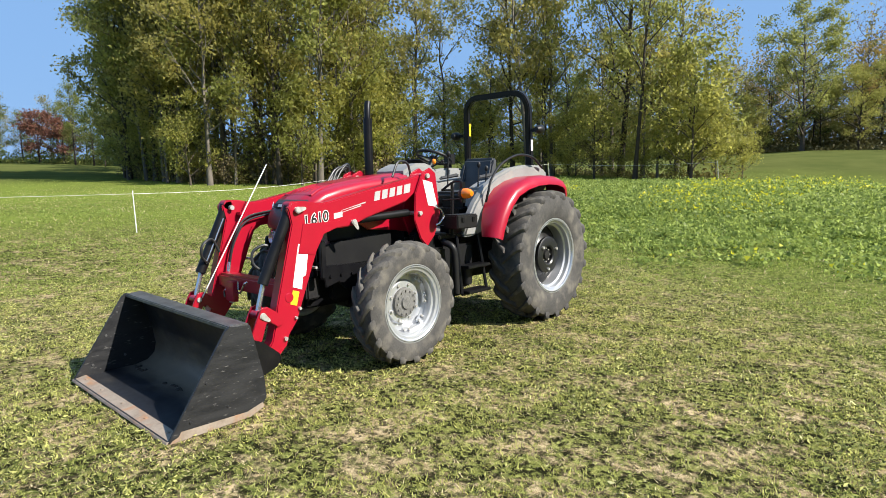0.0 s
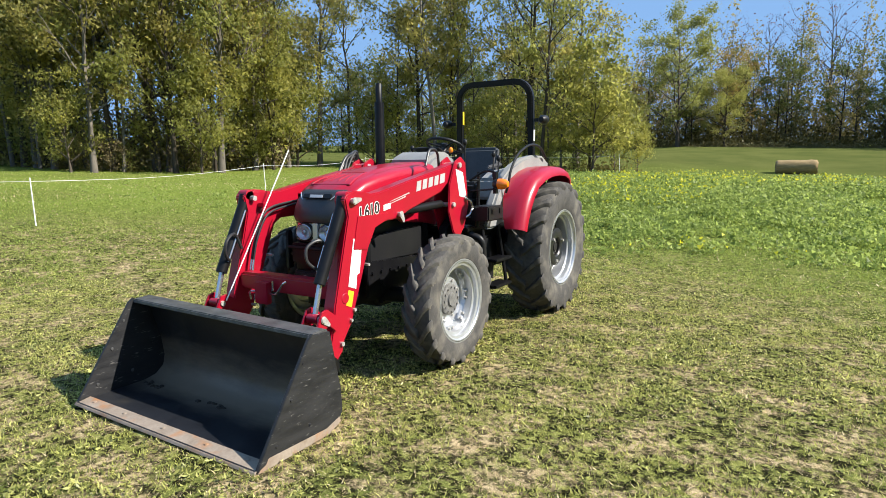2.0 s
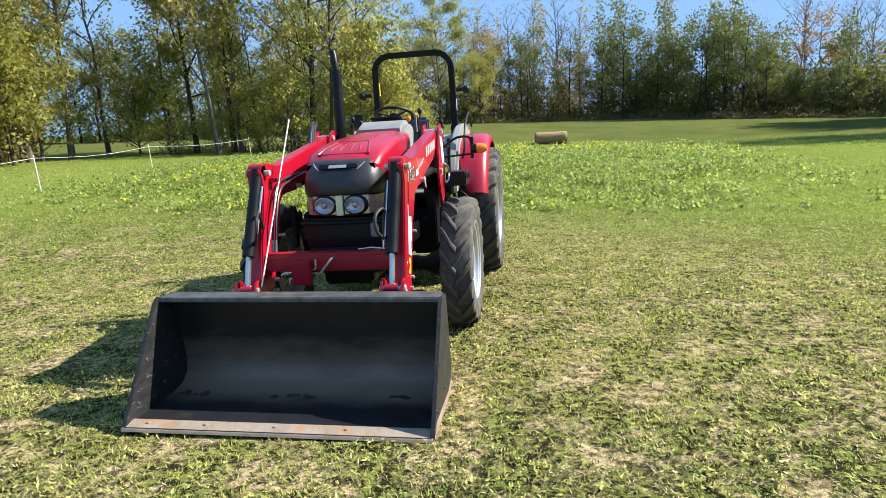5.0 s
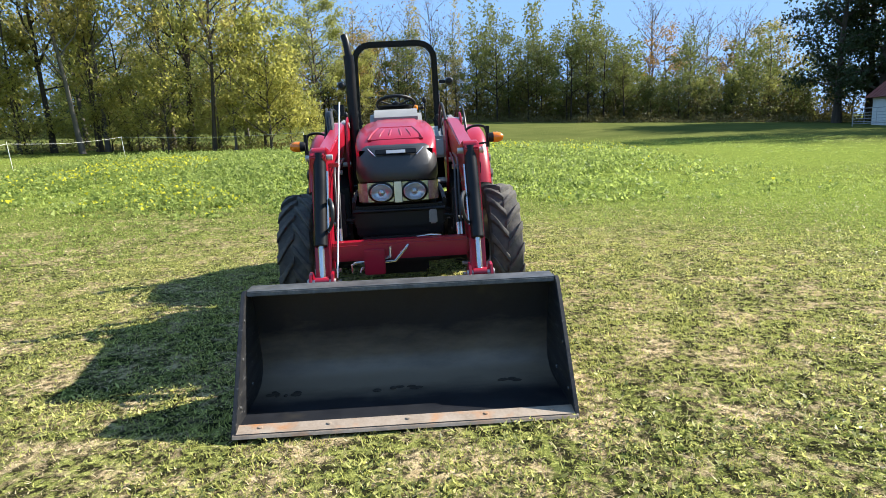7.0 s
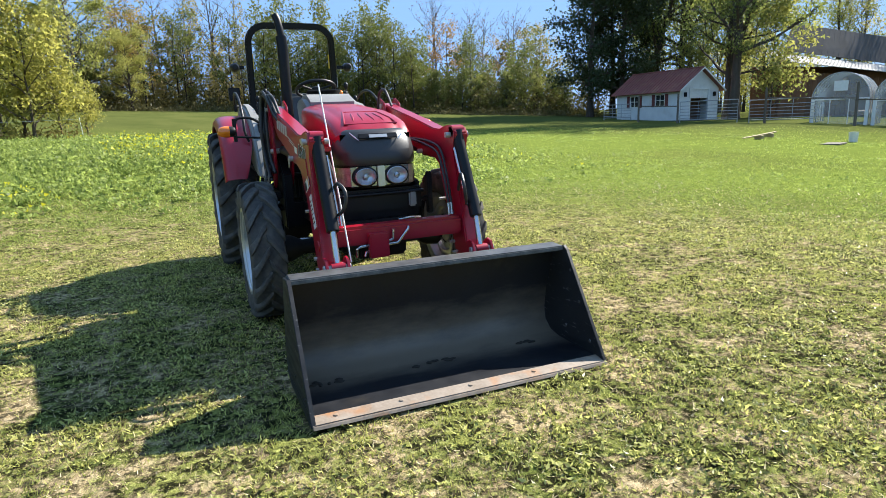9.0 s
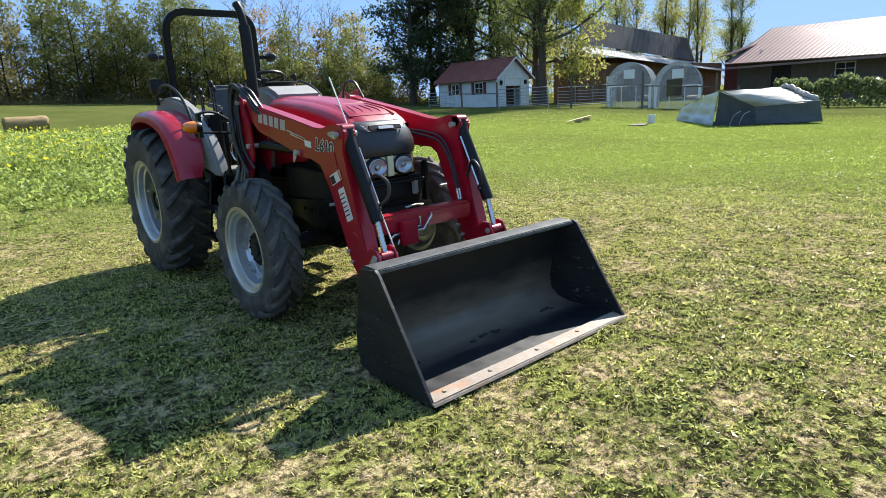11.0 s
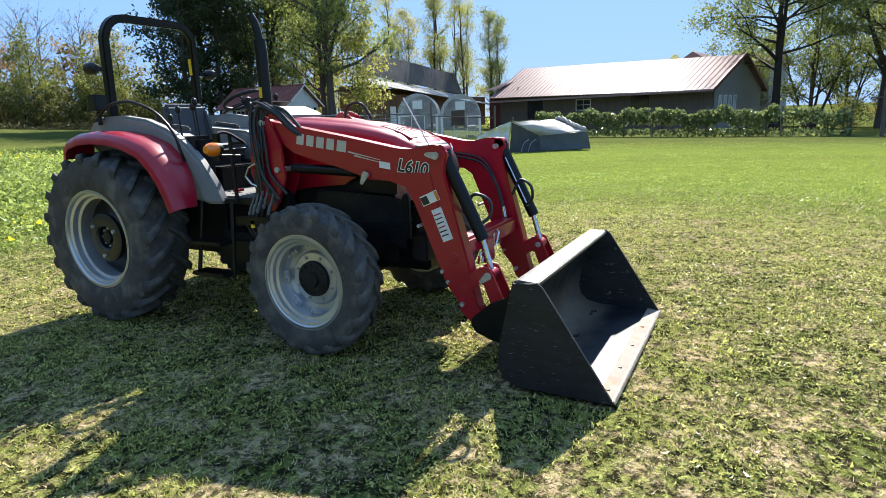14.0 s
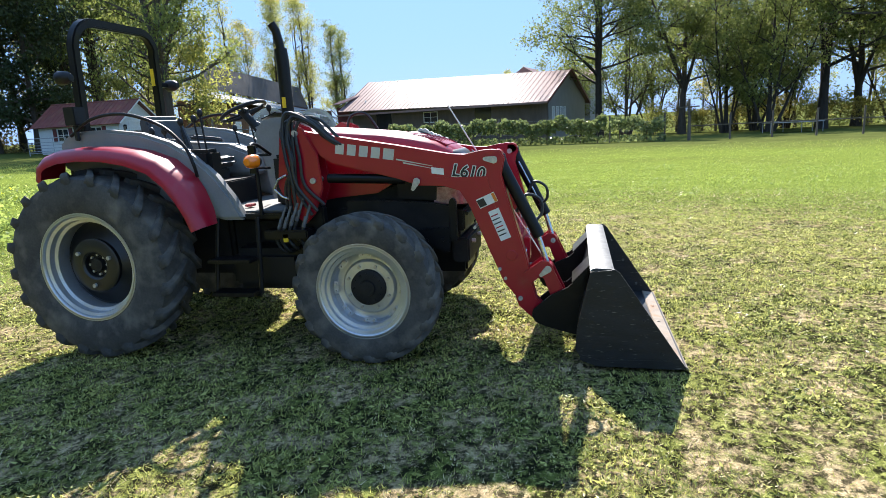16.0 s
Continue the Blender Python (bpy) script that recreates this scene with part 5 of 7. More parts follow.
part("folded_canvas", Shape().tube(bend([(2.45, 0.12, 1.27), (2.30, -0.25, 1.25), (1.85, -0.75, 1.05), (1.55, -1.0, 0.98), (1.30, -1.5, 0.80)], 5), [0.05 + 0.06 * abs(math.sin(i * 0.9)) for i in range(21)], 8), CANVAS, camper, "rumpled fold of pale canvas")
for _i in range(2):
    part("canvas_strap", Shape().tube(bend([(-1.15 + 0.38 * _i, 0.44 - 0.17 * _i, 0.05), (-1.02 + 0.38 * _i, 0.36 - 0.17 * _i, 0.38), (-0.78 + 0.38 * _i, 0.24 - 0.17 * _i, 0.52 - 0.02 * _i)], 5), 0.014, 5), GALV, camper)

# loose things on the lawn
plank = solid("plank", Shape().box(-1.4, 1.4, -0.07, 0.07, 0.16, 0.20).box(-0.1, 0.0, -0.2, 0.2, 0.0, 0.16).box(0.75, 0.85, -0.2, 0.2, 0.0, 0.16), mat("fresh_wood", (0.45, 0.34, 0.18), (0.36, 0.27, 0.14), rough=0.7, scale=4, stretch=(1, 8, 8)), "pale wooden plank on low blocks", "plank", bevel=0.008, at=pose(17.99, 17.79, float(ground_z(17.99, 17.79)), 0, -3, 12))
solid("bucket", Shape().lathe([(0.0, 0.0), (0.0, 0.16), (0.42, 0.19), (0.42, 0.175), (0.03, 0.15), (0.02, 0.0)], 24, pose(0, 0, 0, 0, -90, 0)), WHITE, "white plastic bucket on grass", "bucket", at=pose(20.82, 15.52, float(ground_z(20.82, 15.52))))
solid("board", Shape().box(-0.6, 0.6, -0.35, 0.35, 0.0, 0.05), OLDWOOD, "grey weathered board lying on grass", "board", bevel=0.01, at=pose(18.64, 14.92, float(ground_z(18.64, 14.92)), 0, 0, 20))
STRAW = mat("hay", (0.36, 0.25, 0.11), (0.21, 0.145, 0.065), rough=0.9, scale=6, fine=40, bump=0.8, bump_scale=30, stretch=(0.6, 4, 4))
_hb = Shape()
_hb.lathe([(-0.98, 0.0), (-0.98, 0.40), (-0.93, 0.46)] + [(-0.85 + 0.17 * i, 0.475 + 0.012 * math.sin(i * 5.1)) for i in range(11)] + [(0.93, 0.46), (0.98, 0.40), (0.98, 0.0)], 30)
_rb = random.Random(8)
_hb.v = [(x + _rb.uniform(-0.03, 0.03), y * _rb.uniform(0.93, 1.05), z * _rb.uniform(0.93, 1.05)) for x, y, z in _hb.v]
solid("hay_bale", _hb, STRAW, "golden round hay bale lying beyond tall weeds", "hay bale", at=Matrix.LocRotScale((-1.75, 43.2, float(ground_z(-1.75, 43.2)) + 0.42), Euler((0.35, 0, 0.07)), (1.15, 0.94, 0.94)))

# white electric fence on the wood's side
FENCEW = mat("white_fence_plastic", (0.75, 0.74, 0.70), (0.65, 0.64, 0.6), rough=0.5)
_fp = [(-23.0, -4.0), (-15.35, 6.13), (-16.8, 14.0), (-18.4, 21.5), (-18.0, 29.5), (-9.5, 31.5)]
_tops = []
for _x, _y in _fp:
    _z = float(ground_z(_x, _y))
    solid("fence_post", Shape().tube([(0, 0, -0.1), (-0.07, 0, 1.05)], [0.014, 0.012], 6), FENCEW, "thin white plastic electric fence post", "post", at=pose(_x, _y, _z), group="electric fence")
    _tops.append(Vector((_x - 0.06, _y, _z + 0.97)))
for _a, _b in zip(_tops, _tops[1:]):
    _m = [_a.lerp(_b, i / 8) + Vector((0, 0, -0.12 * math.sin(math.pi * i / 8))) for i in range(9)]
    solid("fence_tape", Shape().tube(_m, 0.006, 4), FENCEW, "white electric fence tape", "fence", group="electric fence")

# ---- tractor with front loader: y runs rearwards from the front axle ----
tractor = thing("tractor", pose(-4.24, 3.915, 0), "red compact farm tractor with black front loader bucket on grass", "tractor")


def mirrored(shape):
    s = Shape()
    s.v, s.f = [(-x, y, z) for x, y, z in shape.v], [q[::-1] for q in shape.f]
    return s


def both(name, shape, material, parent=None, label="", bevel=0.0, smooth=35):
    a = part(name, shape, material, parent or tractor, label, bevel, smooth)
    b = part(name, mirrored(shape), material, parent or tractor, label, bevel, smooth)
    return a, b


HUBGREY = mat("dusty_hub", (0.17, 0.165, 0.155), (0.08, 0.078, 0.072), rough=0.7, scale=30)


def make_wheel(name, cx, cy, cz, R, width, rim_r, lugs, lug_h, disc, side, dark_disc):
    """A wheel with its axle along x; side +1 has its outer face towards +x."""
    hw = width / 2
    m = pose(cx, cy, cz, 0, 0, 0) if side > 0 else pose(cx, cy, cz, 0, 0, 180)
    rim = Shape()
    f = rim_r
    prof = [(hw * 0.86, f + 0.014), (hw * 0.91, f + 0.012), (hw * 0.91, f - 0.002), (hw * 0.86, f - 0.010), (hw * 0.80, f - 0.012), (hw * 0.75, f - 0.035), (hw * 0.55, f - 0.040), (hw * 0.50, f - 0.062),
            (hw * 0.05, f - 0.066), (-hw * 0.1, f - 0.055), (-hw * 0.75, f - 0.035), (-hw * 0.86, f - 0.006), (-hw * 0.86, f + 0.012)]
    inner = [(a, r - 0.008) for a, r in prof[::-1]]
    rim.lathe(prof + inner, 56, closed=True)
    w = part(name, rim, RIM, tractor, "silver steel wheel rim", at=m)
    # tyre body
    half = ((0.78, -0.03), (0.87, 0.03), (0.93, 0.12), (0.985, 0.30), (1.0, 0.48), (0.99, 0.66), (0.96, 0.82), (0.89, 0.92), (0.70, 0.97), (0.4, 0.995), (0.0, 1.0))
    tp = [(hw * u, rim_r + (R - lug_h - rim_r) * g) for u, g in half] + [(-hw * u, rim_r + (R - lug_h - rim_r) * g) for u, g in half[-2::-1]]
    t = Shape()
    t.lathe(tp, 72)
    n = lugs
    top = R - lug_h - 0.004
    def crown(u):
        return top - 0.020 * abs(u) ** 2.5
    part("tyre", t, RUBBER, w, "dusty black lugged tractor tyre", smooth=40)
    for s in (1, -1):
        lug = Shape()
        rings = []
        sc = 0.65 / R
        for u, da, h, wd in ((-0.05, 0.0, 0.9, 0.028), (0.25, 0.075, 1.0, 0.028), (0.55, 0.17, 1.0, 0.031), (0.82, 0.25, 1.0, 0.037), (0.98, 0.285, 0.86, 0.042), (1.03, 0.295, -0.25, 0.040), (1.02, 0.30, -1.0, 0.026)):
            x, a = s * hw * u * 0.98, da * sc
            c = crown(min(abs(u), 1.0))
            base, out = (c - 0.02, c + lug_h * h) if h > 0 else (top - 0.075 + h * 0.02, top + h * lug_h)
            ring = []
            for r, e in ((base, -1.35), (out, -0.85), (out, 0.85), (base, 1.35)):
                aa = a + e * wd / R
                ring.append((x - (s * 0.03 if h < 0 and r != out else 0), r * math.sin(aa), r * math.cos(aa)))
            rings.append(ring)
        lug.loft(rings)
        me = mesh_of("tread_lug", lug, RUBBER, bevel=0.004, smooth=40, segments=1)
        for i in range(n):
            ob = new("tread_lug", me)
            ob.parent = w
            ob.matrix_basis = Matrix.Rotation(2 * math.pi * (i + (0.5 if s < 0 else 0)) / n, 4, "X")
    d = Shape()
    def shifted(prof, off):
        return [(a + off, r) for a, r in prof]
    if dark_disc:
        d.lathe([(hw * 0.02, f - 0.060), (-hw * 0.05, f - 0.075), (hw * 0.0, f - 0.13), (hw * 0.20, 0.235), (hw * 0.34, 0.20), (hw * 0.22, 0.185), (hw * 0.18, 0.12), (hw * 0.10, 0.115), (hw * 0.08, 0.0)], 48)
        part("wheel_disc", d, DARKRIM, w, "dark painted dished wheel disc")
        wt = Shape()
        wt.lathe([(hw * 0.34, 0.21), (hw * 0.50, 0.215), (hw * 0.54, 0.20), (hw * 0.54, 0.115), (hw * 0.48, 0.10), (hw * 0.2, 0.10)], 48)
        part("wheel_weight", wt, DARKRIM, w, "black cast wheel weight")
        hb = Shape()
        hb.lathe([(hw * 0.08, 0.105), (hw * 0.28, 0.10), (hw * 0.30, 0.055), (hw * 0.46, 0.05), (hw * 0.48, 0.0)], 32)
        part("hub", hb, ENGINE, w, "black greasy axle hub")
        for i in range(8):
            a = 2 * math.pi * i / 8
            b = Shape().tube([(hw * 0.26, 0.078 * math.cos(a), 0.078 * math.sin(a)), (hw * 0.38, 0.078 * math.cos(a), 0.078 * math.sin(a))], 0.010, 6)
            part("wheel_nut", b, PIN, w)
        for i in range(3):
            a = 2 * math.pi * i / 3 + 0.4
            b = Shape().tube([(hw * 0.5, 0.16 * math.cos(a), 0.16 * math.sin(a)), (hw * 0.64, 0.16 * math.cos(a), 0.16 * math.sin(a))], 0.017, 6)
            part("wheel_bolt", b, PIN, w)
    else:
        o = -hw * 0.62
        d.lathe([(hw * 0.02, f - 0.064), (o + hw * 0.30, f - 0.085), (o + hw * 0.22, f - 0.115), (o + hw * 0.22, 0.205), (o + hw * 0.36, 0.20), (o + hw * 0.44, 0.188), (o + hw * 0.46, 0.12), (o + hw * 0.34, 0.115), (o + hw * 0.3, 0.0)], 48)
        part("wheel_disc", d, RIM, w, "silver dished wheel disc")
        hb = Shape()
        hb.lathe([(o + hw * 0.36, 0.135), (o + hw * 0.66, 0.13), (o + hw * 0.72, 0.115), (o + hw * 0.72, 0.06), (o + hw * 0.84, 0.055), (o + hw * 0.86, 0.0)], 32)
        part("hub", hb, HUBGREY if side > 0 else ENGINE, w, "dusty grey axle hub" if side > 0 else "black greasy axle hub")
        for i in range(12):
            a = 2 * math.pi * i / 12
            b = Shape().tube([(o + hw * 0.6, 0.105 * math.cos(a), 0.105 * math.sin(a)), (o + hw * 0.80, 0.105 * math.cos(a), 0.105 * math.sin(a))], 0.009, 6)
            part("hub_bolt", b, HUBGREY if side > 0 else ENGINE, w)
        for i in range(8):
            a = 2 * math.pi * (i + 0.5) / 8
            b = Shape().tube([(o + hw * 0.42, 0.162 * math.cos(a), 0.162 * math.sin(a)), (o + hw * 0.58, 0.162 * math.cos(a), 0.162 * math.sin(a))], 0.012, 6)
            part("wheel_nut", b, PIN, w)
        for i in range(8):
            a = 2 * math.pi * i / 8
            turn = Matrix.Rotation(a, 4, "X")
            lug_plate = part("rim_lug", Shape().box(-hw * 0.10, hw * 0.02, -0.048, 0.048, f - 0.112, f - 0.060, turn), RIM, w, bevel=0.006)
            for e in (-0.027, 0.027):
                part("lug_bolt", Shape().tube([turn @ Vector((hw * 0.0, e, f - 0.09)), turn @ Vector((hw * 0.14, e, f - 0.09))], 0.011, 6), PIN, lug_plate)
    return w


for _s in (1, -1):
    make_wheel("rear_wheel", _s * 0.825, 2.205, 0.738, 0.752, 0.43, 0.415, 20, 0.046, 0, _s, True)
    make_wheel("front_wheel", _s * 0.838, 0.0, 0.545, 0.558, 0.26, 0.338, 18, 0.038, 0, _s, False)

# chassis, engine and axles
part("front_frame", Shape().box(-0.20, 0.20, -0.62, 0.55, 0.50, 0.80), BLACK, tractor, bevel=0.02)
part("engine", Shape().box(-0.24, 0.24, -0.35, 0.60, 0.55, 1.22).box(-0.30, -0.20, -0.1, 0.4, 0.7, 1.05).tube([(-0.27, 0.1, 0.65), (-0.27, 0.1, 0.88)], 0.05), ENGINE, tractor, "dark grimy diesel engine", bevel=0.02)
part("gearbox", Shape().box(-0.21, 0.21, 0.55, 1.5, 0.45, 0.98).box(-0.27, 0.27, 1.4, 2.62, 0.50, 1.05), ENGINE, tractor, bevel=0.03)
part("rear_axle", Shape().lathe([(-0.68, 0.10), (-0.66, 0.12), (-0.42, 0.13), (-0.27, 0.20), (0.27, 0.20), (0.42, 0.13), (0.66, 0.12), (0.68, 0.10)], 24, pose(0, 2.205, 0.738)), ENGINE, tractor)
part("front_axle", Shape().lathe([(-0.74, 0.09), (-0.70, 0.12), (-0.60, 0.11), (-0.50, 0.06), (-0.15, 0.075), (-0.1, 0.13), (0.1, 0.13), (0.15, 0.075), (0.50, 0.06), (0.60, 0.11), (0.70, 0.12), (0.74, 0.09)], 20, pose(0, 0, 0.53)), ENGINE, tractor)
part("steering_cylinder", Shape().tube([(-0.5, 0.17, 0.55), (0.5, 0.17, 0.55)], 0.022), STEEL, tractor)
part("oil_pan", Shape().box(-0.18, 0.18, -0.1, 0.6, 0.42, 0.56), ENGINE, tractor, bevel=0.03)
part("fuel_tank", Shape().box(-0.60, -0.26, 0.62, 1.25, 0.45, 0.78), PLASTIC, tractor, "black plastic fuel tank", bevel=0.06)
part("battery_box", Shape().box(0.26, 0.60, 0.62, 1.25, 0.50, 0.95), PLASTIC, tractor, bevel=0.02)
part("drawbar", Shape().box(-0.04, 0.04, 2.5, 2.95, 0.42, 0.47).box(-0.3, 0.3, 2.6, 2.68, 0.5, 0.95), BLACK, tractor, bevel=0.008)


# bonnet
def hood_ring(y, w, zt, zb, crown=0.034, sh=0.040):
    half = [(w * 0.985, zb), (w, zb + 0.08), (w, zt - crown - sh - 0.015), (w * 0.975, zt - crown - sh * 0.45), (w * 0.9, zt - crown * 0.95), (w * 0.72, zt - crown * 0.45), (w * 0.62, zt - crown * 0.42), (w * 0.58, zt - crown * 0.12), (w * 0.3, zt), (0, zt)]
    return [(x, y, z) for x, z in half] + [(-x, y, z) for x, z in half[-2::-1]]


_h = Shape().loft([hood_ring(0.62, 0.300, 1.702, 1.30), hood_ring(0.40, 0.306, 1.686, 1.28), hood_ring(0.0, 0.312, 1.644, 1.26, 0.030), hood_ring(-0.25, 0.314, 1.600, 1.26, 0.028), hood_ring(-0.42, 0.310, 1.556, 1.30, 0.026), hood_ring(-0.54, 0.298, 1.498, 1.34, 0.028), hood_ring(-0.60, 0.272, 1.450, 1.36)])
hood = part("hood", _h, RED, tractor, "glossy red sloping bonnet", bevel=0.0, smooth=40)
both("bonnet_side_panel", Shape().prism([(0.60, 1.34), (0.62, 1.10), (0.40, 1.14), (0.05, 1.17), (-0.10, 1.25), (-0.12, 1.34)], 0.296, 0.318), RED, label="red lower bonnet side", bevel=0.006)
both("side_screen", Shape().prism([(-0.10, 1.36), (-0.12, 1.12), (-0.42, 1.10), (-0.44, 1.36)], 0.290, 0.312), PLASTIC, label="black mesh side screen", bevel=0.005)


def hood_top(y):
    return float(np.interp(y, (-0.60, -0.54, -0.42, -0.25, 0.0), (1.450, 1.498, 1.556, 1.600, 1.644)))


# pressed panel with slanting ribs on the bonnet's front slope
_edge = [(-0.135, -0.20), (0.135, -0.20), (0.205, -0.50), (-0.205, -0.50), (-0.135, -0.20)]
part("pressed_edge", Shape().tube([(x * (1 - i / 6) + u * i / 6, y * (1 - i / 6) + v * i / 6, hood_top(y * (1 - i / 6) + v * i / 6) - 0.004) for (x, y), (u, v) in zip(_edge, _edge[1:]) for i in range(6)] + [(-0.135, -0.20, hood_top(-0.20) - 0.004)], 0.0085, 8), RED, hood)
for _x0, _x1 in ((-0.085, -0.120), (-0.030, -0.045), (0.030, 0.045), (0.085, 0.120)):
    part("pressed_rib", Shape().tube([(_x0 + (_x1 - _x0) * i / 6, -0.26 - 0.20 * i / 6, hood_top(-0.26 - 0.20 * i / 6) - 0.003) for i in range(7)], [0.003, 0.009, 0.010, 0.010, 0.010, 0.009, 0.003], 8), RED, hood)
for _i in range(2):
    both("arm_stripe", Shape().prism([(-0.20 - 0.05 * _i, 1.447 - 0.026 * _i), (-0.47, 1.385 - 0.018 * _i), (-0.47, 1.382 - 0.018 * _i), (-0.20 - 0.05 * _i, 1.436 - 0.026 * _i)], 0.5785, 0.5800), SILVER_INK)
# black nose with grille and lamps
def nose_ring(z, yf, w, back=-0.30):
    return [(w * 0.985, back, z), (w, yf + 0.16, z), (w * 0.94, yf + 0.07, z), (w * 0.75, yf + 0.018, z), (w * 0.4, yf, z), (0, yf - 0.004, z),
            (-w * 0.4, yf, z), (-w * 0.75, yf + 0.018, z), (-w * 0.94, yf + 0.07, z), (-w, yf + 0.16, z), (-w * 0.985, back, z)]


# black plastic with dust; its grey sheen is put into the lighter base colour
NOSE = mat("dusty_sheen_plastic", (0.030, 0.030, 0.031), (0.020, 0.020, 0.021), rough=0.38, spec=0.5, scale=5, c3=(0.055, 0.051, 0.045), c3_scale=4, c3_from=0.55, c3_to=0.85, bump=0.05, bump_scale=300)
part("nose_grille", Shape().loft([nose_ring(1.215, -0.70, 0.298), nose_ring(1.25, -0.71, 0.306), nose_ring(1.32, -0.695, 0.308), nose_ring(1.40, -0.655, 0.302), nose_ring(1.455, -0.612, 0.288), nose_ring(1.475, -0.585, 0.27)]), NOSE, tractor, "black plastic bonnet nose with grille", bevel=0.004, smooth=45)
part("badge_frame", Shape().prism([(-0.652, 1.445), (-0.672, 1.410), (-0.660, 1.404), (-0.640, 1.440)], -0.15, 0.15), BLACK, tractor, bevel=0.004)
part("badge", Shape().prism([(-0.664, 1.438), (-0.678, 1.414), (-0.674, 1.412), (-0.660, 1.436)], -0.07, 0.07), SILVER_INK, tractor, "silver bonnet badge", bevel=0.002)
for _s in (1, -1):
    part("badge_fin", Shape().tube([(0.205 * _s, -0.628, 1.453), (0.180 * _s, -0.655, 1.425), (0.150 * _s, -0.672, 1.398)], [0.003, 0.005, 0.003], 8), CHROME, tractor)
part("lamp_housing", Shape().loft([nose_ring(1.045, -0.655, 0.285), nose_ring(1.06, -0.665, 0.292), nose_ring(1.20, -0.672, 0.296), nose_ring(1.212, -0.670, 0.296)]), BLACK, tractor, smooth=45)
part("chrome_strip", Shape().box(-0.028, 0.028, -0.700, -0.670, 1.055, 1.208), CHROME, tractor, bevel=0.004)
LAMPSILVER = mat("lamp_silver", (0.50, 0.52, 0.56), (0.38, 0.40, 0.44), rough=0.18, metal=0.7, scale=25, coat=0.6)
MARKER = mat("marker_lens", (0.40, 0.27, 0.27), (0.20, 0.09, 0.09), rough=0.25, coat=0.6, scale=18, fine=90)
for _s in (1, -1):
    panel = Shape().loft([[(_s * x, y, 1.062), (_s * x, y, 1.204)] for x, y in ((0.034, -0.6805), (0.118, -0.6795), (0.224, -0.6620))], close=False)
    part("lamp_panel", panel, LAMPSILVER, tractor, "bright silver lamp panel")
    lamp = part("headlight", Shape().lathe([(0.002, 0.0), (0.004, 0.03), (0.018, 0.056), (0.024, 0.066), (0.020, 0.070), (0.0, 0.072)], 32, pose(_s * 0.122, -0.682, 1.132, 0, 0, -90) @ Matrix.Diagonal((1, 1.14, 0.9, 1))), CHROME, tractor, "round chrome headlight reflector")
    part("bezel", Shape().lathe([(0.0, 0.088), (0.014, 0.084), (0.020, 0.070), (0.0, 0.070)], 32, pose(_s * 0.122, -0.676, 1.132, 0, 0, -90) @ Matrix.Diagonal((1, 1.14, 0.9, 1))), BLACK, lamp)
    part("bulb_cover", Shape().ball((_s * 0.122, -0.694, 1.132), 0.022, 0.009, 0.022), LAMPSILVER, lamp)
    part("lens", Shape().lathe([(0.034, 0.0), (0.033, 0.04), (0.028, 0.066), (0.022, 0.071)], 32, pose(_s * 0.122, -0.682, 1.132, 0, 0, -90) @ Matrix.Diagonal((1, 1.14, 0.9, 1))), LENS, lamp)
    wing = Shape().loft([[(_s * x, y, 1.064), (_s * x, y, 1.202)] for x, y in ((0.226, -0.664), (0.262, -0.645), (0.296, -0.60), (0.304, -0.53), (0.304, -0.40))], close=False)
    part("side_marker", wing, MARKER, tractor, "clear pinkish side lamp lens")
part("front_panel", Shape().box(-0.335, 0.335, -0.64, -0.56, 0.86, 1.03).box(-0.33, 0.33, -0.60, -0.5, 0.80, 0.87), BLACK, tractor, "black front guard panel", bevel=0.012)
both("guard_bracket", Shape().prism([(-0.60, 0.80), (-0.60, 1.10), (-0.585, 1.13), (-0.56, 1.13), (-0.545, 1.10), (-0.545, 0.80)], 0.405, 0.445).tube([(0.30, -0.575, 0.925), (0.42, -0.575, 0.925)], 0.016, 8), BLACK, label="upright black guard bracket", bevel=0.006)
part("guard_lip", Shape().tube([(-0.34, -0.66, 0.995), (0.34, -0.66, 0.995)], 0.014), BLACK, tractor)
part("front_weight_bracket", Shape().box(-0.30, 0.30, -0.66, -0.52, 0.60, 0.80), ENGINE, tractor, bevel=0.015)
for _x in (-0.16, 0.13):
    part("bracket_bolt", Shape().tube([(_x, -0.69, 0.75), (_x, -0.65, 0.75)], 0.018, 6), PIN, tractor)
part("front_bracket_rod", Shape().tube([(0.12, -0.68, 0.79), (0.22, -0.69, 0.80), (0.30, -0.68, 0.79)], 0.008), STEEL, tractor)
part("washer_bottle", Shape().box(0.22, 0.28, -0.672, -0.645, 0.88, 1.0), GREY, tractor, bevel=0.01)
both("engine_cover", Shape().prism([(-0.54, 1.06), (-0.40, 1.09), (0.05, 1.12), (0.30, 1.12), (0.30, 0.87), (-0.53, 0.88)], 0.33, 0.36), PLASTIC, label="dusty black engine side cover", bevel=0.008)
both("loader_side_rail", Shape().prism([(-0.55, 0.90), (0.30, 0.86), (0.62, 0.86), (0.62, 0.70), (0.05, 0.70), (-0.05, 0.66), (-0.30, 0.66), (-0.38, 0.74), (-0.52, 0.70)], 0.365, 0.39), BLACK, label="black loader mounting rail", bevel=0.006)
for _i in range(5):
    both("rail_bolt", Shape().tube([(0.385, -0.47 + 0.12 * _i, 0.80), (0.405, -0.47 + 0.12 * _i, 0.80)], 0.014, 6), BLACK)

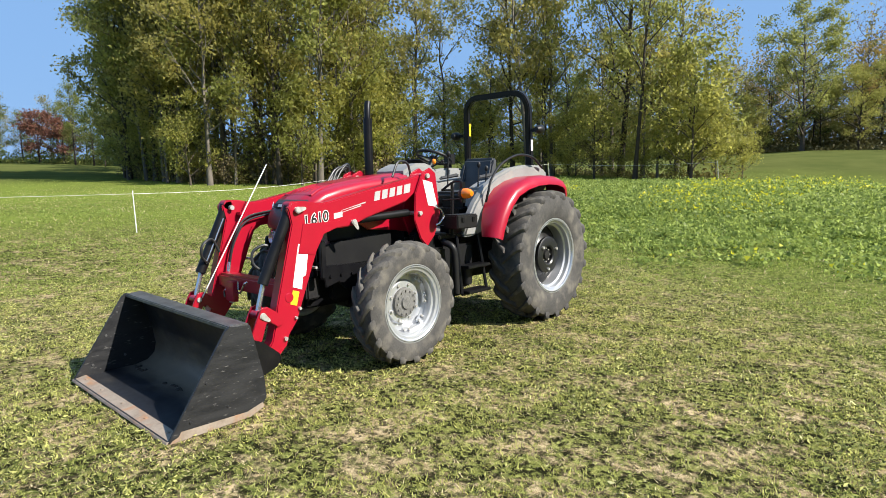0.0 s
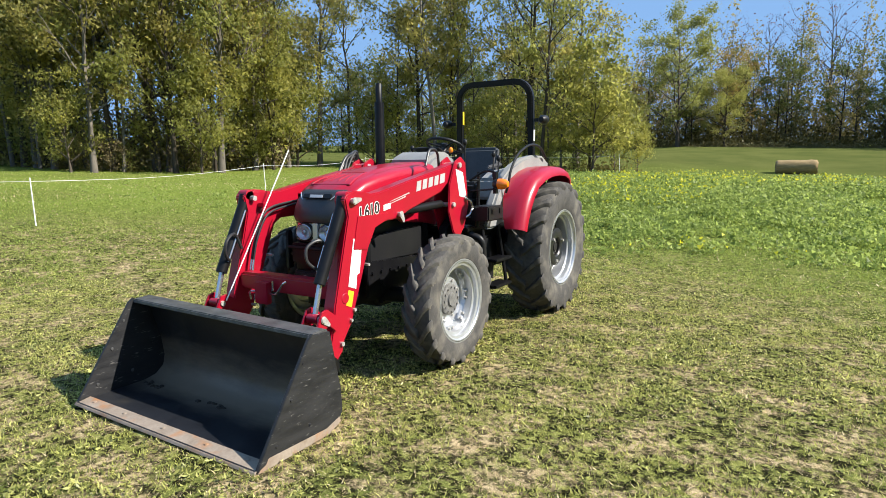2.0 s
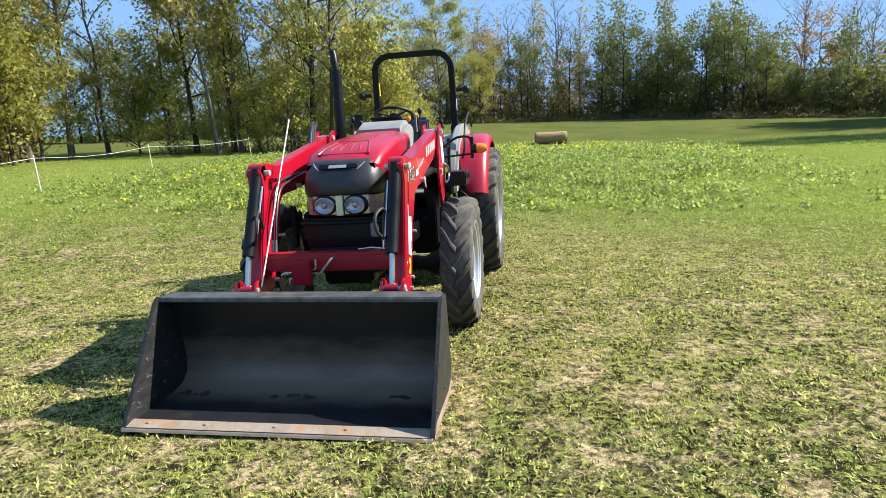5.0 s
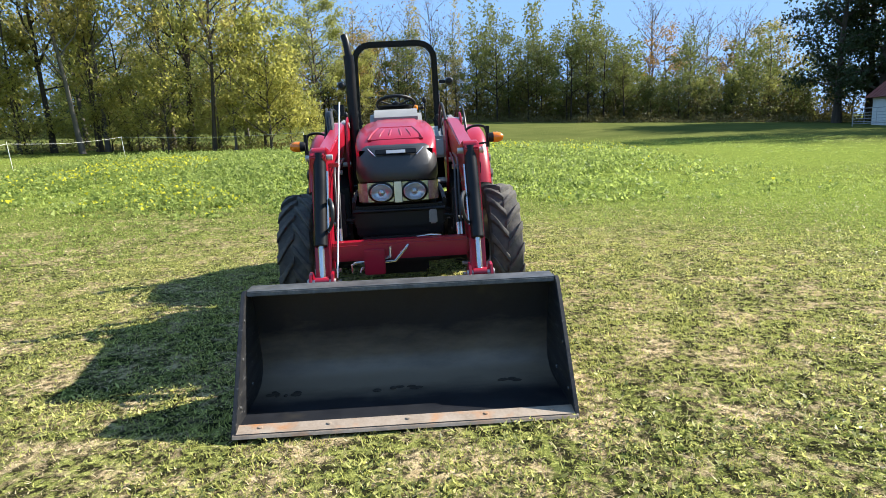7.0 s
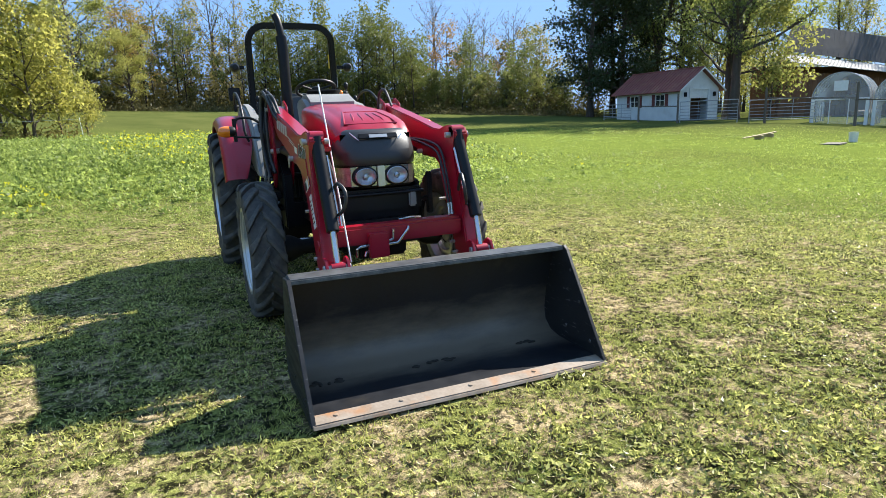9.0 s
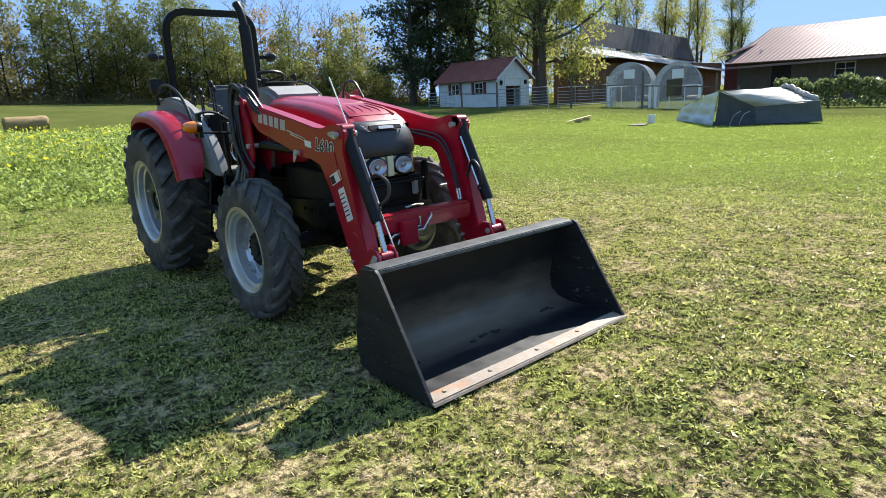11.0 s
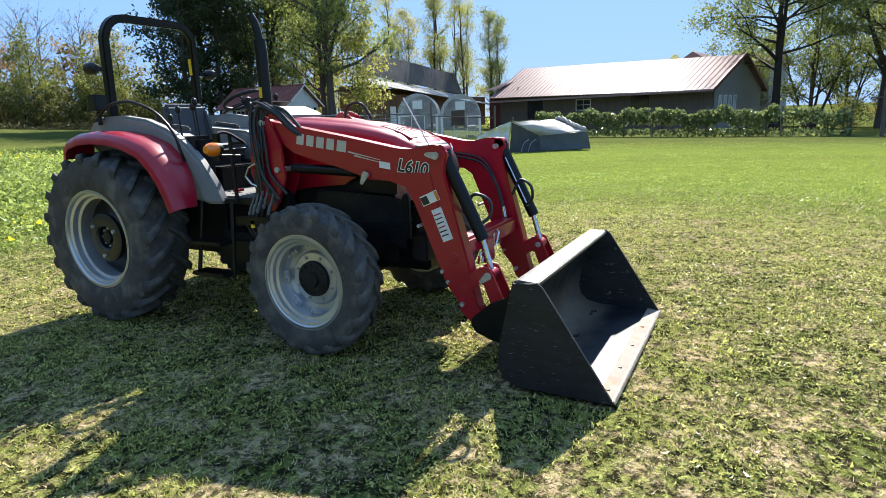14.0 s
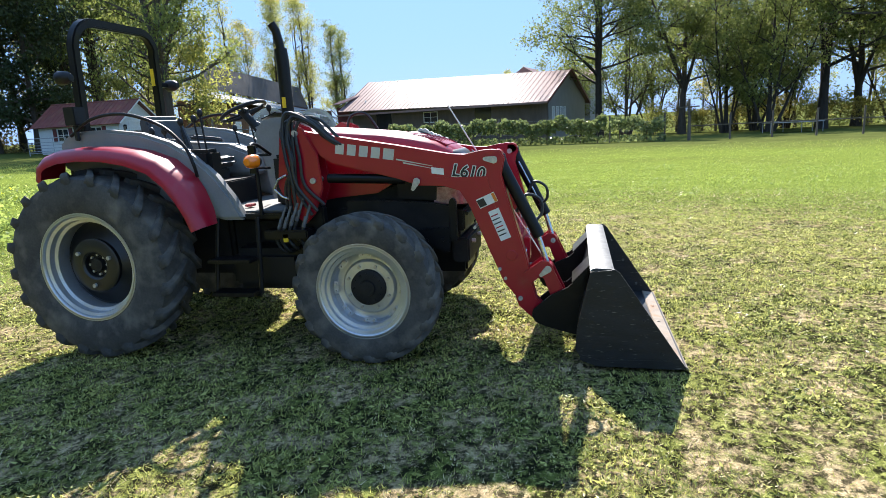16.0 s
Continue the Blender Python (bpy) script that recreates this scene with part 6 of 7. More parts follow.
# loader towers
both("tower", Shape().prism([(0.61, 1.745), (0.69, 1.69), (0.745, 1.28), (0.66, 1.08), (0.55, 0.975), (0.46, 1.06), (0.38, 1.25), (0.40, 1.50), (0.50, 1.70)], 0.585, 0.605).prism([(0.61, 1.745), (0.69, 1.69), (0.745, 1.28), (0.66, 1.08), (0.55, 0.975), (0.46, 1.06), (0.38, 1.25), (0.40, 1.50), (0.50, 1.70)], 0.440, 0.460).prism([(0.66, 1.60), (0.72, 1.28), (0.64, 1.10), (0.62, 1.12), (0.69, 1.28), (0.63, 1.58)], 0.46, 0.585), RED, label="red loader mounting tower", bevel=0.008)
both("tower_leg", Shape().prism([(0.72, 1.30), (0.72, 0.62), (0.42, 0.62), (0.42, 1.10)], 0.465, 0.55).box(0.36, 0.48, 0.44, 0.70, 0.62, 0.86), BLACK, label="black loader tower leg", bevel=0.012)
part("tower_notice", Shape().prism([(0.50, 1.63), (0.63, 1.60), (0.70, 1.36), (0.57, 1.38)], 0.6055, 0.608), DECAL, tractor, "white notice sticker on tower")
both("tower_pin", Shape().tube([(0.43, 0.56, 1.665), (0.625, 0.56, 1.665)], 0.024, 12), PIN)
both("tower_pin", Shape().tube([(0.43, 0.45, 1.31), (0.625, 0.45, 1.31)], 0.022, 12), PIN)
for _s in (1, -1):
    part("park_handle", Shape().tube([(_s * 0.62, 0.66, 1.36), (_s * 0.64, 0.72, 1.33), (_s * 0.64, 0.76, 1.26), (_s * 0.64, 0.70, 1.20), (_s * 0.62, 0.66, 1.18)], 0.010), STEEL, tractor)

# loader arms
_arm = [(0.60, 1.695), (0.36, 1.645), (-0.20, 1.542), (-0.60, 1.462), (-0.70, 1.455), (-0.82, 1.478), (-0.89, 1.482), (-0.955, 1.470), (-0.992, 1.425), (-0.965, 1.30), (-1.13, 0.68), (-1.155, 0.53), (-1.19, 0.40), (-1.255, 0.315), (-1.27, 0.255), (-1.225, 0.222), (-1.16, 0.245),
        (-1.06, 0.34), (-1.035, 0.42), (-0.955, 0.52), (-0.91, 0.63), (-0.78, 0.95), (-0.685, 1.185), (-0.61, 1.232), (-0.35, 1.245), (-0.20, 1.30), (0.30, 1.43), (0.50, 1.56), (0.62, 1.62)]
both("loader_arm", Shape().prism(_arm, 0.470, 0.578), RED, label="red bent loader arm", bevel=0.009)
both("arm_gusset", Shape().prism([(-0.66, 1.20), (-0.50, 1.25), (-0.48, 1.30), (-0.86, 1.30), (-0.92, 1.06), (-0.76, 1.04)], 0.574, 0.584), RED, bevel=0.003)
both("link", Shape().prism([(-1.11, 0.60), (-1.23, 0.685), (-1.285, 0.675), (-1.315, 0.62), (-1.405, 0.42), (-1.39, 0.36), (-1.335, 0.345), (-1.305, 0.39), (-1.245, 0.555), (-1.215, 0.565), (-1.15, 0.51), (-1.09, 0.53)], 0.580, 0.600).prism([(-1.11, 0.60), (-1.23, 0.685), (-1.285, 0.675), (-1.315, 0.62), (-1.405, 0.42), (-1.39, 0.36), (-1.335, 0.345), (-1.305, 0.39), (-1.245, 0.555), (-1.215, 0.565), (-1.15, 0.51), (-1.09, 0.53)], 0.440, 0.460), RED, label="red bucket linkage", bevel=0.004)
for _y, _z, _r in ((-0.915, 1.412, 0.026), (-0.35, 1.278, 0.024), (-1.275, 0.620, 0.026), (-1.352, 0.392, 0.022), (-1.218, 0.27, 0.022), (-1.075, 0.40, 0.020), (-0.93, 0.62, 0.016), (-0.97, 0.55, 0.014), (-0.76, 0.93, 0.014)):
    _a, _b = both("pivot_pin", Shape().tube([(0.43, _y, _z), (0.612 if _r > 0.021 else 0.596, _y, _z)], _r * 0.8, 14), PIN)
    if _r > 0.021:
        _dy, _dz = math.cos(_z * 9), math.sin(_z * 9)
        _k = [(_y + 0.027 * math.cos(a), _z + 0.027 * math.sin(a)) for a in [math.atan2(_dz, _dy) + math.pi * (0.55 + 0.9 * i / 6) for i in range(7)]]
        _k += [(_y + 0.062 * _dy + 0.013 * math.cos(a), _z + 0.062 * _dz + 0.013 * math.sin(a)) for a in [math.atan2(_dz, _dy) + math.pi * (-0.45 + 0.9 * i / 4) for i in range(5)]]
        both("pin_keeper", Shape().prism(_k, 0.603, 0.608), PIN, label="zinc-plated pin keeper plate")
both("bucket_cylinder", Shape().tube([(0.515, -0.945, 1.44), (0.515, -0.965, 1.36), (0.515, -1.215, 0.845)], 0.043, 18), BLACK, label="black hydraulic tipping cylinder", bevel=0.004)
both("cylinder_rod", Shape().tube([(0.515, -1.205, 0.86), (0.515, -1.275, 0.620)], 0.020, 14), STEEL, label="bright chromed cylinder rod")
both("rod_eye", Shape().tube([(0.47, -1.275, 0.620), (0.56, -1.275, 0.620)], 0.036, 16), RED)
both("rod_eye", Shape().tube([(0.47, -0.935, 1.44), (0.56, -0.935, 1.44)], 0.040, 16), RED)
both("lift_cylinder", Shape().tube([(0.53, 0.36, 1.318), (0.53, -0.24, 1.292)], 0.036, 18), BLACK, label="black hydraulic lift cylinder", bevel=0.004)
both("lift_rod", Shape().tube([(0.53, -0.23, 1.292), (0.53, -0.35, 1.280)], 0.018, 12), STEEL)
part("cross_tube", Shape().box(-0.475, 0.475, -1.075, -0.945, 0.705, 0.835), RED, tractor, "red loader cross tube", bevel=0.02)
part("valve_cover", Shape().box(-0.250, -0.110, -1.125, -1.078, 0.615, 0.785), RED, tractor, "small red cover plate", bevel=0.006)
for _p in ([(-0.25, -1.09, 0.70), (-0.31, -1.10, 0.70), (-0.335, -1.10, 0.685), (-0.335, -1.09, 0.63)], [(-0.25, -1.09, 0.66), (-0.27, -1.10, 0.66), (-0.28, -1.10, 0.63)], [(-0.11, -1.09, 0.695), (-0.04, -1.10, 0.70), (0.04, -1.10, 0.79), (0.05, -1.08, 0.80)], [(-0.11, -1.09, 0.72), (-0.075, -1.10, 0.73), (-0.07, -1.10, 0.80)]):
    part("steel_line", Shape().tube(_p, 0.009, 8), STEEL, tractor)
# hoses inside the arms and over the knee
for _s in (1, -1):
    for _i in range(2):
        _d = 0.024 * _i
        part("arm_hose", Shape().tube(bend([(_s * (0.455 - _d), -0.20, 1.38), (_s * (0.450 - _d), -0.55, 1.36 - _d), (_s * (0.44 - _d), -0.80, 1.30 - _d), (_s * (0.43 - _d), -0.93, 1.10), (_s * (0.43 - _d), -0.99, 0.90)]), 0.009, 8), HOSE, tractor)
        part("hose_fitting", Shape().tube([(_s * (0.43 - _d), -0.985, 0.925), (_s * (0.43 - _d), -1.0, 0.84)], 0.011, 8), STEEL, tractor)
    part("cylinder_hose", Shape().tube(bend([(_s * 0.47, -1.16, 0.93), (_s * 0.43, -1.23, 1.0), (_s * 0.42, -1.22, 1.10), (_s * 0.45, -1.12, 1.14), (_s * 0.46, -1.05, 1.02)]), 0.012, 8), HOSE, tractor)
    part("cylinder_line", Shape().tube([(_s * 0.465, -0.99, 1.32), (_s * 0.465, -1.18, 0.93)], 0.008, 6), STEEL, tractor)
part("level_rod", Shape().tube([(-0.42, -1.255, 0.64), (-0.405, -0.90, 1.24), (-0.39, -0.57, 1.80)], 0.0052, 8), WHITE, tractor, "white bucket level indicator rod")
part("rod_guide", Shape().box(-0.47, -0.40, -0.86, -0.80, 1.34, 1.37), RED, tractor, bevel=0.004)

# hose bundle on the tower of the exhaust side, and couplers
_rh = random.Random(12)
for _i in range(7):
    _x, _o = -0.612 - 0.020 * (_i % 3), 0.035 * (_i // 3)
    _j = lambda v, k=0.02: v + _rh.uniform(-k, k)
    part("valve_hose", Shape().tube(bend([(_x, _j(0.68 - 0.05 * _i), _j(1.10, 0.05)), (_x - 0.01, _j(0.66 - 0.02 * _i, 0.03), 1.28), (_x - 0.015, _j(0.60 - _o, 0.03), 1.48), (_x, _j(0.64 - _o, 0.03), _j(1.68)), (_x + 0.02, _j(0.57 - _o, 0.03), _j(1.79, 0.03)), (_x + 0.04, _j(0.44 - _o, 0.03), _j(1.74, 0.03)), (_x + 0.06, _j(0.34 - _o, 0.03), 1.62), (_x + 0.09, 0.22 - _o, 1.55)]), 0.0125, 8), HOSE, tractor)
_rc = random.Random(4)
for _i in range(5):
    _y0, _z0 = 0.76 - 0.055 * _i + _rc.uniform(-0.01, 0.01), 1.17 + _rc.uniform(-0.05, 0.03)
    _x0 = -0.635 - 0.014 * (_i % 3)
    part("quick_coupler", Shape().tube([(_x0, _y0 - 0.07, _z0), (_x0 - 0.006, _y0 - 0.035, _z0 - 0.09), (_x0 - 0.006, _y0 - 0.03, _z0 - 0.095), (_x0 - 0.01, _y0, _z0 - 0.17)], [0.010, 0.010, 0.015, 0.015], 10), HUBGREY, tractor, "dull steel hydraulic quick coupler")
    part("coupler_hose", Shape().tube(bend([(_x0 - 0.01, _y0, _z0 - 0.17), (_x0 - 0.01, _y0 + 0.03, _z0 - 0.27), (_x0 + 0.03, _y0 - 0.02, _z0 - 0.36), (-0.50, 0.66, 0.80)], 5), 0.013, 8), HOSE, tractor)
part("coupler_block", Shape().box(-0.70, -0.56, 0.50, 0.86, 0.88, 0.95), BLACK, tractor, bevel=0.01)
part("coupler_tag", Shape().box(-0.70, -0.695, 0.66, 0.70, 0.86, 0.92), YELLOW, tractor)
part("hose_arch_small", Shape().tube(bend([(0.40, 0.55, 1.60), (0.41, 0.50, 1.78), (0.42, 0.36, 1.80), (0.44, 0.26, 1.66)]), 0.012, 8), HOSE, tractor)

# bucket
_bo = [(-2.17, 0.004), (-1.66, 0.012), (-1.56, 0.035), (-1.495, 0.09), (-1.475, 0.17), (-1.495, 0.33), (-1.585, 0.645)]
_bi = [(y - 0.002 * i - 0.010, z + 0.014 - 0.001 * i) for i, (y, z) in enumerate(_bo)]
_bi[0] = (-2.17, 0.018)
bucket = part("bucket", Shape().prism(_bo + _bi[::-1], -0.905, 0.905), BUCKETIN, tractor, "black worn loader bucket with rust and dirt", smooth=50, at=pose(0, 0, 0.014, 0, 0.7, 0))
both("bucket_side", Shape().prism([(-2.165, 0.004), (-1.62, 0.014), (-1.50, 0.055), (-1.465, 0.12), (-1.475, 0.26), (-1.565, 0.655), (-1.715, 0.667), (-1.74, 0.640)], 0.898, 0.916), BUCKETM, bucket, "scratched black bucket end plate", bevel=0.003)
both("bucket_side_edge", Shape().prism([(-2.17, 0.006), (-1.750, 0.648), (-1.715, 0.674), (-1.695, 0.667), (-2.10, 0.03)], 0.895, 0.919), BUCKETM, bucket, "bare worn edge of end plate", bevel=0.003)
_ws = Shape().prism([(-2.16, 0.0), (-1.60, 0.006), (-1.49, 0.05), (-1.50, 0.085), (-1.62, 0.050), (-2.10, 0.060)], 0.915, 0.9185)
part("bucket_wear_strip", _ws, EDGEM, bucket, "rusty worn strip")
part("bucket_wear_strip", mirrored(_ws), BUCKETM, bucket, "black wear strip")
part("cutting_edge", Shape().prism([(-2.185, 0.0), (-2.175, 0.016), (-2.075, 0.030), (-2.07, 0.019)], -0.912, 0.912), EDGEM, bucket, "bare worn steel cutting edge", bevel=0.002)
part("bucket_lip", Shape().prism([(-1.72, 0.640), (-1.715, 0.668), (-1.59, 0.676), (-1.560, 0.660), (-1.575, 0.620), (-1.59, 0.640)], -0.899, 0.899), LIPM, bucket, "worn grey steel top lip", bevel=0.006)
MUD = mat("dried_mud", (0.035, 0.026, 0.018), (0.018, 0.014, 0.010), rough=0.95, scale=30, bump=0.5, bump_scale=60)
_rm = random.Random(21)
for _mx, _n, _w in ((-0.72, 9, 0.10), (-0.05, 7, 0.14), (0.62, 4, 0.05)):
    _c = Shape()
    for _k in range(_n):
        _c.ball((_mx + _rm.uniform(-_w, _w), -1.70 + _rm.uniform(-0.03, 0.03), 0.026), _rm.uniform(0.012, 0.035), _rm.uniform(0.008, 0.02), _rm.uniform(0.006, 0.014), 8, 5)
    tagged(part("caked_mud", _c, MUD, bucket, "dark crumbs of caked mud"), kind="stuff")
for _x in (-0.78, -0.42, 0.0, 0.42, 0.78):
    part("edge_bolt", Shape().lathe([(0.0, 0.014), (0.006, 0.012), (0.008, 0.0)], 12, pose(_x, -2.11, 0.024, 0, -90, 0)), EDGEM, bucket)
for _s in (1, -1):
    for _y, _z in ((-2.02, 0.10), (-1.90, 0.33), (-1.80, 0.52), (-1.76, 0.13)):
        part("side_bolt", Shape().lathe([(0.0, 0.010), (0.005, 0.008), (0.006, 0.0)], 10, pose(_s * 0.916, _y, _z, 0, 0, 0 if _s > 0 else 180)), BUCKETM, bucket)
        part("side_bolt", Shape().lathe([(0.0, 0.012), (0.006, 0.009), (0.007, 0.0)], 10, pose(_s * 0.898, _y, _z, 0, 0, 180 if _s > 0 else 0)), LIPM, bucket)
for _x in (0.405, 0.612):
    both("bucket_bracket", Shape().prism([(-1.56, 0.60), (-1.41, 0.47), (-1.30, 0.42), (-1.165, 0.305), (-1.155, 0.255), (-1.19, 0.205), (-1.30, 0.165), (-1.475, 0.12)], _x, _x + 0.018), BLACK, bucket, "black bucket hinge bracket", bevel=0.004)
both("bucket_brace", Shape().prism([(-1.575, 0.66), (-1.44, 0.52), (-1.50, 0.48)], 0.36, 0.68), BLACK, bucket, bevel=0.004)

# cab-less driving place
MATM = mat("floor_rubber", (0.10, 0.10, 0.098), (0.16, 0.15, 0.135), rough=0.8, scale=7, bump=0.3, bump_scale=90)
part("platform", Shape().box(-0.62, 0.62, 0.70, 1.55, 1.03, 1.075).box(-0.30, 0.30, 1.40, 2.45, 1.03, 1.30), BLACK, tractor, "black driver platform", bevel=0.01)
part("floor_mat", Shape().box(-0.58, 0.58, 0.74, 1.42, 1.077, 1.090), MATM, tractor, "grey rubber floor mat", bevel=0.004)
part("red_pedal", Shape().box(-0.42, -0.34, 1.10, 1.16, 1.10, 1.12), RED, tractor, bevel=0.004)
_cowl = [(0.60, 1.10), (0.60, 1.700), (0.68, 1.750), (0.82, 1.800), (0.96, 1.800), (1.08, 1.765), (1.13, 1.70), (1.06, 1.50), (1.00, 1.10)]
part("dash_cowl", Shape().prism(_cowl, -0.245, 0.245), GREY, tractor, "light grey dashboard cowl", bevel=0.05)
part("cowl_base", Shape().box(-0.28, 0.28, 0.60, 0.95, 1.08, 1.5), PLASTIC, tractor, bevel=0.03)
part("instrument_panel", Shape().prism([(0.93, 1.848), (1.07, 1.798), (1.066, 1.790), (0.926, 1.840)], -0.16, 0.16), PLASTIC, tractor)
wheel = part("steering_wheel", Shape().lathe([(0.016 * math.sin(a * math.pi / 5), 0.195 + 0.016 * math.cos(a * math.pi / 5)) for a in range(10)], 40, pose(0, 1.315, 1.875, 0, -68, 90), closed=True), PLASTIC, tractor, "black steering wheel")
_wm = pose(0, 1.315, 1.875, 0, -68, 90)
for _a in (0.5, 2.6, 4.7):
    part("spoke", Shape().tube([_wm @ Vector((-0.02, 0, 0)), _wm @ Vector((0, 0.19 * math.cos(_a), 0.19 * math.sin(_a)))], 0.010, 8), PLASTIC, wheel)
part("wheel_hub", Shape().lathe([(-0.04, 0.035), (0.0, 0.05), (0.012, 0.04), (0.015, 0.0)], 20, _wm), PLASTIC, wheel)
part("steering_column", Shape().tube([_wm @ Vector((-0.03, 0, 0)), (0, 1.10, 1.60)], 0.035, 12), PLASTIC, tractor)
part("hazard_lamp", Shape().ball((0.20, 1.10, 1.82), 0.025, 0.025, 0.03), AMBER, tractor, "small orange warning lamp")
part("column_lever", Shape().tube([(0.08, 1.18, 1.76), (0.26, 1.16, 1.82)], 0.008, 8).ball((0.27, 1.16, 1.823), 0.018, 0.018, 0.018, 10, 6), PLASTIC, tractor)
seat = part("seat", Shape().prism([(1.58, 1.40), (1.56, 1.47), (1.62, 1.50), (1.95, 1.47), (2.06, 1.50), (2.06, 1.38)], -0.24, 0.24), SEAT, tractor, "dark grey vinyl driver seat", bevel=0.03)
part("seat_back", Shape().prism([(2.00, 1.44), (2.06, 1.62), (2.10, 1.86), (2.16, 1.885), (2.20, 1.85), (2.18, 1.62), (2.12, 1.44)], -0.225, 0.225), SEAT, seat, bevel=0.03)
both("back_bolster", Shape().prism([(1.97, 1.50), (2.03, 1.66), (2.08, 1.82), (2.13, 1.82), (2.10, 1.50)], 0.17, 0.235), SEAT, seat, bevel=0.02)
both("armrest", Shape().prism([(1.72, 1.62), (1.74, 1.66), (2.05, 1.70), (2.08, 1.66)], 0.27, 0.32), SEAT, seat, bevel=0.015)
part("seat_base", Shape().box(-0.18, 0.18, 1.62, 2.05, 1.25, 1.40), PLASTIC, seat, bevel=0.02)
# fenders with grey inner mouldings
_fo = [(1.19, 1.03), (1.23, 1.14), (1.305, 1.28), (1.40, 1.405), (1.54, 1.525), (1.74, 1.60), (1.95, 1.640), (2.18, 1.652), (2.38, 1.640), (2.52, 1.600), (2.60, 1.53), (2.63, 1.42)]
_lip = [(y + 0.05 if i < 5 else (y if i < 9 else y - 0.045), z - 0.065) for i, (y, z) in enumerate(_fo)]
_lip[0] = (1.075, 0.99)
_lip[-1] = (2.585, 1.42)
_rings = []
for _i, (_y, _z) in enumerate(_fo):
    _a, _b = _fo[max(_i - 1, 0)], _fo[min(_i + 1, len(_fo) - 1)]
    _l = math.hypot(_b[0] - _a[0], _b[1] - _a[1])
    _ny, _nz = -(_b[1] - _a[1]) / _l, (_b[0] - _a[0]) / _l
    _in = (0.77, 0.73, 0.69)[_i] if _i < 3 else 0.66
    _rings.append([(_x, _y + _ny * _o, _z + _nz * _o) for _x, _o in ((_in, -0.004), (0.84, 0.0), (0.905, -0.008), (0.945, -0.030), (0.966, -0.062), (0.972, -0.105), (0.960, -0.105), (0.954, -0.068), (0.935, -0.044), (0.90, -0.027), (0.84, -0.020), (_in, -0.024))])
both("fender", Shape().loft(_rings), RED, label="rounded red rear mudguard", smooth=50)
_gi = [(1.03, 1.03), (1.11, 1.20), (1.24, 1.38), (1.40, 1.53), (1.60, 1.65), (1.85, 1.735), (2.15, 1.775), (2.45, 1.77), (2.60, 1.70), (2.62, 1.50), (2.3, 1.35), (1.6, 1.12), (1.2, 1.03)]
both("fender_console", Shape().prism(_gi, 0.56, 0.665), GREY, label="grey moulded inner mudguard console", bevel=0.025)
both("side_console", Shape().prism([(1.45, 1.30), (1.50, 1.52), (1.70, 1.60), (2.40, 1.66), (2.45, 1.30)], 0.30, 0.57), GREY, label="grey side console", bevel=0.03)
for _s in (1, -1):
    part("grab_rail", Shape().tube(bend([(_s * 0.70, 2.44, 1.74), (_s * 0.72, 2.20, 1.86), (_s * 0.73, 1.90, 1.88), (_s * 0.73, 1.60, 1.78), (_s * 0.73, 1.42, 1.62), (_s * 0.73, 1.36, 1.48), (_s * 0.70, 1.36, 1.38)]), 0.013, 10), PLASTIC, tractor, "black curved grab rail")
    part("light_arm", Shape().tube(bend([(_s * 0.60, 0.78, 1.52), (_s * 0.72, 0.82, 1.60), (_s * 0.84, 0.80, 1.60), (_s * 0.87, 0.78, 1.54)], 5), 0.012, 8).tube([(_s * 0.60, 0.80, 1.42), (_s * 0.86, 0.79, 1.44)], 0.010, 8).box(_s * 0.875 - 0.015, _s * 0.875 + 0.015, 0.75, 0.80, 1.40, 1.60), BLACK, tractor)
    part("light_post", Shape().tube([(_s * 0.62, 0.90, 1.06), (_s * 0.63, 0.90, 1.60)], 0.016, 10).tube([(_s * 0.60, 0.78, 1.52), (_s * 0.63, 0.90, 1.52)], 0.012, 8), BLACK, tractor, bevel=0.0)
    ind = part("turn_signal", Shape().lathe([(-0.05, 0.0), (-0.05, 0.036), (-0.03, 0.046), (0.0, 0.046)], 20, pose(_s * 0.925, 0.74, 1.490, 0, 0, 0 if _s > 0 else 180)), PLASTIC, tractor, "orange turn signal lamp")
    part("lens", Shape().lathe([(0.0, 0.050), (0.04, 0.050), (0.072, 0.042), (0.094, 0.026), (0.102, 0.0)], 24, pose(_s * 0.925, 0.74, 1.490, 0, 0, 0 if _s > 0 else 180)), AMBER, ind)
    # steps
    st = part("step_frame", Shape().tube([(_s * 0.66, 0.92, 1.05), (_s * 0.72, 0.92, 0.46)], 0.018, 8).tube([(_s * 0.66, 1.26, 1.05), (_s * 0.74, 1.30, 0.46)], 0.018, 8).tube([(_s * 0.72, 0.92, 0.455), (_s * 0.74, 1.30, 0.455)], 0.016, 8), BLACK, tractor, "black access steps")
    for _z in (0.46, 0.72):
        part("tread", Shape().box(_s * 0.74 - 0.09, _s * 0.74 + 0.07, 0.93, 1.29, _z, _z + 0.03), BLACK, st, bevel=0.006)
    # roll bar lamp, lower lamp
    wl = part("work_light", Shape().lathe([(-0.07, 0.0), (-0.065, 0.03), (-0.03, 0.05), (0.04, 0.055), (0.05, 0.05)], 20, pose(_s * 0.655, 2.45, 2.19, 0, 0, 90)), PLASTIC, tractor, "black work light on roll bar")
    part("lens", Shape().lathe([(0.05, 0.048), (0.055, 0.0)], 20, pose(_s * 0.655, 2.45, 2.19, 0, 0, 90)), LENS, wl)
    part("light_bracket", Shape().box(_s * 0.59 - 0.06, _s * 0.59 + 0.04, 2.46, 2.49, 2.17, 2.21), BLACK, wl)
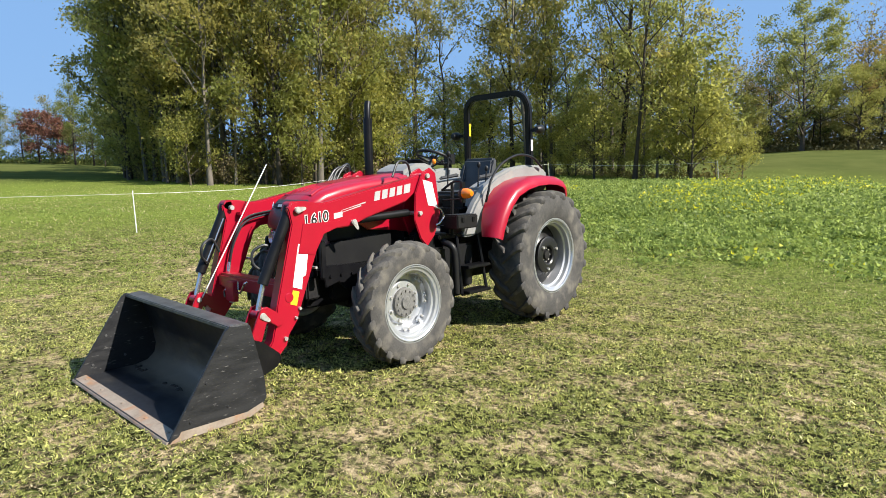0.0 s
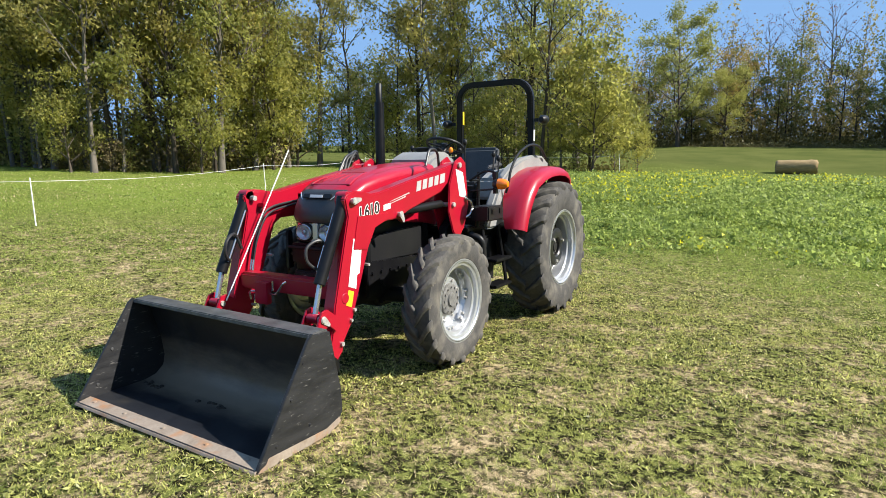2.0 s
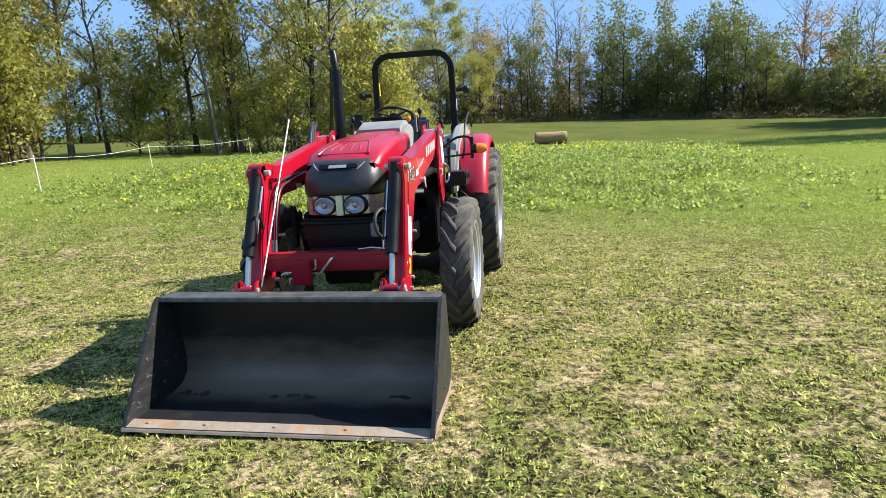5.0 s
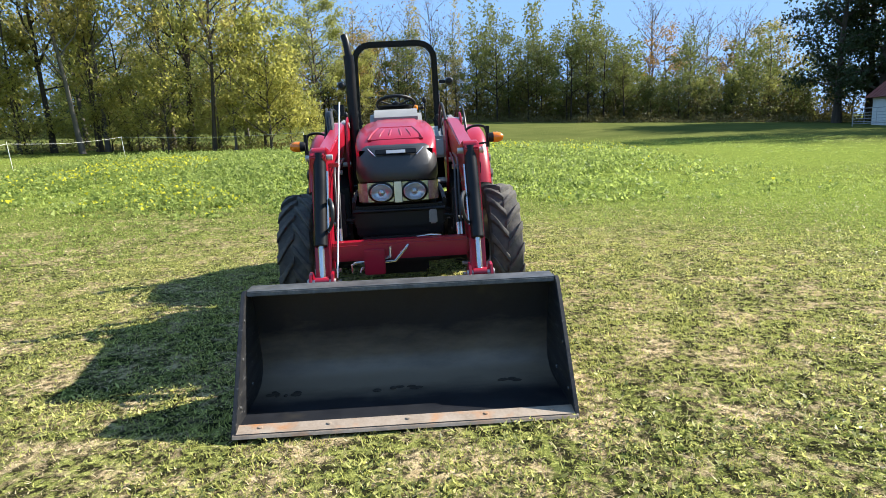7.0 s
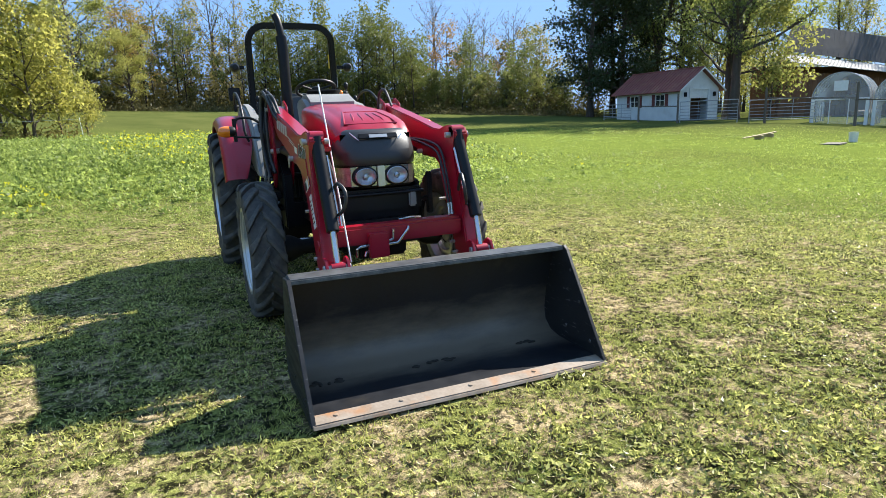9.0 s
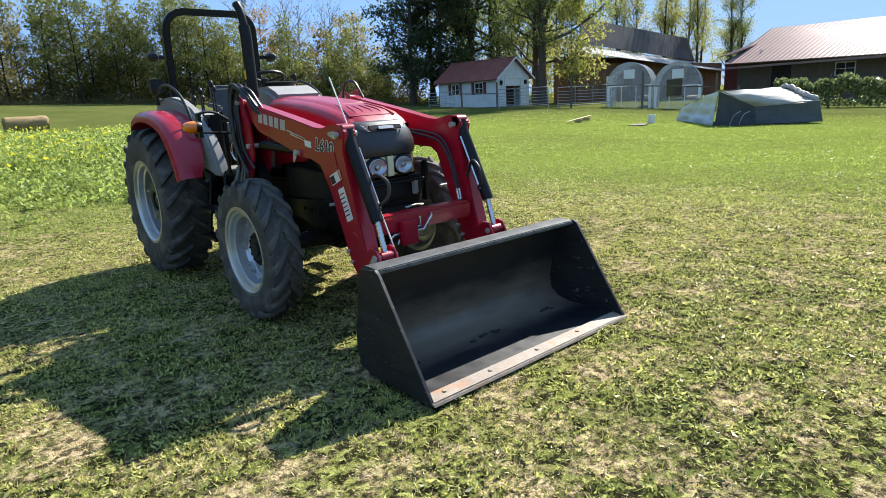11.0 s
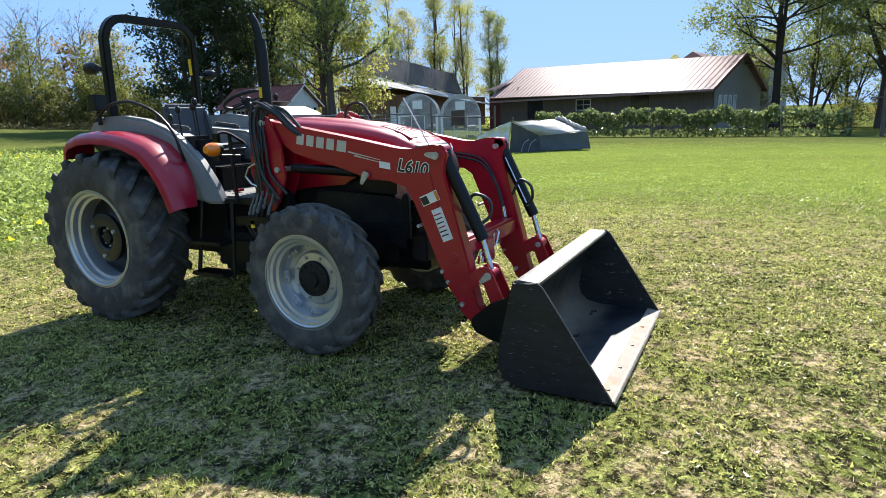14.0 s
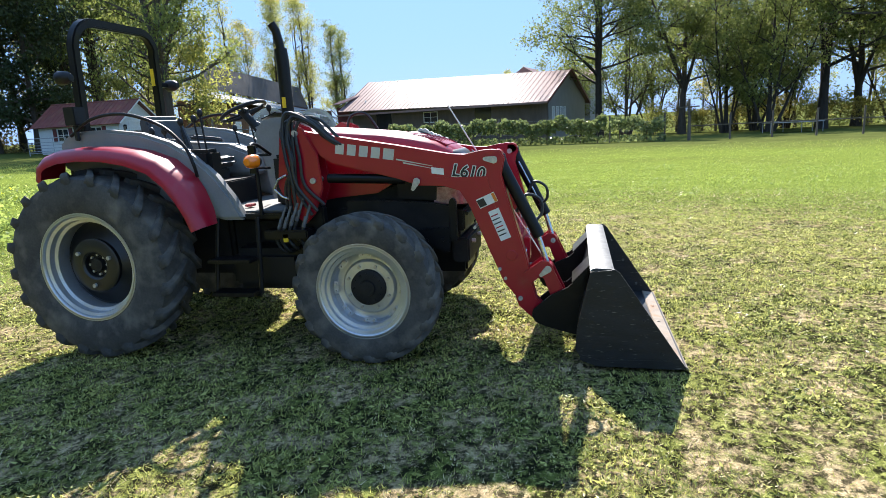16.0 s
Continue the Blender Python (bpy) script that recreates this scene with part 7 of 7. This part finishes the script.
part("exhaust_side_lamp", Shape().box(-0.76, -0.64, 2.32, 2.42, 1.82, 1.96).tube([(-0.70, 2.38, 1.70), (-0.70, 2.38, 1.83)], 0.02).tube([(-0.70, 2.38, 1.76), (-0.5, 2.5, 1.74)], 0.016), PLASTIC, tractor, "black rear lamp box", bevel=0.012)
part("lever_console", Shape().box(-0.60, -0.42, 1.30, 1.55, 1.08, 1.58), PLASTIC, tractor, "black loader lever console", bevel=0.03)
for _i, (_x, _y, _h) in enumerate(((-0.50, 1.38, 0.26), (-0.44, 1.48, 0.22), (-0.56, 1.52, 0.2), (-0.46, 1.75, 0.14), (-0.52, 1.82, 0.14), (0.48, 1.50, 0.18), (0.46, 1.66, 0.14), (0.30, 1.20, 0.3))):
    part("control_lever", Shape().tube([(_x, _y, 1.54), (_x * 0.98, _y + 0.03, 1.58 + _h)], 0.008, 8).ball((_x * 0.98, _y + 0.03, 1.60 + _h), 0.024, 0.024, 0.035, 10, 8), PLASTIC, tractor, "black control lever")
part("toolbox", Shape().box(0.60, 0.80, 0.78, 1.10, 1.135, 1.275), PLASTIC, tractor, "black tool box beside the tower", bevel=0.012)
for _y in (0.86, 1.02):
    part("toolbox_latch", Shape().box(0.798, 0.810, _y - 0.02, _y + 0.02, 1.20, 1.25), BLACK, tractor, bevel=0.003)
part("toolbox_bracket", Shape().box(0.50, 0.62, 0.85, 1.05, 1.08, 1.16), BLACK, tractor)
part("air_pipe", Shape().tube(bend([(0.56, 0.80, 1.05), (0.62, 0.78, 1.0), (0.70, 0.80, 0.96), (0.72, 0.82, 0.85), (0.72, 0.84, 0.48)]), 0.034, 12), PLASTIC, tractor, "thick black pipe by the steps")
part("side_reservoir", Shape().lathe([(-0.09, 0.0), (-0.09, 0.05), (0.09, 0.06), (0.09, 0.0)], 16, pose(0.62, 1.12, 0.62, 0, -90, 0)), PLASTIC, tractor)
# roll bar
_rp = [(0.49, 2.52, 1.10), (0.49, 2.50, 1.70), (0.48, 2.48, 2.46)] + [(0.29 + 0.19 * math.cos(a), 2.47 - 0.01 * a, 2.46 + 0.19 * math.sin(a)) for a in (0.3, 0.6, 0.9, 1.2, 1.57)]
_rp = _rp + [(-x, y, z) for x, y, z in _rp[::-1]]
part("roll_bar", Shape().tube(_rp, 0.036, 4, square=True, up=Vector((0, 1, 0))), BLACK, tractor, "black square-tube roll bar", bevel=0.01)
both("roll_bar_joint", Shape().box(0.445, 0.555, 2.44, 2.56, 1.58, 1.78).tube([(0.43, 2.50, 1.73), (0.575, 2.50, 1.73)], 0.018, 8), BLACK, bevel=0.008)
both("roll_bar_foot", Shape().box(0.43, 0.57, 2.40, 2.64, 0.95, 1.62), BLACK, bevel=0.01)
both("yellow_notice", Shape().box(0.439, 0.446, 2.475, 2.510, 2.18, 2.34), YELLOW)
part("white_notice", Shape().box(0.520, 0.527, 2.47, 2.51, 1.95, 2.08), DECAL, tractor)
# exhaust
part("exhaust_guard", Shape().tube([(-0.40, 0.70, 1.25), (-0.40, 0.70, 2.20), (-0.405, 0.705, 2.30)], 0.048, 18), BLACK, tractor, "black exhaust stack with heat guard", bevel=0.003)
part("exhaust_tip", Shape().tube([(-0.402, 0.703, 2.28), (-0.41, 0.71, 2.36), (-0.420, 0.722, 2.43), (-0.435, 0.745, 2.48)], 0.033, 14), BLACK, tractor)
part("exhaust_base", Shape().tube([(-0.40, 0.70, 1.1), (-0.40, 0.70, 1.5)], 0.06, 18), ENGINE, tractor)
part("exhaust_label", Shape().box(-0.4515, -0.4490, 0.685, 0.715, 1.86, 1.94), YELLOW, tractor)


# lettering and stickers on the arms
def lettering(text, size, at, xdir, normal, material, grow=0.0, depth=0.0008, shear=0.0, name="lettering", label=""):
    cu = bpy.data.curves.new(name, "FONT")
    cu.body, cu.size, cu.offset, cu.extrude, cu.shear = text, size, grow, depth, shear
    cu.align_x, cu.align_y = "CENTER", "CENTER"
    tmp = new("tmp_text", cu)
    bpy.context.view_layer.update()
    me = bpy.data.meshes.new_from_object(tmp.evaluated_get(bpy.context.evaluated_depsgraph_get()))
    bpy.data.objects.remove(tmp)
    me.name = name
    me.materials.clear()
    me.materials.append(material)
    ob = new(name, me)
    X, Z = Vector(xdir).normalized(), Vector(normal).normalized()
    Y = Z.cross(X)
    ob.parent = tractor
    ob.matrix_basis = Matrix(((X.x, Y.x, Z.x, at[0]), (X.y, Y.y, Z.y, at[1]), (X.z, Y.z, Z.z, at[2]), (0, 0, 0, 1)))
    return tagged(ob, label=label)


for _s in (1, -1):
    _xd, _n = (0, _s, 0.147 * _s), (_s, 0, 0)
    for _ch in ("L610",):
        lettering(_ch, 0.120, (_s * 0.5805, -0.728, 1.328), _xd, _n, DECAL, 0.008, 0.0006, 0.12, "model_number_edge")
        lettering(_ch, 0.120, (_s * 0.5825, -0.728, 1.328), _xd, _n, INK, 0.002, 0.0006, 0.12, "model_number", "black model number with white edge")
    def along(y, z):
        return (y, z + 0.147 * (y - 0.05))
    # plain blocks for the maker's word
    for _k in range(5):
        _y0 = -0.10 + 0.092 * _k if _s > 0 else 0.27 - 0.092 * _k
        _wd = 0.066 if _k < 4 else 0.080
        _q = [(_y0, 0.0), (_y0 + _wd * _s, 0.0), (_y0 + (_wd + 0.014) * _s, 0.080), (_y0 + 0.014 * _s, 0.080)]
        part("word_block", Shape().prism([along(y, 1.47 + z) for y, z in _q], _s * 0.5785, _s * 0.5805), SILVER_INK, tractor)
    part("arm_sticker", Shape().prism([along(y, z) for y, z in ((-0.46, 1.405), (-0.55, 1.405), (-0.55, 1.45), (-0.46, 1.45))], _s * 0.5785, _s * 0.5802), DECAL, tractor, "small white sticker")
    if _s < 0:
        part("warning_sticker", Shape().prism([(-0.775, 1.13), (-0.905, 1.185), (-0.935, 1.12), (-0.805, 1.065)], -0.5865, -0.5845), DECAL, tractor, "white and orange warning sticker")
        part("sticker_picture", Shape().prism([(-0.78, 1.122), (-0.83, 1.143), (-0.857, 1.093), (-0.807, 1.073)], -0.5875, -0.5866), INK, tractor)
        part("sticker_band", Shape().prism([(-0.885, 1.172), (-0.905, 1.180), (-0.932, 1.122), (-0.912, 1.113)], -0.5875, -0.5866), ORANGE_INK, tractor)
        part("notice_sticker", Shape().prism([(-0.860, 1.04), (-0.935, 1.07), (-1.020, 0.855), (-0.945, 0.825)], -0.5805, -0.5785), DECAL, tractor, "tall white notice sticker")
        for _i in range(6):
            _a = 0.1 + 0.13 * _i
            part("notice_line", Shape().prism([(-0.868 - 0.085 * _a, 1.03 - 0.215 * _a), (-0.922 - 0.085 * _a, 1.052 - 0.215 * _a), (-0.925 - 0.085 * _a, 1.044 - 0.215 * _a), (-0.871 - 0.085 * _a, 1.022 - 0.215 * _a)], -0.5815, -0.5806), INK if _i % 3 else RED, tractor)
    else:
        part("notice_sticker", Shape().prism([(-0.815, 1.13), (-0.915, 1.14), (-0.985, 0.80), (-0.900, 0.77), (-0.885, 0.87), (-0.855, 0.88)], 0.5785, 0.5802), DECAL, tractor, "tall white notice sticker")
        part("yellow_sticker", Shape().prism([(-0.925, 0.755), (-0.985, 0.775), (-1.015, 0.665), (-0.955, 0.645)], 0.5785, 0.5802), YELLOW, tractor, "yellow warning sticker")
    part("arm_disc", Shape().lathe([(0.0, 0.04), (0.004, 0.036), (0.005, 0.0)], 20, pose(_s * 0.578, -1.02, 0.72, 0, 0, 0 if _s > 0 else 180)), RED, tractor)

# ---- grass and weeds ----
BLADE = leaf_mat("grass_blades", (0.058, 0.080, 0.015), (0.70, 0.66, 0.22), (0.33, 0.345, 0.076), 0.42, 0.5)
FARBLADE = leaf_mat("lawn_blades", (0.100, 0.135, 0.026), (0.35, 0.40, 0.095), (0.235, 0.292, 0.058), 0.42, 0.55)
CLOVER = leaf_mat("clover_leaves", (0.038, 0.052, 0.013), (0.62, 0.60, 0.20), (0.25, 0.272, 0.068), 0.38, 0.38)
DRY = leaf_mat("dry_blades", (0.74, 0.62, 0.38), (0.30, 0.23, 0.115), (0.50, 0.41, 0.23), 0.2)
WEED = leaf_mat("weed_leaves", (0.065, 0.100, 0.021), (0.38, 0.44, 0.12), (0.23, 0.29, 0.065), 0.45)
FLOWER = leaf_mat("yellow_green_tops", (0.66, 0.58, 0.03), (0.44, 0.44, 0.05), (0.54, 0.50, 0.04), 0.35)


def patchy(x, y, s, seed):
    """Smooth value noise from a few waves, 0 to 1."""
    g = np.random.RandomState(seed)
    v = np.zeros_like(x)
    for _ in range(9):
        a, f, p = g.uniform(0, 6.28), g.uniform(0.5, 2.2) * s, g.uniform(0, 6.28)
        v += np.sin((x * math.cos(a) + y * math.sin(a)) * f + p)
    return 1 / (1 + np.exp(-v * 0.9))


def free(x, y):
    """Open ground: not inside the bucket."""
    return ~((np.abs(x + 4.24) < 0.93) & (y > 1.73) & (y < 2.47))


def blades(name, n, r0, r1, hmin, hmax, width, material, seed, label, keep, lay=0.9):
    g = np.random.RandomState(seed)
    r = np.sqrt(g.uniform(r0 * r0, r1 * r1, n * 3))
    a = g.uniform(0, 2 * math.pi, n * 3)
    x, y = -4.0 + r * np.cos(a), 3.0 + r * np.sin(a)
    fade = np.clip((r1 - r) / (0.3 * (r1 - r0)), 0, 1) * (np.clip((r - r0) / (0.25 * (r1 - r0)), 0, 1) if r0 > 0 else 1)
    ok = (g.uniform(0, 1, n * 3) < keep(x, y, r) * fade) & free(x, y)
    x, y, r = x[ok][:n], y[ok][:n], r[ok][:n]
    n = len(x)
    z = ground_z(x, y) - 0.004
    h = g.uniform(hmin, hmax, n)
    d = g.uniform(0, 2 * math.pi, n)
    lean = g.uniform(0.2, lay, n) * h
    ox, oy = np.cos(d) * lean, np.sin(d) * lean
    w = width * g.uniform(0.6, 1.4, n)
    px, py = -np.sin(d + g.normal(0, 0.5, n)) * w, np.cos(d + g.normal(0, 0.5, n)) * w
    v = np.stack([np.stack([x - px, y - py, z], 1), np.stack([x + px, y + py, z], 1), np.stack([x + ox, y + oy, z + h], 1)], 1)
    ob = new(name, array_mesh(name, v.reshape(-1, 3), 3, material))
    return tagged(ob, label=label, category="grass", kind="stuff")


# coarse clumps: where the sward is thick
def thick(x, y, r):
    return np.clip(0.05 + 1.25 * patchy(x, y, 3.0, 1) * patchy(x, y, 24.0, 2), 0, 1)


def thin(x, y, r):
    return np.clip(1.1 - thick(x, y, r), 0.1, 1)


blades("grass", 210000, 0.0, 7.4, 0.008, 0.034, 0.0040, BLADE, 21, "short trodden green grass blades", thick, 1.7)
blades("dry_grass", 95000, 0.0, 7.2, 0.006, 0.020, 0.0034, DRY, 22, "dry straw-coloured grass blades", thin, 3.0)
blades("grass", 165000, 4.8, 12.0, 0.016, 0.048, 0.0075, FARBLADE, 23, "short green meadow grass", thick, 1.6)
blades("dry_grass", 9000, 6.0, 11.0, 0.01, 0.04, 0.010, DRY, 25, "dry grass blades in the meadow", thin, 2.5)
blades("grass", 90000, 9.0, 21.0, 0.025, 0.07, 0.011, FARBLADE, 26, "green meadow grass", thick, 1.5)
blades("grass", 90000, 16.0, 44.0, 0.03, 0.075, 0.014, FARBLADE, 24, "green meadow grass further off", thick, 1.3)


def west(x, y, r):
    return np.clip((-6 - x) / 6, 0, 1) * (0.3 + 0.7 * patchy(x, y, 1.2, 15))


blades("dry_grass", 30000, 7.0, 32.0, 0.02, 0.06, 0.011, DRY, 27, "pale dry grass in the far meadow", west, 2.0)


def clover(name, n, r0, r1, size, hmax, seed):
    """Small broad leaves close to the ground, in dense cushions."""
    g = np.random.RandomState(seed)
    r = np.sqrt(g.uniform(r0 * r0, r1 * r1, n * 4))
    a = g.uniform(0, 2 * math.pi, n * 4)
    x, y = -4.0 + r * np.cos(a), 3.0 + r * np.sin(a)
    k = patchy(x, y, 2.5, 11) * patchy(x, y, 22.0, 12) * patchy(x, y, 9.0, 13)
    fade = np.clip((r1 - r) / (0.3 * (r1 - r0)), 0, 1) * (np.clip((r - r0) / (0.25 * (r1 - r0)), 0, 1) if r0 > 0 else 1)
    ok = (g.uniform(0, 1, n * 4) < np.clip(2.6 * k, 0, 1) * fade) & free(x, y)
    x, y, k = x[ok][:n], y[ok][:n], k[ok][:n]
    z = ground_z(x, y) + g.uniform(0.1, 1.0, len(x)) * hmax * (0.4 + k)
    ob = new(name, leaf_mesh(g, np.stack([x, y, z], 1), size, CLOVER if r1 < 9 else FARBLADE, name, 1.2, 0.34 if r1 < 9 else 0.6, whole=r1 < 9))
    tagged(ob, label="low broad-leaved clover cushions in the lawn", category="clover", kind="stuff")


clover("clover", 130000, 0.0, 7.6, 0.036, 0.040, 41)
clover("clover", 80000, 5.0, 17.0, 0.030, 0.05, 42)


def weed_patch(name, n_plants, inside, hmin, hmax, leaf, per, seed, label, tops=0.3):
    g = np.random.RandomState(seed)
    xs, ys = inside(g, n_plants)
    n = len(xs)
    h = g.uniform(hmin, hmax, n) * np.clip((ys - 8.0) / 8, 0.45, 1)
    k = np.repeat(np.arange(n), per)
    f = g.beta(1.6, 1.2, len(k))
    c = np.stack([xs[k] + g.normal(0, 0.10, len(k)) * (0.5 + f), ys[k] + g.normal(0, 0.10, len(k)) * (0.5 + f), ground_z(xs[k], ys[k]) + 0.02 + f * h[k]], 1)
    ob = new(name, leaf_mesh(g, c, leaf, WEED, name, 0.8, 0.55))
    tagged(ob, label=label, category="weeds", kind="stuff")
    sel = (f > 0.8) & (g.uniform(0, 1, len(k)) < tops) & (patchy(c[:, 0], c[:, 1], 0.5, 9) > 0.55)
    if sel.any():
        ob = new("weed_flowers", leaf_mesh(g, c[sel] + np.array((0, 0, 0.04)), leaf * 0.9, FLOWER, "weed_flowers", 0.8, 0.8))
        tagged(ob, label="yellow-green flower heads of tall weeds", category="weeds", kind="stuff")


def weed_area(g, n):
    x, y = g.uniform(-17, 5, n * 4), g.uniform(10.0, 28, n * 4)
    d = np.clip((y - 10.0) / 8, 0, 1) * np.clip((29 - y) / 5, 0, 1) * np.clip((5.5 - x) / 6, 0, 1) * np.clip((x + 17.5) / 7, 0, 1) * (0.12 + patchy(x, y, 0.7, 4) ** 1.2)
    ok = g.uniform(0, 1, n * 4) < d
    return x[ok][:n], y[ok][:n]


def low_area(g, n):
    x, y = g.uniform(-28, 22, n * 4), g.uniform(-10, 34, n * 4)
    r = np.hypot(x + 4, y - 3)
    ok = (r > 7.5) & (g.uniform(0, 1, n * 4) < 0.9 * patchy(x, y, 0.7, 6) ** 2)
    return x[ok][:n], y[ok][:n]


weed_patch("weeds", 7000, weed_area, 0.08, 0.44, 0.082, 22, 31, "tall leafy green weeds", 0.22)
weed_patch("weeds", 2200, low_area, 0.03, 0.09, 0.055, 12, 32, "low leafy weeds in the lawn", 0.0)
